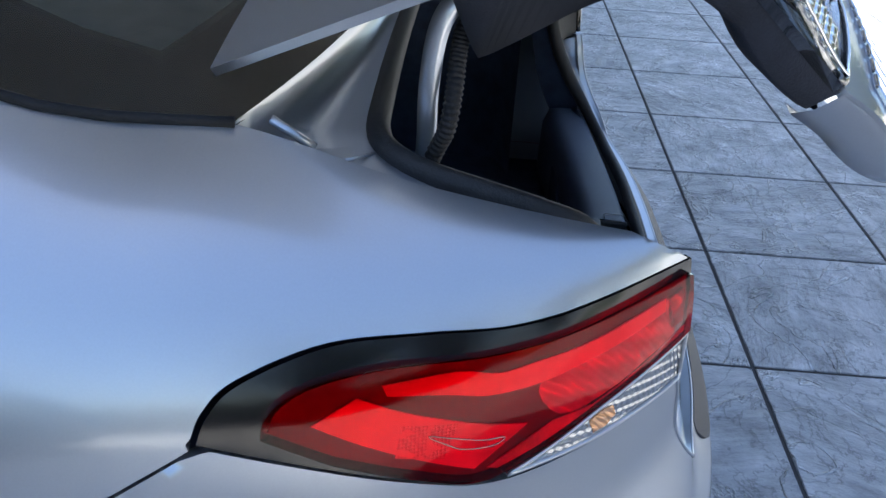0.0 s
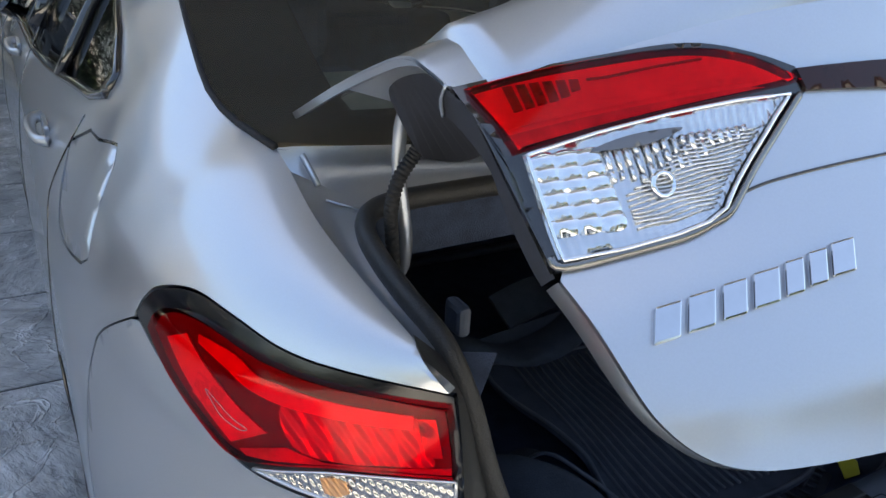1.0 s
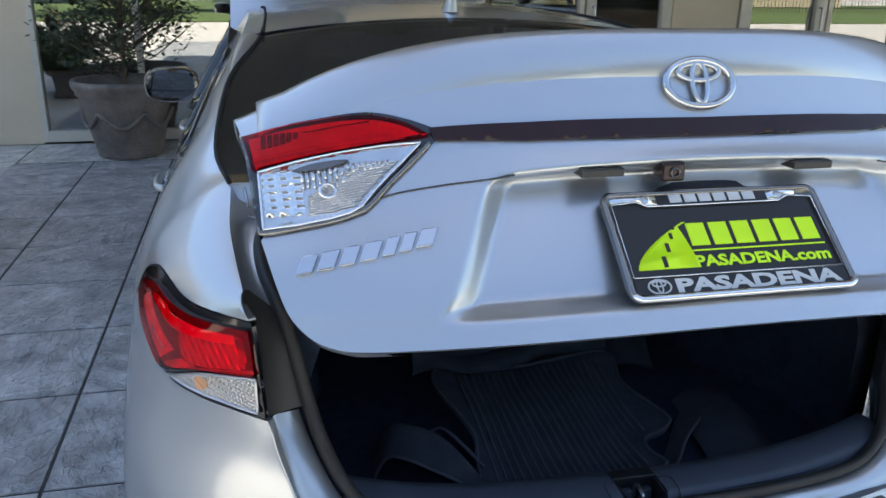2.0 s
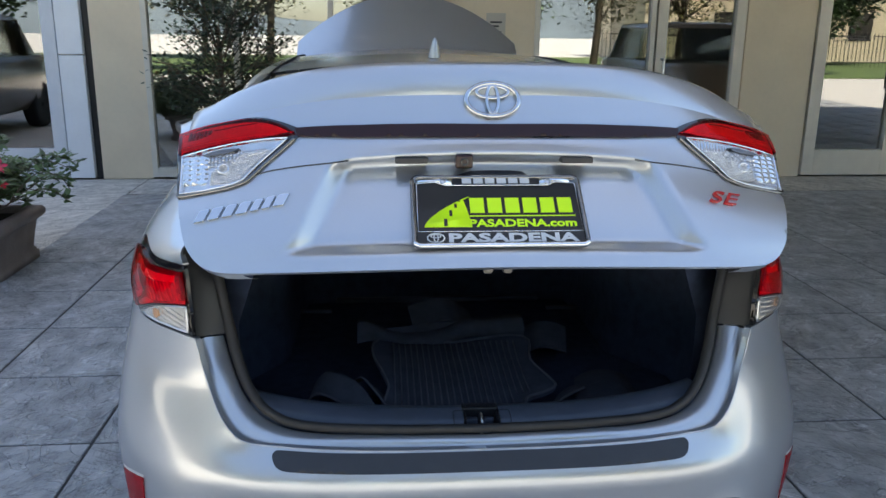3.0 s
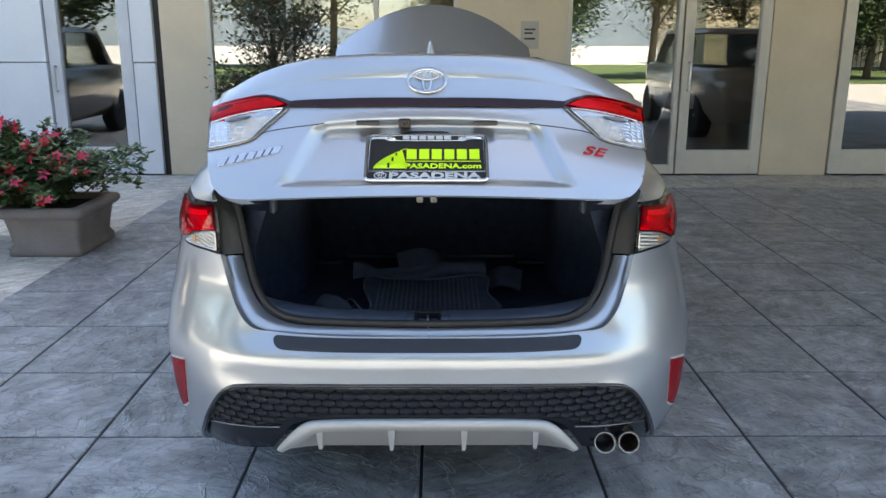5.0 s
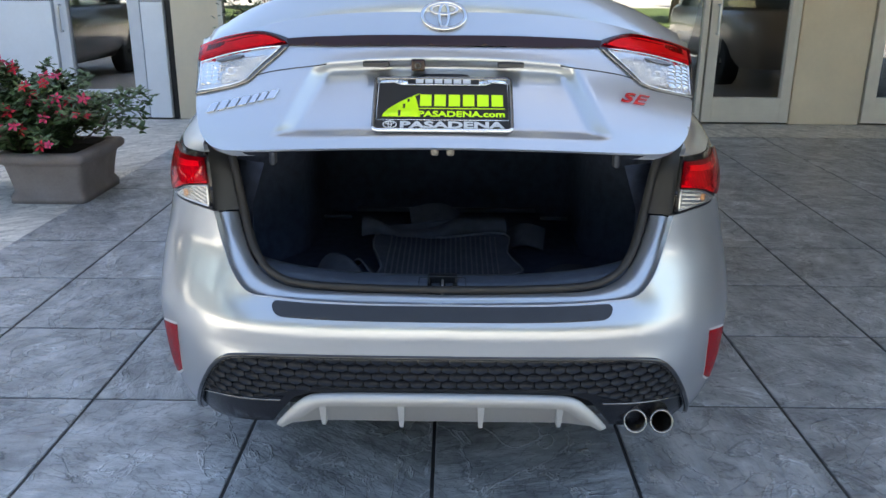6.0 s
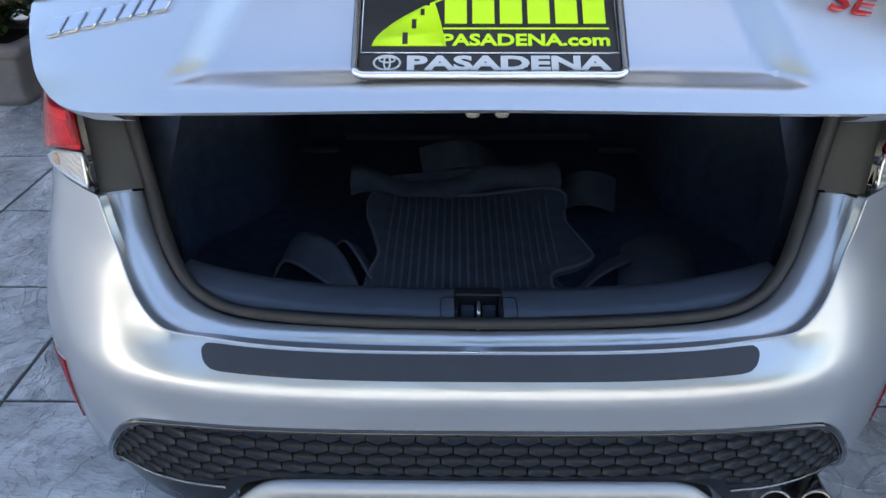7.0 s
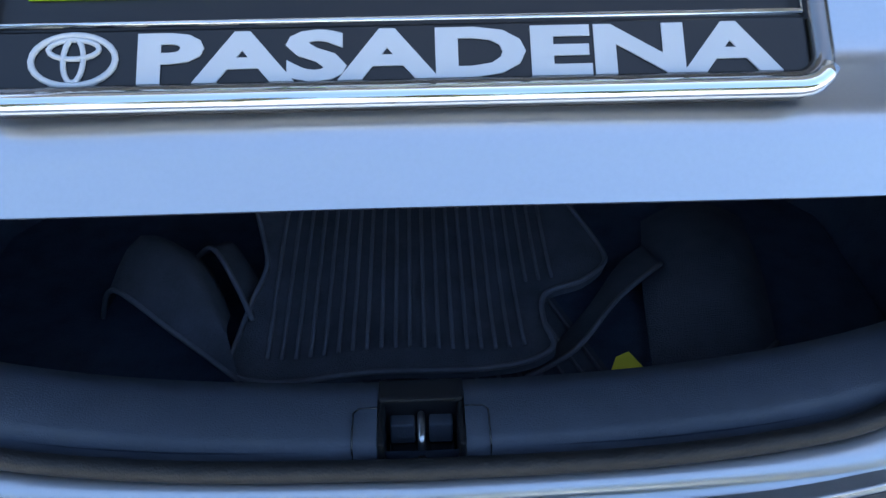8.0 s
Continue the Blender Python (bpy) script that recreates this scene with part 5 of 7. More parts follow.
def plate_ring(inset, z):
    """A rounded rectangle round the plate."""
    w, h, r = PW - inset, PH - inset, max(0.003, 0.016 - inset)
    return [(sx * (w - r) + r * math.cos(a), sy * (h - r) + r * math.sin(a), z) for sx, sy, q in ((1, 1, 0), (-1, 1, 1), (-1, -1, 2), (1, -1, 3)) for a in [(q + k / 6) * math.pi / 2 for k in range(7)]]


part("frame", loft([plate_ring(i, z) for i, z in ((0.002, -0.006), (0.0, -0.003), (0.0, 0.004), (0.0025, 0.0075), (0.0065, 0.0075), (0.0085, 0.005), (0.009, 0.0), (0.009, -0.006))], True), FRAME_DARK, plate, "dark chrome plate frame")
lip_run = [p for p in plate_ring(0.002, 0.0055) if p[1] < -PH + 0.012]
part("frame_lip", tube(lip_run, 0.0042, 8), CHROME, plate, "chrome lower lip of the frame")
part("frame_line", tube([(x, y, 0.0045) for x, y in ((-0.1475, -0.049), (-0.1475, 0.060), (-0.112, 0.064), (-0.096, 0.056), (0.096, 0.056), (0.112, 0.064), (0.1475, 0.060), (0.1475, -0.049))], 0.0013, 5, True), CHROME, plate, "thin chrome line inside the frame")
part("frame_band", boxes((-0.149, 0.149, -0.0745, -0.0505, 0.001, 0.004), (-0.082, 0.082, 0.058, 0.0745, 0.001, 0.004), bevel=0.001), PLATE_BLACK, plate)
for s in (1, -1):
    part("frame_corner", slab([(s * 0.150, 0.076), (s * 0.150, 0.062), (s * 0.112, 0.066), (s * 0.098, 0.058), (s * 0.082, 0.058), (s * 0.082, 0.076)][::-s], 0.004), CHROME, plate)
    bm = bmesh.new()
    bmesh.ops.create_uvsphere(bm, u_segments=12, v_segments=6, radius=0.006, matrix=Matrix.Translation((s * 0.098, 0.066, 0.004)) @ Matrix.Diagonal((1, 1, 0.5, 1)))
    part("screw", bm, STEEL, plate)
words("PASADENA", 0.0200, 0.0006, WHITE_PRINT, "lower_lettering", plate, pose(0.022, -0.0625, 0.0042), width=0.2325, bold=0.040)
words("PASADENA.com", 0.0170, 0.0008, LIME, "web_lettering", plate, pose(0.042, -0.0285, 0.0012), width=0.194, bold=0.03)
# two plain lime bars and a white one where a maker's name stands, and the road sign beside them
def name_blocks(n, width, height, x, y, z, mat, label):
    step = width / n
    for i in range(n):
        x0 = x - width / 2 + (i + 0.5) * step
        part("name_bar", boxes((x0 - step * 0.40, x0 + step * 0.40, y - height / 2, y + height / 2, z, z + 0.0008)), mat, plate, label)


name_blocks(6, 0.194, 0.034, 0.042, 0.0115, 0.0012, LIME, "plain lime block")
part("rule", boxes((-0.054, 0.139, -0.0135, -0.0115, 0.0012, 0.002)), LIME, plate)
name_blocks(6, 0.130, 0.0125, 0.0, 0.0665, 0.0042, WHITE_PRINT, "plain white block")
outer = [(-0.136 + 0.080 * t**1.6, -0.037 + 0.068 * t) for t in [i / 10 for i in range(11)]]
inner = [(-0.062 + 0.012 * (1 - t) ** 0.5 - 0.006 * t, -0.037 + 0.068 * t) for t in [i / 10 for i in range(11)]]
road = [slab(outer + [(-0.050, 0.0312)] + list(reversed([(x, y) for x, y in inner]))[1:], 0.0008)]
part("road_mark", ([(x, y, z + 0.0012) for x, y, z in road[0][0]], [tuple(reversed(f)) for f in road[0][1]]), LIME, plate, "lime curved road shape")
part("road_line", boxes(*[(-0.098 + 0.030 * t - 0.0025, -0.098 + 0.030 * t + 0.0035 * (1 - t * 0.6), y, y + l, 0.0022, 0.0026) for t, y, l in ((0.0, -0.035, 0.016), (0.35, -0.013, 0.013), (0.68, 0.006, 0.009), (0.9, 0.020, 0.006))]), PLATE_BLACK, plate)
part("small_mark", joined(oval(0.0150, 0.0098, 0.0012, 24), oval(0.009, 0.0037, 0.001, 18, y=0.0042), oval(0.0036, 0.0085, 0.001, 18)), WHITE_PRINT, plate, "small white oval mark").matrix_basis = pose(-0.117, -0.0625, 0.0045)


# ---- the forecourt ----
def slate(name, color, scale, vary, rough=0.55, relief=1.0):
    """Stamped concrete: terraces broken off like slate, mottled stain, random tone and pattern from piece to piece."""
    m = material(name, color, rough, random_hue=0.06, vary=0.10, size=0.8)
    nt = m.node_tree
    b = nt.nodes["Principled BSDF"]

    def node(kind, **values):
        n = nt.nodes.new("ShaderNode" + kind)
        for k, v in values.items():
            n.inputs[k.replace("_", " ")].default_value = v
        return n

    def math_node(op, a, second, third=0.0):
        n = nt.nodes.new("ShaderNodeMath")
        n.operation = op
        nt.links.new(a, n.inputs[0])
        for k, v in ((1, second), (2, third)):
            if isinstance(v, float):
                n.inputs[k].default_value = v
            else:
                nt.links.new(v, n.inputs[k])
        return n.outputs[0]

    ge, oi = nt.nodes.new("ShaderNodeNewGeometry"), nt.nodes.new("ShaderNodeObjectInfo")
    turn = nt.nodes.new("ShaderNodeVectorRotate")
    turn.rotation_type = "Z_AXIS"
    nt.links.new(math_node("MULTIPLY", oi.outputs["Random"], 37.0), turn.inputs["Angle"])
    nt.links.new(ge.outputs["Position"], turn.inputs["Vector"])
    place = turn.outputs[0]
    broad = node("TexNoise", Scale=1.5, Detail=7.0, Roughness=0.60, Distortion=0.7)
    stain = node("TexNoise", Scale=scale, Detail=8.0, Roughness=0.66)
    chips = node("TexNoise", Scale=13.0, Detail=7.0, Roughness=0.62)
    for n in (broad, stain):
        nt.links.new(place, n.inputs["Vector"])
    grain = nt.nodes.new("ShaderNodeMapping")
    grain.inputs["Scale"].default_value = (1.0, 0.38, 1.0)
    nt.links.new(place, grain.inputs["Vector"])
    nt.links.new(grain.outputs[0], chips.inputs["Vector"])
    terrace = math_node("SNAP", broad.outputs["Fac"], 0.065)
    rise = math_node("MULTIPLY_ADD", chips.outputs["Fac"], 0.17, terrace)
    # fine raised veins where the stamp's slate splits
    vein = node("TexNoise", Scale=2.7, Detail=5.0, Roughness=0.55, Distortion=1.6)
    nt.links.new(place, vein.inputs["Vector"])
    ridge = node("MapRange", From_Min=0.0, From_Max=0.016, To_Min=1.0, To_Max=0.0)
    nt.links.new(math_node("ABSOLUTE", math_node("SUBTRACT", vein.outputs["Fac"], 0.52), 0.0), ridge.inputs["Value"])
    rise = math_node("MULTIPLY_ADD", ridge.outputs[0], 0.035, rise)
    rubbed = node("MapRange", From_Min=0.0, From_Max=1.0, To_Min=1.0, To_Max=1.0 + 1.1 * vary)
    nt.links.new(ridge.outputs[0], rubbed.inputs["Value"])
    # the colour is darker along the lower edge of a terrace
    rest = math_node("SUBTRACT", broad.outputs["Fac"], terrace)
    edge = node("MapRange", From_Min=0.0, From_Max=0.013, To_Min=0.55, To_Max=1.0)
    nt.links.new(rest, edge.inputs["Value"])
    cloud = node("MapRange", From_Min=0.30, From_Max=0.70, To_Min=1 - vary, To_Max=1 + vary * 0.8)
    nt.links.new(stain.outputs["Fac"], cloud.inputs["Value"])
    grit = node("MapRange", From_Min=0.34, From_Max=0.66, To_Min=0.72, To_Max=1.22)
    nt.links.new(chips.outputs["Fac"], grit.inputs["Value"])
    tone = nt.nodes.new("ShaderNodeVectorMath")
    tone.operation = "SCALE"
    nt.links.new(b.inputs["Base Color"].links[0].from_socket, tone.inputs[0])
    nt.links.new(math_node("MULTIPLY", math_node("MULTIPLY", math_node("MULTIPLY", edge.outputs[0], cloud.outputs[0]), grit.outputs[0]), rubbed.outputs[0]), tone.inputs["Scale"])
    nt.links.new(tone.outputs[0], b.inputs["Base Color"])
    bp = nt.nodes.new("ShaderNodeBump")
    bp.inputs["Strength"].default_value, bp.inputs["Distance"].default_value = 1.0, 0.13 * relief
    nt.links.new(rise, bp.inputs["Height"])
    nt.links.new(bp.outputs[0], b.inputs["Normal"])
    return m


SLATE = slate("stamped_concrete", (0.372, 0.380, 0.388), 4.0, 0.46, 0.38, 1.2)
LIGHT_CONCRETE = slate("light_concrete", (0.62, 0.595, 0.545), 2.0, 0.16, 0.7, 0.3)
JOINT = material("joint", (0.045, 0.044, 0.044), 0.9, vary=0.2)
ASPHALT = material("drive_concrete", (0.46, 0.445, 0.415), 0.85, vary=0.25, size=3, bump=0.4, bump_size=40)
STUCCO = material("beige_stucco", (0.77, 0.645, 0.47), 0.85, vary=0.06, size=2.5, bump=0.25, bump_size=220)
WHITE_PANEL = material("white_panel", (0.78, 0.80, 0.83), 0.35, vary=0.04, size=3)
ALU = material("window_aluminium", (0.70, 0.64, 0.54), 0.45, 0.1, vary=0.06, size=6)
WHITE_ALU = material("white_aluminium", (0.66, 0.67, 0.70), 0.4, vary=0.05, size=6)
SOFFIT = material("soffit", (0.33, 0.32, 0.30), 0.85, vary=0.06, size=2)
ROOM = material("room_wall", (0.74, 0.65, 0.52), 0.9, vary=0.08, size=2)
ROOM_FLOOR = material("room_floor", (0.38, 0.33, 0.26), 0.6, vary=0.15, size=3)
DARK_WOOD = material("dark_wood", (0.05, 0.035, 0.025), 0.45, vary=0.25, size=5)
PLANTER = material("planter_stone", (0.27, 0.225, 0.205), 0.85, vary=0.16, size=6, bump=0.35, bump_size=90)
POT = material("pot_stone", (0.22, 0.185, 0.16), 0.85, vary=0.42, size=5, bump=0.4, bump_size=60)
SOIL = material("soil", (0.04, 0.03, 0.022), 0.95, vary=0.4, size=20, bump=0.6, bump_size=80)
BARK = material("bark", (0.14, 0.105, 0.075), 0.9, vary=0.3, size=12, bump=0.5, bump_size=50)
PINK = material("pink_petal", (0.72, 0.05, 0.14), 0.55, vary=0.2, size=30)
RED_PETAL = material("red_petal", (0.60, 0.015, 0.04), 0.55, vary=0.2, size=30)
WALL_PALE = material("pale_wall", (0.62, 0.58, 0.50), 0.85, vary=0.06, size=1.0)


def leaf_material(name, color):
    m = material(name, color, 0.45, vary=0.25, size=3)
    nt = m.node_tree
    ge = nt.nodes.new("ShaderNodeNewGeometry")
    b = nt.nodes["Principled BSDF"]
    hs = nt.nodes.new("ShaderNodeHueSaturation")
    mr = nt.nodes.new("ShaderNodeMapRange")
    mr.inputs["To Min"].default_value, mr.inputs["To Max"].default_value = 0.55, 1.5
    nt.links.new(ge.outputs["Random Per Island"], mr.inputs["Value"])
    nt.links.new(mr.outputs[0], hs.inputs["Value"])
    src = b.inputs["Base Color"].links[0].from_socket
    nt.links.new(src, hs.inputs["Color"])
    nt.links.new(hs.outputs[0], b.inputs["Base Color"])
    return m


LEAF = leaf_material("leaf", (0.055, 0.095, 0.035))
LEAF_BUSH = leaf_material("bush_leaf", (0.085, 0.135, 0.050))
LEAF_DARK = leaf_material("dark_leaf", (0.045, 0.065, 0.030))
LEAF_DRY = leaf_material("dry_leaf", (0.17, 0.15, 0.06))


def leaves(spots, length, width, rng, bend=0.25):
    """One small folded blade at each spot."""
    verts, faces = [], []
    for p in spots:
        a, t, r = rng.uniform(0, 6.283), rng.uniform(-0.5, 0.9), rng.uniform(0.65, 1.25)
        f = Vector((math.cos(a) * math.cos(t), math.sin(a) * math.cos(t), math.sin(t)))
        s = Vector((-math.sin(a), math.cos(a), rng.uniform(-0.4, 0.4))).normalized()
        u = f.cross(s)
        l, w = length * r, width * r
        o = len(verts)
        p = Vector(p)
        verts += [tuple(p), tuple(p + f * l * 0.45 + s * w - u * w * bend), tuple(p + f * l - u * l * bend * 0.5), tuple(p + f * l * 0.45 - s * w - u * w * bend), tuple(p + f * l * 0.5 + u * w * 0.2)]
        faces += [(o, o + 1, o + 4), (o + 1, o + 2, o + 4), (o + 2, o + 3, o + 4), (o + 3, o, o + 4)]
    return verts, faces


ground = part("ground", boxes((-400, 400, -400, 400, -0.30, -0.016)), ASPHALT)
tagged(ground, "worn grey concrete ground reaching to the horizon", "ground", kind="structure")
GRID, GX, GY = 0.64, -0.03, 0.91
bed = part("pavement", boxes((GX - 4 * GRID + 0.03, GX + 17 * GRID, GY - 9 * GRID, 6.47, -0.10, -0.0045)), JOINT)
tagged(bed, "grey stamped concrete slabs with dark joints", "pavement", kind="structure")
light = part("pavement_light", boxes((-16.0, GX - 4 * GRID + 0.02, -6.0, 7.30, -0.10, -0.0045), (GX - 4 * GRID + 0.02, 14.0, 6.478, 7.30, -0.10, -0.0045)), JOINT)
tagged(light, "pale plain concrete walk along the building", "pavement", kind="structure")

# ---- the building ----
FACE = 7.30
HIGH = 3.30


def wall_piece(name, x0, x1, z0, z1, mat, label, y0=FACE, y1=FACE + 0.22):
    w = part(name, boxes((x0, x1, y0, y1, z0, z1), bevel=0.004), mat)
    return tagged(w, label, "wall", kind="structure")


wall_piece("wall_north_1", -3.03, -2.52, 0.0, HIGH, STUCCO, "beige stucco wall between the glazing")
wall_piece("wall_north_2", 0.27, 1.47, 0.0, HIGH, STUCCO, "beige stucco wall between the glazing")
wall_piece("wall_north_3", 3.76, 4.53, 0.0, HIGH, STUCCO, "beige stucco wall between the glazing")
wall_piece("wall_north_4", 7.2, 22.0, 0.0, HIGH, STUCCO, "beige stucco wall")
# upper storeys out of view, added and made tall enough to block the sun
wall_piece("wall_shade_upper", -3.06, 22.0, HIGH, 24.2, STUCCO, "unseen stucco upper wall added to keep the sun off the forecourt")
# white metal panels left of the glass door
for i, (x0, x1, z0, z1) in enumerate(((-5.60, -4.30, 0.02, 1.26), (-5.60, -4.30, 1.27, 2.40), (-5.60, -4.30, 2.41, HIGH), (-7.00, -5.61, 0.02, 1.26), (-7.00, -5.61, 1.27, 2.40), (-7.00, -5.61, 2.41, HIGH),
                                      (-3.34, -3.10, 0.02, 1.26), (-3.34, -3.10, 1.27, 2.40), (-3.34, -3.10, 2.41, HIGH))):
    tagged(part("wall_panel", boxes((x0, x1, FACE - 0.05, FACE + 0.10, z0, z1), bevel=0.006), WHITE_PANEL), "white metal wall panel with dark joints", "wall panel", "white panels", kind="structure")
wall_piece("wall_north_5", -16.0, -7.02, 0.0, HIGH, STUCCO, "beige stucco wall")
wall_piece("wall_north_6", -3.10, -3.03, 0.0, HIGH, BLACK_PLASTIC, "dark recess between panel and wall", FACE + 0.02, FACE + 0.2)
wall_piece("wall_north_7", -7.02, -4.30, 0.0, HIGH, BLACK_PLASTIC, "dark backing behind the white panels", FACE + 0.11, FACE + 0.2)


def glazing(name, x0, x1, z0, z1, bars, frame_mat, label, category="window", w=0.055, rails=(), foot=0.0):
    """A framed glass bay: frame, upright bars, cross rails, a pane in each field."""
    t = thing(name, ((x0 + x1) / 2, FACE, z0), label, category, kind="structure")
    t.location = (0, 0, 0)
    y0, y1 = FACE - 0.02, FACE + 0.09
    part("window_frame", boxes((x0, x0 + w, y0, y1, z0, z1), (x1 - w, x1, y0, y1, z0, z1), (x0 + w, x1 - w, y0, y1, z1 - w, z1), (x0 + w, x1 - w, y0, y1, z0, z0 + max(w, foot)), bevel=0.004), frame_mat, t)
    xs = [x0 + w] + sorted(bars) + [x1 - w]
    for b in bars:
        part("mullion", boxes((b - w / 2, b + w / 2, y0, y1, z0 + max(w, foot), z1 - w), bevel=0.004), frame_mat, t)
    for r in rails:
        part("rail", boxes((x0 + w, x1 - w, y0 + 0.01, y1 - 0.01, r - w / 2, r + w / 2), bevel=0.004), frame_mat, t)
    for a, b in zip(xs, xs[1:]):
        pane = part("pane", boxes((a, b, FACE + 0.035, FACE + 0.043, z0 + max(w, foot), z1 - w)), WINDOW_GLASS, t, "clear reflecting glass")
        pane.visible_shadow = False
    return t


def pull(t, x, z0, z1, mat):
    part("handle", tube(spline([(x, FACE - 0.02, z0), (x, FACE - 0.075, z0), (x, FACE - 0.08, z0 + 0.03), (x, FACE - 0.08, z1 - 0.03), (x, FACE - 0.075, z1), (x, FACE - 0.02, z1)], steps=4), 0.012, 8), mat, t, "metal pull handle")


glazing("window_1", -2.52, 0.27, 0.02, HIGH, (-1.60, -0.64), ALU, "aluminium framed shop window", foot=0.10)
glazing("window_2", 1.47, 2.76, 0.02, HIGH, (), ALU, "aluminium framed shop window", foot=0.10)
d1 = glazing("door_1", 2.78, 3.74, 0.02, 2.45, (), ALU, "closed glass door in an aluminium frame", "door", 0.11, foot=0.27)
glazing("window_3", 2.78, 3.74, 2.46, HIGH, (), ALU, "glass light above the door")
pull(d1, 2.85, 0.97, 1.27, STEEL)
d2 = glazing("door_2", -4.28, -3.36, 0.02, 2.45, (), WHITE_ALU, "closed glass door in a white frame", "door", 0.13, foot=0.30)
glazing("window_4", -4.28, -3.36, 2.46, HIGH, (), WHITE_ALU, "glass light above the door")
pull(d2, -4.21, 0.95, 1.22, STEEL)
d3 = glazing("door_3", 4.55, 5.60, 0.02, 2.45, (), ALU, "closed glass door in an aluminium frame", "door", 0.13, foot=0.28)
pull(d3, 5.50, 0.97, 1.27, STEEL)
glazing("window_5", 5.62, 7.18, 0.02, HIGH, (), ALU, "aluminium framed shop window", foot=0.10)
glazing("window_6", 4.55, 5.60, 2.46, HIGH, (), ALU, "glass light above the door")
# a small notice on the wall
notice = part("notice", boxes((0.96, 1.16, FACE - 0.012, FACE, 1.42, 1.72), bevel=0.002), material("notice_board", (0.55, 0.50, 0.42), 0.6, vary=0.05))
tagged(notice, "small beige notice on the stucco wall", "sign")
part("print_bar", boxes(*[(1.00, 1.00 + l, FACE - 0.014, FACE - 0.012, z, z + 0.018) for l, z in ((0.12, 1.62), (0.09, 1.58), (0.12, 1.52))]), JAMB, notice)
# inside of the shop
for n, r, mt in (("room_floor", (-7.0, 9.0, FACE + 0.23, 13.0, -0.10, 0.015), ROOM_FLOOR), ("room_ceiling", (-7.0, 9.0, FACE + 0.23, 13.0, 3.0, 3.1), ROOM), ("room_wall_back", (-7.0, 9.0, 12.9, 13.0, 0.015, 3.0), ROOM), ("room_wall_side", (-7.0, -6.9, FACE + 0.23, 12.9, 0.015, 3.0), ROOM), ("room_wall_end", (8.9, 9.0, FACE + 0.23, 12.9, 0.015, 3.0), ROOM)):
    tagged(part(n, boxes(r), mt), "dim interior of the shop", "room", kind="structure")


def desk(x, y, w):
    t = thing("desk", (0, 0, 0), "dark wooden office desk inside the shop", "desk")
    part("desk_top", boxes((x - w / 2, x + w / 2, y, y + 0.7, 0.72, 0.76), bevel=0.008), DARK_WOOD, t)
    part("desk_side", boxes((x - w / 2 + 0.03, x - w / 2 + 0.07, y + 0.04, y + 0.66, 0.015, 0.72), bevel=0.004), DARK_WOOD, t)
    part("desk_side", boxes((x + w / 2 - 0.07, x + w / 2 - 0.03, y + 0.04, y + 0.66, 0.015, 0.72), bevel=0.004), DARK_WOOD, t)
    part("desk_front", boxes((x - w / 2 + 0.07, x + w / 2 - 0.07, y + 0.05, y + 0.07, 0.25, 0.72), bevel=0.004), DARK_WOOD, t)
    return t


desk(6.1, 8.4, 1.5)
cabinet = thing("cabinet", (0, 0, 0), "white low cabinet inside the shop", "cabinet")
part("cabinet_body", boxes((2.95, 3.75, 8.60, 9.05, 0.05, 0.86), bevel=0.01), WHITE_PANEL, cabinet)
part("cabinet_top", boxes((2.92, 3.78, 8.57, 9.08, 0.86, 0.90), bevel=0.006), WHITE_PANEL, cabinet)
for x in (2.97, 3.36):
    part("cabinet_door", boxes((x, x + 0.37, 8.582, 8.60, 0.10, 0.82), bevel=0.004), WHITE_PANEL, cabinet)
BIN_BLUE = material("bin_blue", (0.05, 0.10, 0.28), 0.5, vary=0.1, size=8)
bin_mesh = [[(3.30 + r * math.cos(math.pi * k / 10), 8.30 + r * math.sin(math.pi * k / 10), z) for k in range(20)] for r, z in ((0.10, 0.016), (0.13, 0.30), (0.14, 0.31), (0.13, 0.31), (0.10, 0.04))]
tagged(part("waste_bin", loft(bin_mesh, True), BIN_BLUE), "small blue waste bin beside the cabinet", "bin")
palm = thing("potted_palm", (0, 0, 0), "small potted palm standing on the white cabinet", "plant")
part("pot", loft([[(3.32 + r * math.cos(math.pi * k / 8), 8.80 + r * math.sin(math.pi * k / 8), z) for k in range(16)] for r, z in ((0.07, 0.90), (0.10, 1.04), (0.11, 1.05), (0.09, 1.05), (0.09, 1.0))], True), DARK_WOOD, palm)
part("stem", tube([(3.32, 8.80, 1.0), (3.33, 8.80, 1.2), (3.32, 8.79, 1.36)], 0.018, 6), BARK, palm)
palm_rng = random.Random(3)
for k in range(14):
    a, up = 6.283 * k / 14 + palm_rng.uniform(-0.2, 0.2), palm_rng.uniform(0.05, 0.28)
    frond = [[(3.32 + 0.36 * q * math.cos(a) - w * math.sin(a), 8.79 + 0.36 * q * math.sin(a) + w * math.cos(a), 1.36 + up * math.sin(q * 2.6) - 0.16 * q * q) for w in (-0.028 * (1.05 - q), 0.0, 0.028 * (1.05 - q))] for q in (0.0, 0.25, 0.5, 0.75, 1.0)]
    part("frond", loft(frond), LEAF, palm)
# canopy over the far half of the forecourt, and its posts
CAN = (-1.5, 22.0, -0.05, FACE - 0.002, 3.95, 4.25)
tagged(part("ceiling", boxes((CAN[0], CAN[1], CAN[2], CAN[3], CAN[4], CAN[5]), bevel=0.01), SOFFIT), "beige canopy over the forecourt", "canopy", kind="structure")
# roof and upper walls of the added tower that shades the forecourt
tagged(part("shade_tower_roof", boxes((-3.06, 22.0, FACE, 15.0, 24.2, 24.5), bevel=0.02), STUCCO), "unseen flat roof of the added sun-blocking tower", "roof", kind="structure")
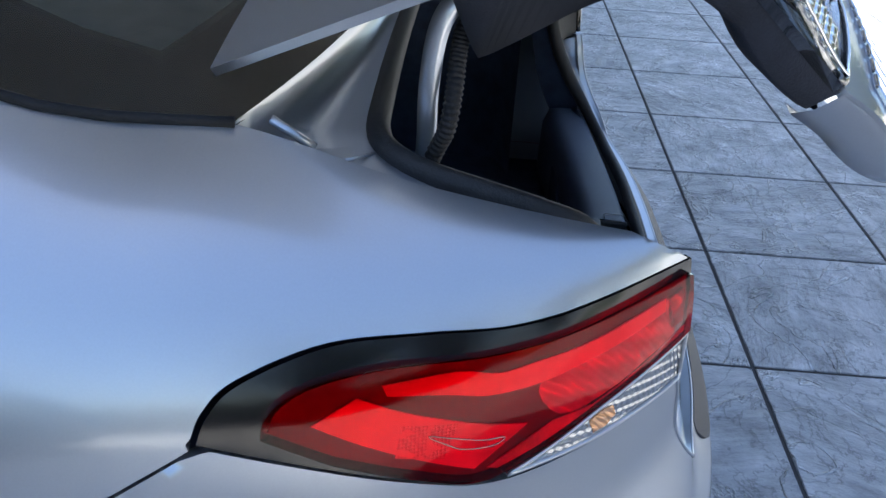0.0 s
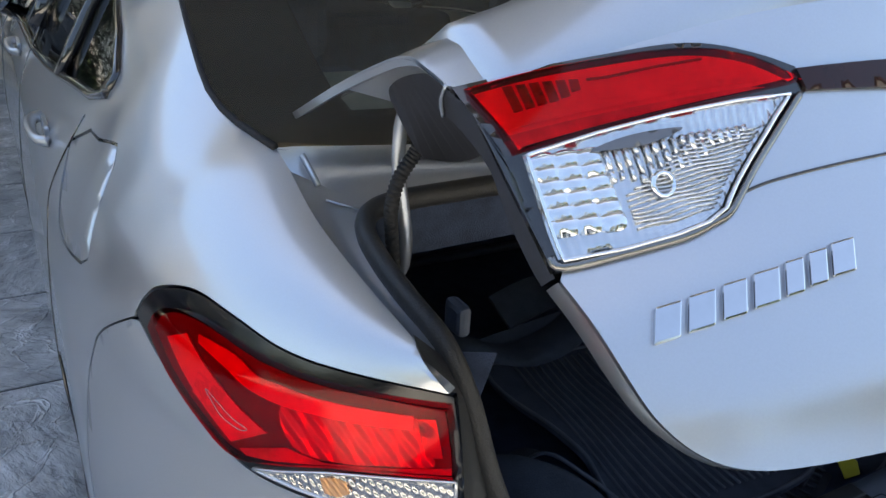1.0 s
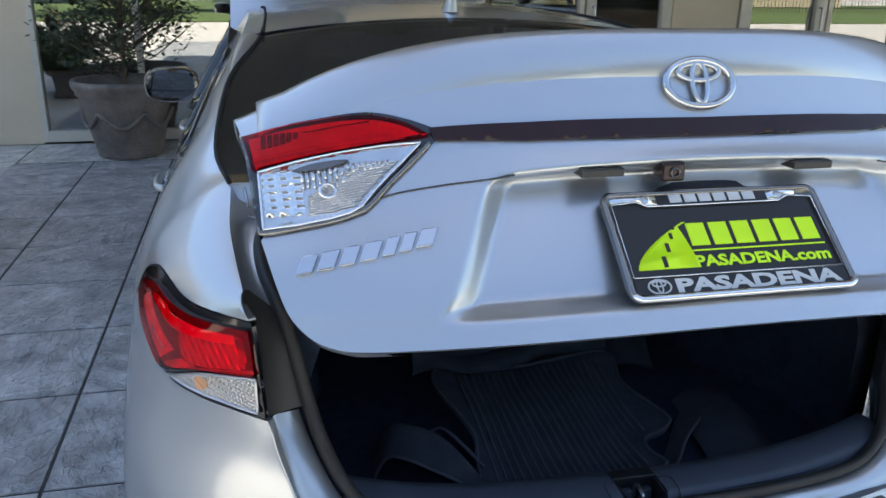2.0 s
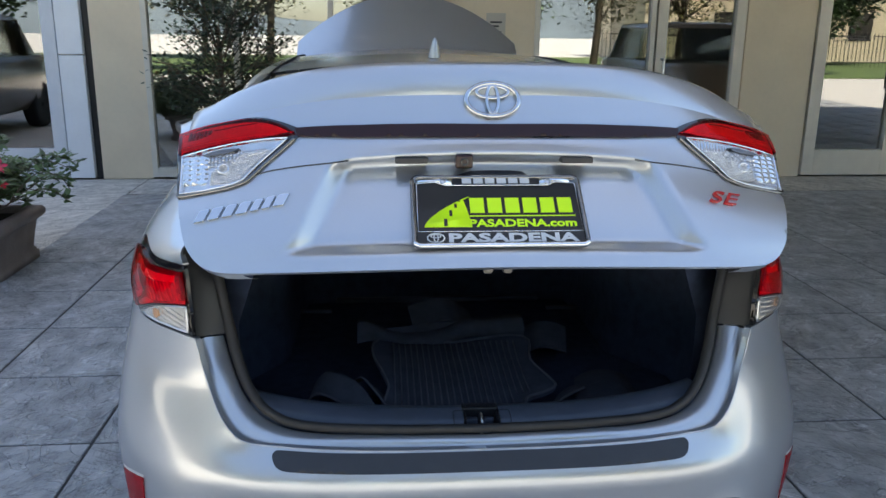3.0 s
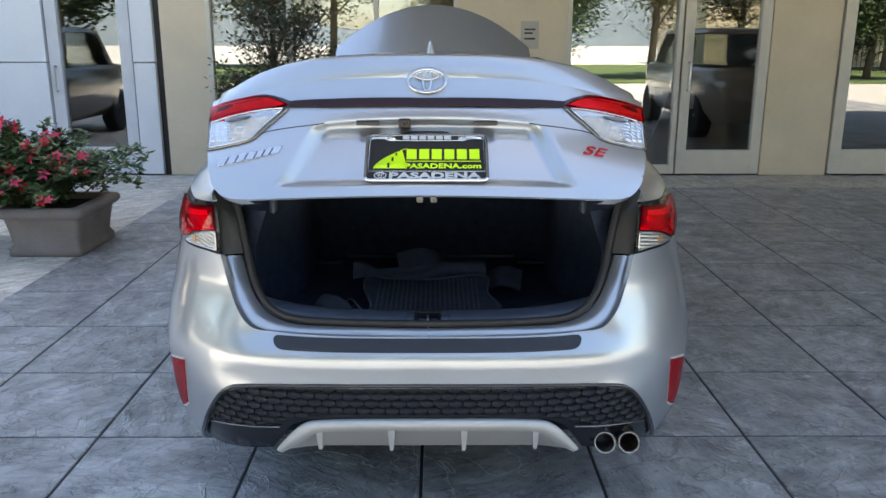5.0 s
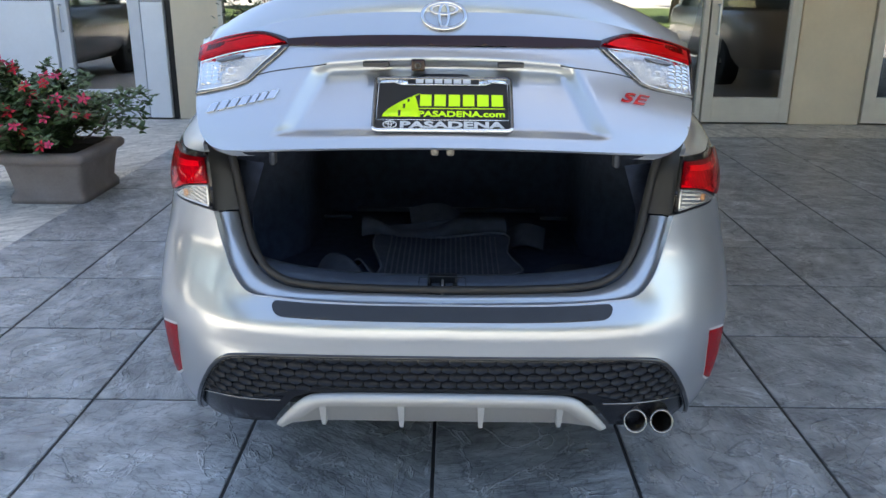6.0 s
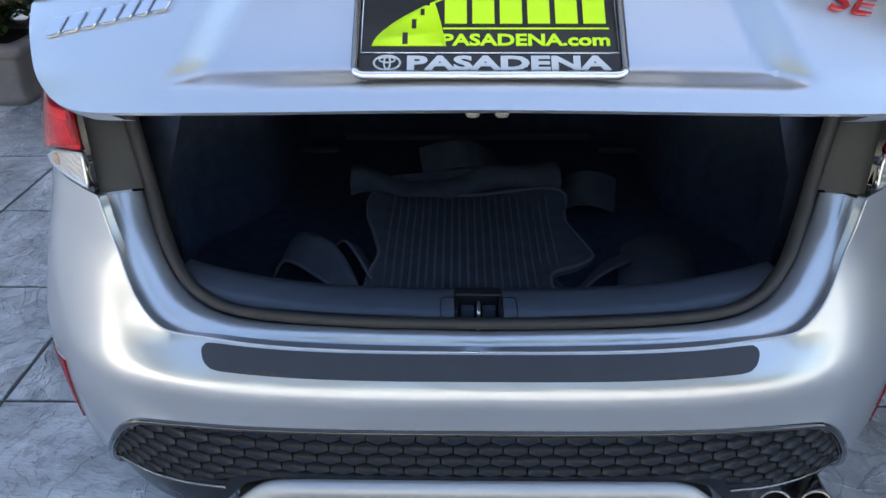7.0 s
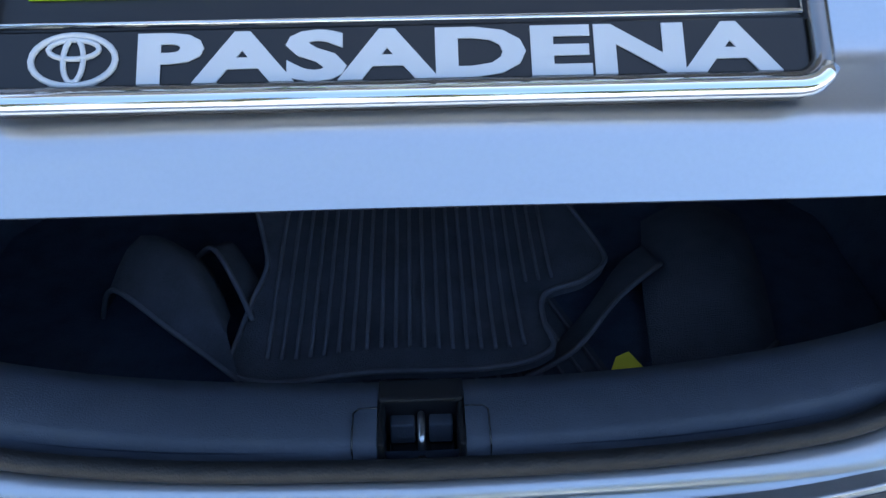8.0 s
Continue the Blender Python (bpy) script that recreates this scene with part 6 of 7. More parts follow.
tagged(part("roof_wing", boxes((-16.0, -3.062, FACE, 15.0, HIGH, HIGH + 0.5), bevel=0.02), STUCCO), "flat roof of the low wing", "roof", kind="structure")
tagged(part("wall_tower_west", boxes((-3.06, -2.86, FACE + 0.23, 14.79, HIGH, 24.2)), STUCCO), "unseen side wall of the added sun-blocking tower", "wall", kind="structure")
tagged(part("wall_side_west", boxes((-16.0, -15.8, FACE + 0.23, 15.0, 0.0, HIGH)), STUCCO), "beige side wall", "wall", kind="structure")
tagged(part("wall_side_east", boxes((21.8, 22.0, FACE + 0.23, 15.0, 0.0, 24.2)), STUCCO), "beige side wall", "wall", kind="structure")
tagged(part("wall_back", boxes((-15.8, -3.062, 14.8, 15.0, 0.0, HIGH), (-3.06, 21.8, 14.8, 15.0, 0.0, 24.2)), STUCCO), "beige rear wall", "wall", kind="structure")
for x in (7.6, 12.9):
    tagged(part("canopy_post", boxes((x - 0.2, x + 0.2, 0.10, 0.50, 0.0, CAN[4]), bevel=0.01), STUCCO), "square beige canopy post", "post", "canopy posts", kind="structure")

# ---- planters ----
def planter_box(x0, x1, y0, y1):
    t = thing("planter", (0, 0, 0), "brown cast-stone planter box with a rolled rim", "planter")
    cx, cy = (x0 + x1) / 2, (y0 + y1) / 2
    prof = [(0.0, 0.0), (0.012, 0.0), (0.012, 0.045), (0.0, 0.052), (0.0, 0.062), (-0.012, 0.075), (0.0, 0.16), (0.018, 0.245), (0.022, 0.258), (0.050, 0.268), (0.066, 0.285), (0.068, 0.310), (0.056, 0.328), (0.030, 0.334), (-0.03, 0.330), (-0.05, 0.29)]
    rows = []
    for d, z in prof:
        row = []
        for k in range(32):
            a = 2 * math.pi * (k + 0.5) / 32
            c, s = math.cos(a), math.sin(a)
            p = 0.07
            row.append((cx + ((x1 - x0) / 2 + d) * math.copysign(abs(c) ** (2 * p), c) , cy + ((y1 - y0) / 2 + d) * math.copysign(abs(s) ** (2 * p), s), z * 1.06))
        rows.append(row)
    part("planter_body", loft(rows, True), PLANTER, t)
    part("soil", boxes((x0 + 0.03, x1 - 0.03, y0 + 0.03, y1 - 0.03, 0.20, 0.31), bevel=0.01), SOIL, t, "dark soil")
    return t


planter_box(-3.05, -2.54, 3.66, 4.30)


def flower_bush(x0, x1, y0, y1, base, seed):
    """A low spreading shrub: stems, narrow leaves, and star flowers."""
    rng = random.Random(seed)
    t = thing("flowering_shrub", (0, 0, 0), "leafy shrub with pink and red star flowers in the planter", "shrub")
    cx, cy = (x0 + x1) / 2, (y0 + y1) / 2
    stems, spots, tips = [], [], []
    for i in range(190):
        a = rng.uniform(0, 6.283)
        q = math.sqrt(rng.random())
        bx, by = cx + 0.16 * math.cos(a) * q, cy + 0.22 * math.sin(a) * q
        reach = rng.uniform(0.35, 1.0)
        tx, ty = cx + (x1 - x0) / 2 * math.cos(a) * q * reach * 1.15, cy + (y1 - y0) / 2 * math.sin(a) * q * reach * 1.15
        h = base + rng.uniform(0.16, 0.66) * (1 - 0.45 * q * q)
        mid = ((bx + tx) / 2 + rng.uniform(-0.03, 0.03), (by + ty) / 2 + rng.uniform(-0.03, 0.03), (base + h) / 2 + 0.10)
        run = spline([(bx, by, base - 0.03), mid, (tx, ty, h)], steps=5)
        stems.append(tube(run, 0.003, 4))
        for k in range(2, len(run)):
            for j in range(8):
                spots.append([run[k][c] + rng.uniform(-0.03, 0.03) for c in range(3)])
        tips.append(run[-1])
    for i in range(5):
        run = spline([(x1 - 0.25, cy + rng.uniform(-0.2, 0.1), base + 0.1), (x1 - 0.02, cy + rng.uniform(-0.2, 0.1), base + 0.22 + 0.05 * i), (x1 + 0.14, cy - 0.1 + 0.05 * i, base + 0.15 + 0.05 * i)], steps=6)
        stems.append(tube(run, 0.003, 4))
        spots += [[p[c] + rng.uniform(-0.02, 0.02) for c in range(3)] for p in run[4:] for j in range(3)]
    part("stem", joined(*stems), BARK, t)
    tagged(part("foliage", leaves(spots, 0.064, 0.0185, rng), LEAF_BUSH, t), kind="stuff")
    k = 0
    for p in sorted(tips, key=lambda q: q[1] - q[2] * 0.6)[:58]:
        c = Vector(p) + Vector((rng.uniform(-0.02, 0.02), -0.02, 0.01))
        f = Vector((rng.uniform(-0.4, 0.6), -1, rng.uniform(0.1, 0.8))).normalized()
        s = f.orthogonal().normalized()
        u = f.cross(s)
        verts, faces = [], []
        r = rng.uniform(0.030, 0.048)
        for j in range(5):
            a = 2 * math.pi * j / 5 + rng.uniform(-0.1, 0.1)
            d = s * math.cos(a) + u * math.sin(a)
            e = f.cross(d)
            o = len(verts)
            verts += [tuple(c), tuple(c + d * r * 0.6 + e * r * 0.30 + f * r * 0.2), tuple(c + d * r * 1.15 + f * r * 0.12), tuple(c + d * r * 0.6 - e * r * 0.30 + f * r * 0.2)]
            faces += [(o, o + 1, o + 2), (o, o + 2, o + 3)]
        part("flower", (verts, faces), PINK if rng.random() < 0.6 else RED_PETAL, t)
        k += 1
    return t


flower_bush(-3.75, -2.30, 3.25, 4.75, 0.33, 5)


def urn(x, y, r0, r1, h):
    t = thing("urn", (0, 0, 0), "large weathered stone pot with relief garlands", "flower pot")
    prof = [(0.0, 0.0), (r0, 0.0), (r0 + 0.012, 0.012), (r0 + 0.010, 0.03), (r0 + 0.02, 0.05), (r0 * 0.55 + r1 * 0.45, h * 0.5), (r1 - 0.06, h * 0.78), (r1 - 0.05, h * 0.80), (r1 - 0.03, h * 0.82), (r1 - 0.035, h * 0.86), (r1 - 0.01, h * 0.90), (r1, h * 0.95), (r1 - 0.008, h), (r1 - 0.05, h), (r1 - 0.07, h - 0.06), (0.0, h - 0.08)]
    rows = [[(x + r * math.cos(2 * math.pi * k / 40), y + r * math.sin(2 * math.pi * k / 40), z) for k in range(40)] for r, z in prof]
    part("pot_body", loft(rows, True), POT, t)
    mid = (r0 + r1) / 2
    for j in range(6):
        a0 = 2 * math.pi * j / 6
        swag = []
        for k in range(13):
            a = a0 + (k / 12) * 2 * math.pi / 6
            z = h * (0.62 - 0.20 * math.sin(math.pi * k / 12))
            r = r0 + (r1 - r0) * z / h * 0.92 + 0.012
            swag.append((x + r * math.cos(a), y + r * math.sin(a), z))
        part("garland", tube(swag, 0.020, 6, ribs=[1.0, 1.25, 0.85]), POT, t)
    return t


def small_tree(x, y, base, h, r, seed, mat, n=2600):
    rng = random.Random(seed)
    t = thing("potted_tree", (0, 0, 0), "small bushy evergreen tree growing in a stone pot", "tree")
    limbs, spots = [], []
    limbs.append(tube(spline([(x, y, base - 0.08), (x + 0.02, y, base + h * 0.3), (x, y + 0.02, base + h * 0.7)], steps=5), 0.022, 7))
    for i in range(60):
        a, z = rng.uniform(0, 6.283), rng.uniform(0.05, 0.9)
        w = r * (0.55 + 0.45 * math.sin(math.pi * min(1, z + 0.15))) * rng.uniform(0.55, 1.2)
        tip = (x + w * math.cos(a), y + w * math.sin(a), base + h * z + rng.uniform(0, 0.25))
        run = spline([(x, y, base + h * z * 0.6), (x + 0.5 * w * math.cos(a), y + 0.5 * w * math.sin(a), base + h * z * 0.85 + 0.05), tip], steps=4)
        limbs.append(tube(run, 0.006, 4))
        for k in range(n // 60):
            p = run[rng.randrange(3, len(run))]
            spots.append([p[c] + rng.gauss(0, 0.055) for c in range(3)])
    part("trunk", joined(*limbs), BARK, t)
    tagged(part("crown", leaves(spots, 0.055, 0.016, rng), mat, t), kind="stuff")
    return t


urn(-1.68, 6.74, 0.26, 0.44, 0.66)
small_tree(-1.68, 6.74, 0.62, 1.35, 0.58, 3, LEAF_DARK)

# ---- across the drive, behind the camera: what the glass and the paint mirror ----
LAWN = material("lawn", (0.075, 0.115, 0.035), 0.9, vary=0.35, size=1.5, bump=0.6, bump_size=30)
tagged(part("lawn", boxes((-60, 60, -34.0, -13.0, -0.10, 0.03), bevel=0.02), LAWN), "green lawn across the drive", "lawn", kind="structure")
house = thing("far_house", (0, 0, 0), "tan low house across the road", "building")
part("house_wall", boxes((15, 35, -40, -30, 0, 4.9)), STUCCO, house)
part("house_roof", boxes((14.5, 35.5, -40.5, -29.5, 4.9, 5.2), bevel=0.05), SOFFIT, house)
for x in (19, 23, 27, 31):
    for z in (1.2,):
        part("house_window", boxes((x, x + 1.4, -30.02, -29.98, z, z + 1.5), bevel=0.01), GLOSS_BLACK, house)


# backdrop ridge added to hide the bright horizon; its colour includes distance haze
HILL = material("far_hills", (0.12, 0.15, 0.17), 0.95, vary=0.3, size=0.05)
ridge_rng = random.Random(4)
ridge = [(a, 15 + 7 * math.sin(a * 5.1) + 4 * math.sin(a * 13 + 1) + ridge_rng.uniform(-1, 1)) for a in [math.pi * (1.0 + k / 90) for k in range(91)]]
hill_rows = [[(rad * math.cos(a), -10 + rad * math.sin(a), h * f - 0.2) for a, h in ridge] for rad, f in ((170, 0.0), (185, 0.55), (205, 0.85), (225, 1.0))]
tagged(part("hills", loft(hill_rows), HILL), "added ridge of hills hiding the low sky, haze put into its colour", "hills", kind="structure")
fence = thing("iron_fence", (0, 0, 0), "thin dark iron fence on the lawn", "fence")
IRON = material("fence_iron", (0.02, 0.02, 0.022), 0.5, vary=0.2, size=10)
part("rail", boxes((10.0, 34.0, -22.02, -21.98, 0.25, 0.29), bevel=0.004), IRON, fence)
part("rail", boxes((10.0, 34.0, -22.02, -21.98, 1.45, 1.49), bevel=0.004), IRON, fence)
bar_mesh = None
for k in range(120):
    if bar_mesh is None:
        bar = part("bar", boxes((-0.012, 0.012, -0.012, 0.012, 0.0, 1.60)), IRON, fence)
        bar_mesh = bar.data
    else:
        bar = new("bar", bar_mesh)
        bar.parent = fence
    bar.location = (10.0 + 0.2 * k, -22.0, 0.03)


def tree(x, y, h, r, seed, mat, n=3500, leaf=0.30):
    rng = random.Random(seed)
    t = thing("street_tree", (0, 0, 0), "tall open-crowned street tree", "tree", "trees across the drive")
    limbs, spots = [], []
    limbs.append(tube(spline([(x, y, -0.02), (x + 0.15, y, h * 0.3), (x - 0.1, y + 0.1, h * 0.55), (x, y, h * 0.8)], steps=5), 0.16, 8, ribs=[1.0 - 0.04 * i for i in range(16)]))
    for i in range(26):
        a, z = rng.uniform(0, 6.283), rng.uniform(0.24, 0.85)
        w = r * rng.uniform(0.5, 1.0)
        tip = (x + w * math.cos(a), y + w * math.sin(a), h * z + rng.uniform(0.2, 0.25 * h))
        run = spline([(x, y, h * z * 0.75), (x + 0.45 * w * math.cos(a), y + 0.45 * w * math.sin(a), h * z + 0.3), tip], steps=5)
        limbs.append(tube(run, 0.05, 5, ribs=[1.0 - 0.07 * j for j in range(11)]))
        for k in range(n // 26):
            p = run[rng.randrange(3, len(run))]
            spots.append([p[0] + rng.gauss(0, 0.42), p[1] + rng.gauss(0, 0.42), p[2] + rng.gauss(-0.25, 0.5)])
    part("trunk", joined(*limbs), BARK, t)
    tagged(part("crown", leaves(spots, leaf, leaf * 0.32, rng), mat, t), kind="stuff")


for i, (x, y, h, r, mt) in enumerate(((-9.5, -15.0, 9.0, 2.6, LEAF_DRY), (-4.2, -17.0, 10.5, 2.8, LEAF_DRY), (0.5, -19.0, 9.5, 2.6, LEAF_DRY), (4.6, -15.0, 6.5, 2.2, LEAF), (8.4, -16.0, 9.5, 2.6, LEAF_DRY), (12.5, -18.0, 10.0, 3.0, LEAF_DRY), (17.0, -16.0, 7.5, 2.6, LEAF), (-13.0, -9.0, 7.0, 3.0, LEAF_DARK), (-13.5, -4.0, 6.5, 3.0, LEAF), (-19.0, -26.0, 11.0, 4.0, LEAF), (-9.0, -29.0, 10.0, 4.0, LEAF_DRY), (2.0, -31.0, 10.0, 4.0, LEAF), (23.0, -26.0, 10.0, 4.0, LEAF))):
    tree(x, y, h, r, 20 + i, mt, 11000, 0.36 if y < -21 else 0.19)
hedge_rng = random.Random(9)
west_hedge = thing("hedge", (0, 0, 0), "dense green hedge along the side of the drive", "hedge")
tagged(part("hedge_leaves", leaves([(-15.0 + hedge_rng.uniform(-0.5, 0.5), hedge_rng.uniform(-16, 7), hedge_rng.uniform(0.0, 1.9)) for _ in range(7000)], 0.24, 0.09, hedge_rng), LEAF, west_hedge), kind="stuff")
tagged(part("side_wall", boxes((-16.0, -15.6, -17.0, FACE - 0.05, -0.02, 1.7), bevel=0.02), WALL_PALE), "pale wall behind the hedge beside the drive", "wall", kind="structure")


def suv(x, y, paint, label):
    """A tall parked car: body, cabin glass, wheels."""
    t = thing("parked_car", (0, 0, 0), label, "car", "parked cars")
    def ring(z, w, l, n=28, p=5.0, dy=0.0):
        out = []
        for k in range(n):
            a = 2 * math.pi * k / n
            ca, sa = math.cos(a), math.sin(a)
            out.append((x + w * math.copysign(abs(ca) ** (2 / p), ca), y + dy + l * math.copysign(abs(sa) ** (2 / p), sa), z))
        return out
    body = loft([ring(*r) for r in ((0.30, 0.80, 2.15), (0.45, 0.92, 2.30), (0.80, 0.95, 2.34), (1.02, 0.93, 2.30), (1.10, 0.86, 2.20))], True)
    body[1].append(tuple(4 * 28 + k for k in range(28)))
    part("body", body, paint, t)
    part("cabin_glass", loft([ring(1.10, 0.83, 1.75, dy=-0.25), ring(1.62, 0.70, 1.42, dy=-0.30)], True), SCREEN_GLASS, t, "tinted glass")
    roof = loft([ring(1.62, 0.71, 1.44, dy=-0.30), ring(1.68, 0.66, 1.36, dy=-0.30), ring(1.71, 0.45, 1.1, dy=-0.30)], True)
    roof[1].append(tuple(2 * 28 + k for k in range(28)))
    part("roof", roof, paint, t)
    for sx in (1, -1):
        for dy in (-1.42, 1.42):
            rr = [[(x + sx * (0.84 + d), y + dy + r * math.cos(2 * math.pi * k / 24), 0.35 + r * math.sin(2 * math.pi * k / 24)) for k in range(24)] for r, d in ((0.05, 0.06), (0.22, 0.07), (0.34, 0.08), (0.35, 0.0), (0.34, -0.12))]
            part("wheel", loft(rr, True), TYRE, t)


DARK_CAR = material("dark_car_paint", (0.018, 0.019, 0.022), 0.3, 0.3, 1.0, 0.05)
suv(-6.3, 4.0, DARK_CAR, "dark tall car parked on the forecourt")
TAUPE_CAR = material("taupe_car_paint", (0.50, 0.43, 0.35), 0.35, 0.2, 1.0, 0.05)
suv(5.0, 2.3, TAUPE_CAR, "taupe tall car parked beside the canopy")

# ---- things in the trunk ----
MAT_FELT = material("mat_felt", (0.058, 0.066, 0.088), 0.95, vary=0.25, size=25, bump=0.4, bump_size=500)
MAT_RIB = material("mat_rib", (0.096, 0.106, 0.136), 0.7, vary=0.2, size=25, bump=0.2, bump_size=400)


def draped(x, y):
    """The rise of the loosely thrown mat over the trunk floor."""
    return 0.646 + 0.012 * math.sin(7 * x + 3 * y) + 0.006 * math.sin(23 * x - 9 * y) + 0.012 * math.sin(11 * y - 5 * x) + 0.03 * soft(0.70, 0.85, y) + 0.02 * soft(0.1, 0.25, abs(x + 0.02))


mat_thing = thing("floor_mat", (0, 0, 0), "dark ribbed car floor mat thrown loose in the trunk", "floor mat")
rim = [(-0.218, 0.395), (-0.195, 0.374), (-0.05, 0.368), (0.10, 0.372), (0.138, 0.378), (0.152, 0.395), (0.148, 0.44), (0.151, 0.482), (0.166, 0.500), (0.205, 0.508), (0.240, 0.545), (0.236, 0.60), (0.205, 0.71), (0.20, 0.81), (0.0, 0.80), (-0.21, 0.81), (-0.228, 0.70), (-0.205, 0.60), (-0.192, 0.545), (-0.203, 0.49), (-0.212, 0.44)]
part("mat_sheet", sheet(lambda x, y: (x, y, draped(x, y)), spline(rim, True, 4), step=(0.03, 0.03), skirt=0.010), MAT_FELT, mat_thing, "dark felt mat")
for i in range(22):
    x = -0.178 + 0.0166 * i
    first = 0.405 if x < 0.130 else 0.525
    part("rib", tube([(x - 0.06 * x * (y - 0.4), y, draped(x, y) + 0.003) for y in [first + (0.785 - first) * k / 14 for k in range(15)]], 0.0026, 5), MAT_RIB, mat_thing)
curl = []
for dy, dz in ((0.012, -0.004), (-0.012, 0.030), (0.010, 0.058), (0.050, 0.060), (0.075, 0.040)):
    curl.append([(x, 0.805 + dy + 0.02 * math.sin(6 * x) + 0.014 * math.sin(24 * x + 40 * dz), draped(0.9 * x, 0.80) + dz * (0.35 + 0.55 * soft(-0.02, 0.14, x) + 0.30 * soft(-0.10, -0.24, x) + 0.22 * math.sin(19 * x + 1.0)) + 0.004 * math.sin(43 * x)) for x in [-0.275 + 0.48 * k / 40 for k in range(41)]])
part("mat_flap", loft(curl), MAT_FELT, mat_thing, "far end of the mat curled up")
part("mat_edge", tube([(x, y, draped(x, y) + 0.002) for x, y in spline(rim, True, 4)], 0.0035, 5, True), MAT_RIB, mat_thing, "bound edge")


def folded_mat(name, m, w, l, lift, label, ribbed=False):
    """A soft mat lying bent over what is below."""
    t = thing(name, (0, 0, 0), label, "floor mat")
    def f(u, v):
        p = m @ Vector((u, v, lift * math.sin(math.pi * (u + w) / (2 * w)) + 0.015 * math.sin(9 * v)))
        return tuple(p)
    part("mat_sheet", sheet(f, [(-w, -l), (w, -l), (w, l), (-w, l)], step=(0.03, 0.03), skirt=0.008), MAT_FELT, t)
    if ribbed:
        for k in range(13):
            u = -w + 2 * w * (k + 0.5) / 13
            part("rib", tube([tuple(Vector(f(u, -l + 0.012 + (2 * l - 0.024) * q / 8)) + Vector((0, 0, 0.003))) for q in range(9)], 0.0026, 5), MAT_RIB, t)
    return t


def crumpled_mat(rows, label):
    """A soft mat bent over through a few guide lines."""
    t = thing("crumpled_mat", (0, 0, 0), label, "floor mat")
    lines = [spline(r, steps=5) for r in rows]
    across_rows = [spline([l[k] for l in lines], steps=4) for k in range(len(lines[0]))]
    part("mat_sheet", loft(across_rows), MAT_FELT, t)
    part("mat_edge", tube([tuple(p) for p in lines[0]], 0.0035, 5), MAT_RIB, t, "bound edge")
    return t


crumpled_mat([[(-0.405, 0.515, 0.612), (-0.372, 0.498, 0.672), (-0.285, 0.425, 0.668), (-0.205, 0.372, 0.640)], [(-0.392, 0.590, 0.612), (-0.354, 0.576, 0.696), (-0.275, 0.500, 0.704), (-0.222, 0.420, 0.668)], [(-0.345, 0.650, 0.606), (-0.305, 0.610, 0.640), (-0.262, 0.545, 0.650), (-0.232, 0.480, 0.640)]], "dark mat crumpled up beside the ribbed mat")
crumpled_mat([[(-0.300, 0.590, 0.640), (-0.262, 0.560, 0.685), (-0.226, 0.505, 0.672), (-0.200, 0.455, 0.655)], [(-0.290, 0.650, 0.612), (-0.255, 0.620, 0.650), (-0.222, 0.570, 0.650), (-0.196, 0.520, 0.640)]], "dark mat corner bent up beside the ribbed mat")
folded_mat("folded_mat", pose(0.00, 0.89, 0.665, 48, 0, 8), 0.21, 0.035, 0.02, "dark mat standing crumpled behind the ribbed mat")
folded_mat("folded_mat", pose(-0.02, 0.96, 0.690, 25, 14, 20), 0.11, 0.04, 0.045, "dark cloth crumpled behind the mats")
folded_mat("folded_mat", pose(0.27, 0.86, 0.655, 20, -8, -14), 0.07, 0.05, 0.03, "dark mat corner standing behind the ribbed mat")
crumpled_mat([[(0.120, 0.376, 0.625), (0.180, 0.402, 0.642), (0.245, 0.480, 0.650), (0.318, 0.552, 0.645)], [(0.165, 0.440, 0.615), (0.215, 0.500, 0.622), (0.265, 0.570, 0.630), (0.312, 0.625, 0.620)]], "dark mat edge curling out from under the ribbed mat")
crumpled_mat([[(0.270, 0.352, 0.606), (0.340, 0.372, 0.612), (0.400, 0.405, 0.612), (0.440, 0.440, 0.606)], [(0.290, 0.520, 0.618), (0.350, 0.540, 0.640), (0.420, 0.560, 0.640), (0.465, 0.570, 0.612)], [(0.330, 0.700, 0.606), (0.380, 0.720, 0.618), (0.440, 0.720, 0.618), (0.480, 0.705, 0.606)]], "dark mat lying rumpled on the trunk floor")
folded_mat("folded_mat", pose(0.045, 0.420, 0.616, 0, 2, 24), 0.16, 0.10, 0.012, "dark ribbed mat lying under the other mats", True)
tagged(part("yellow_tag", sheet(lambda x, y: (0.236 + x + 0.3 * y, 0.378 + y, 0.628 + 0.35 * y + 1.2 * x * x), [(-0.022, -0.018), (0.014, -0.020), (0.024, 0.0), (0.0, 0.024), (-0.014, 0.018)], step=(0.008, 0.008), skirt=0.002), material("yellow_card", (0.62, 0.56, 0.03), 0.6, vary=0.1)), "small bent yellow tag on the trunk floor", "tag")

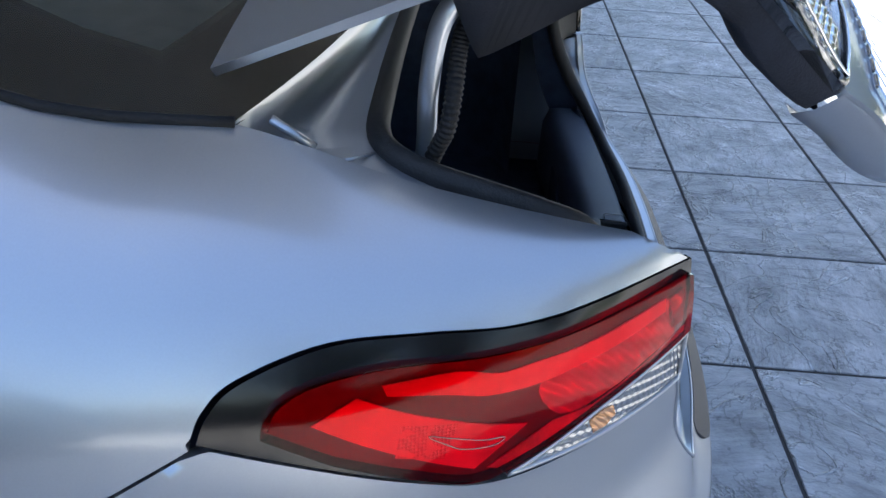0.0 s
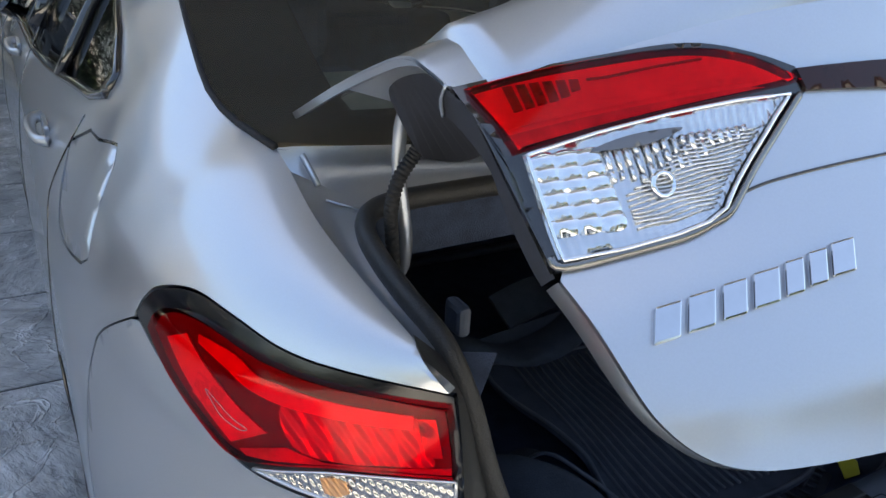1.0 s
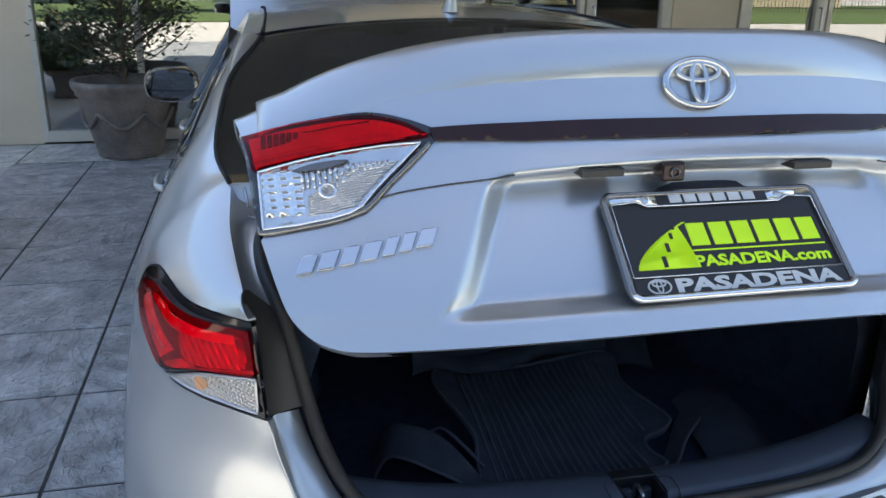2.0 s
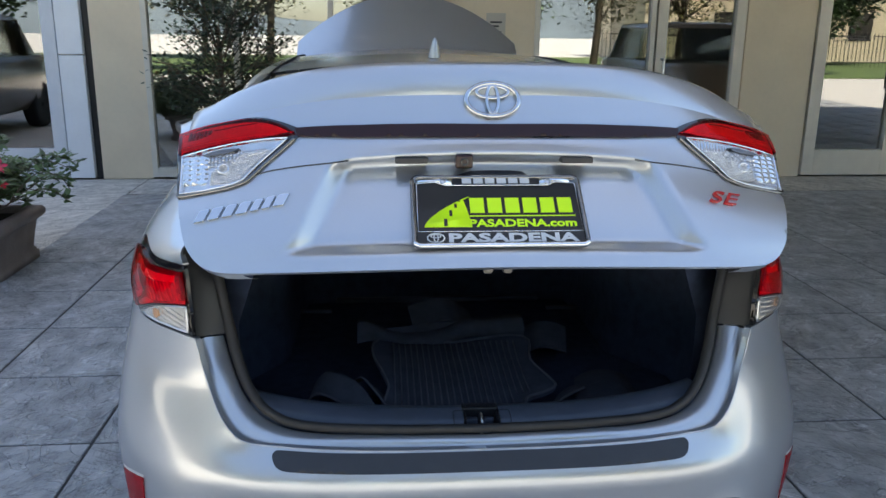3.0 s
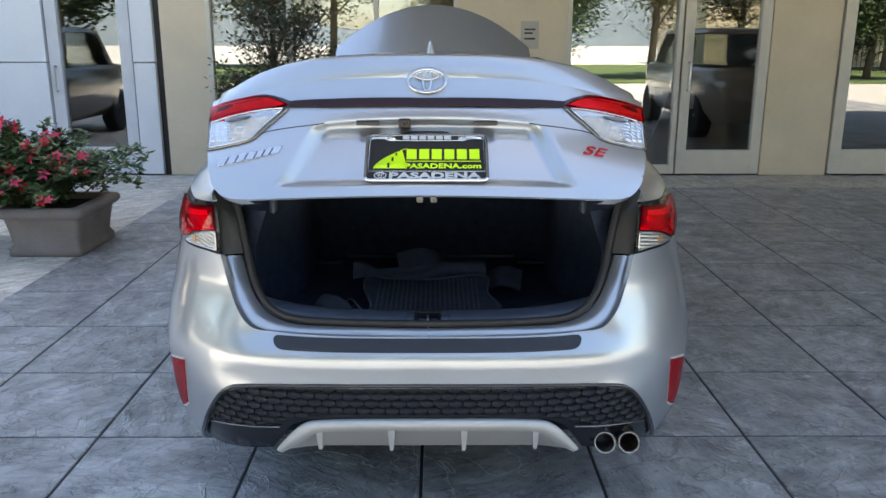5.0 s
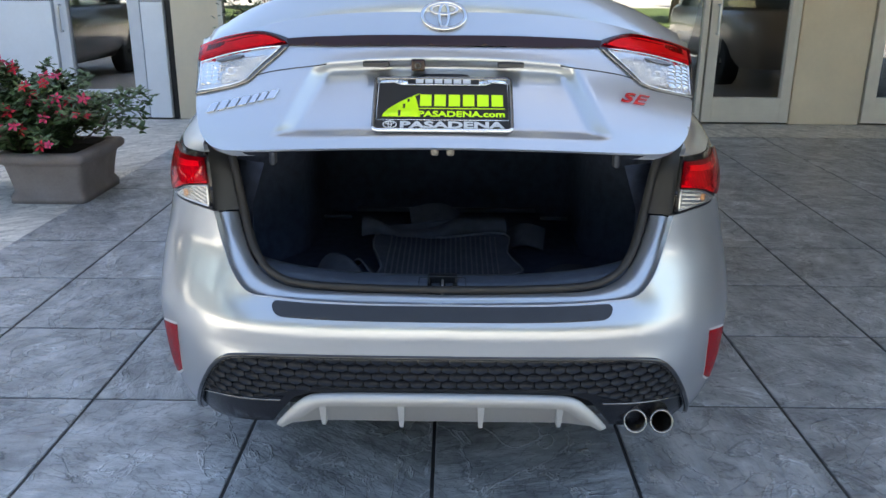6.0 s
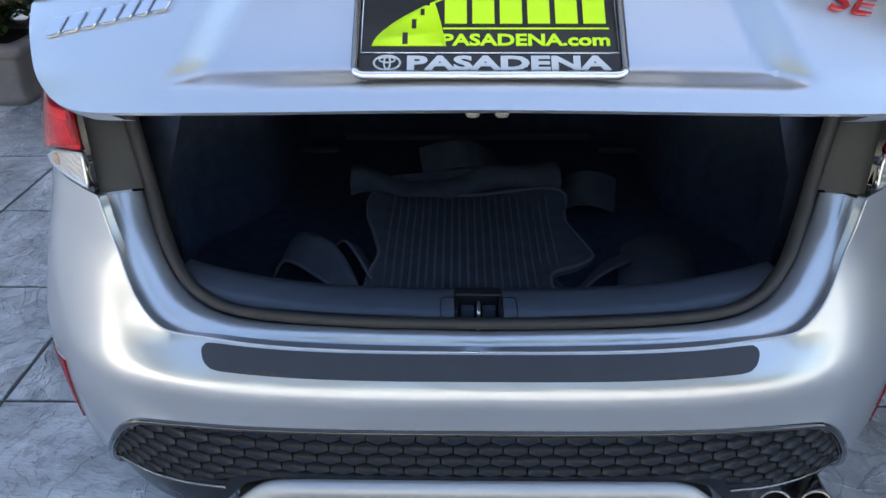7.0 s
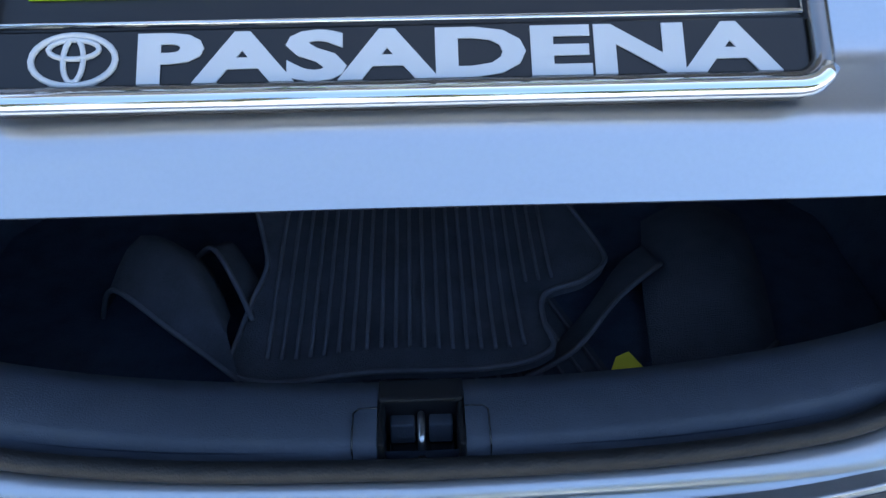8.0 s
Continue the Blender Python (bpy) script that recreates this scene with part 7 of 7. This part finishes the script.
# ---- paving pieces ----
def slab_mesh(w, l, d=0.0125, b=0.0022):
    v = [(-w, -l, -d), (w, -l, -d), (w, l, -d), (-w, l, -d), (-w, -l, -b), (w, -l, -b), (w, l, -b), (-w, l, -b), (-w + b, -l + b, 0), (w - b, -l + b, 0), (w - b, l - b, 0), (-w + b, l - b, 0)]
    f = [(0, 1, 5, 4), (1, 2, 6, 5), (2, 3, 7, 6), (3, 0, 4, 7), (4, 5, 9, 8), (5, 6, 10, 9), (6, 7, 11, 10), (7, 4, 8, 11), (8, 9, 10, 11)]
    me = bpy.data.meshes.new("slab")
    me.from_pydata(v, [], f)
    return me


one = slab_mesh(GRID / 2 - 0.006, GRID / 2 - 0.006)
one.materials.append(SLATE)
rest_v, rest_f = [], []
for i in range(-4, 17):
    for j in range(-9, 9):
        x, y = GX + (i + 0.5) * GRID, GY + (j + 0.5) * GRID
        if y + GRID / 2 > 6.49:
            continue
        if -2.7 < x < 5.6 and -3.4 < y:
            s = new("slab", one)
            s.parent, s.location = bed, (x, y, 0)
        else:
            o = len(rest_v)
            rest_v += [(x + v.co.x, y + v.co.y, v.co.z) for v in one.vertices]
            rest_f += [tuple(o + k for k in p.vertices) for p in one.polygons]
tagged(part("slabs", (rest_v, rest_f), SLATE, bed), kind="stuff")
last_row = slab_mesh(GRID / 2 - 0.006, (6.465 - (GY + 8 * GRID)) / 2 - 0.006)
last_row.materials.append(SLATE)
for i in range(-4, 13):
    s = new("slab", last_row)
    s.parent, s.location = bed, (GX + (i + 0.5) * GRID, (6.465 + GY + 8 * GRID) / 2, 0)
pale = slab_mesh(0.745, 0.745)
pale.materials.append(LIGHT_CONCRETE)
for i in range(-5, 0):
    for j in range(-3, 7):
        if j == 6:
            continue
        s = new("slab", pale)
        s.parent, s.location = light, (GX - 4 * GRID + 0.02 + (i + 0.5) * 1.5, 7.29 - 0.75 - (5 - j) * 1.5, 0)
walk_piece = slab_mesh(0.955, 0.40)
walk_piece.materials.append(LIGHT_CONCRETE)
for i in range(8):
    s = new("slab", walk_piece)
    s.parent, s.location = light, (GX - 4 * GRID + 0.02 + (i + 0.5) * 1.92, 6.888, 0)
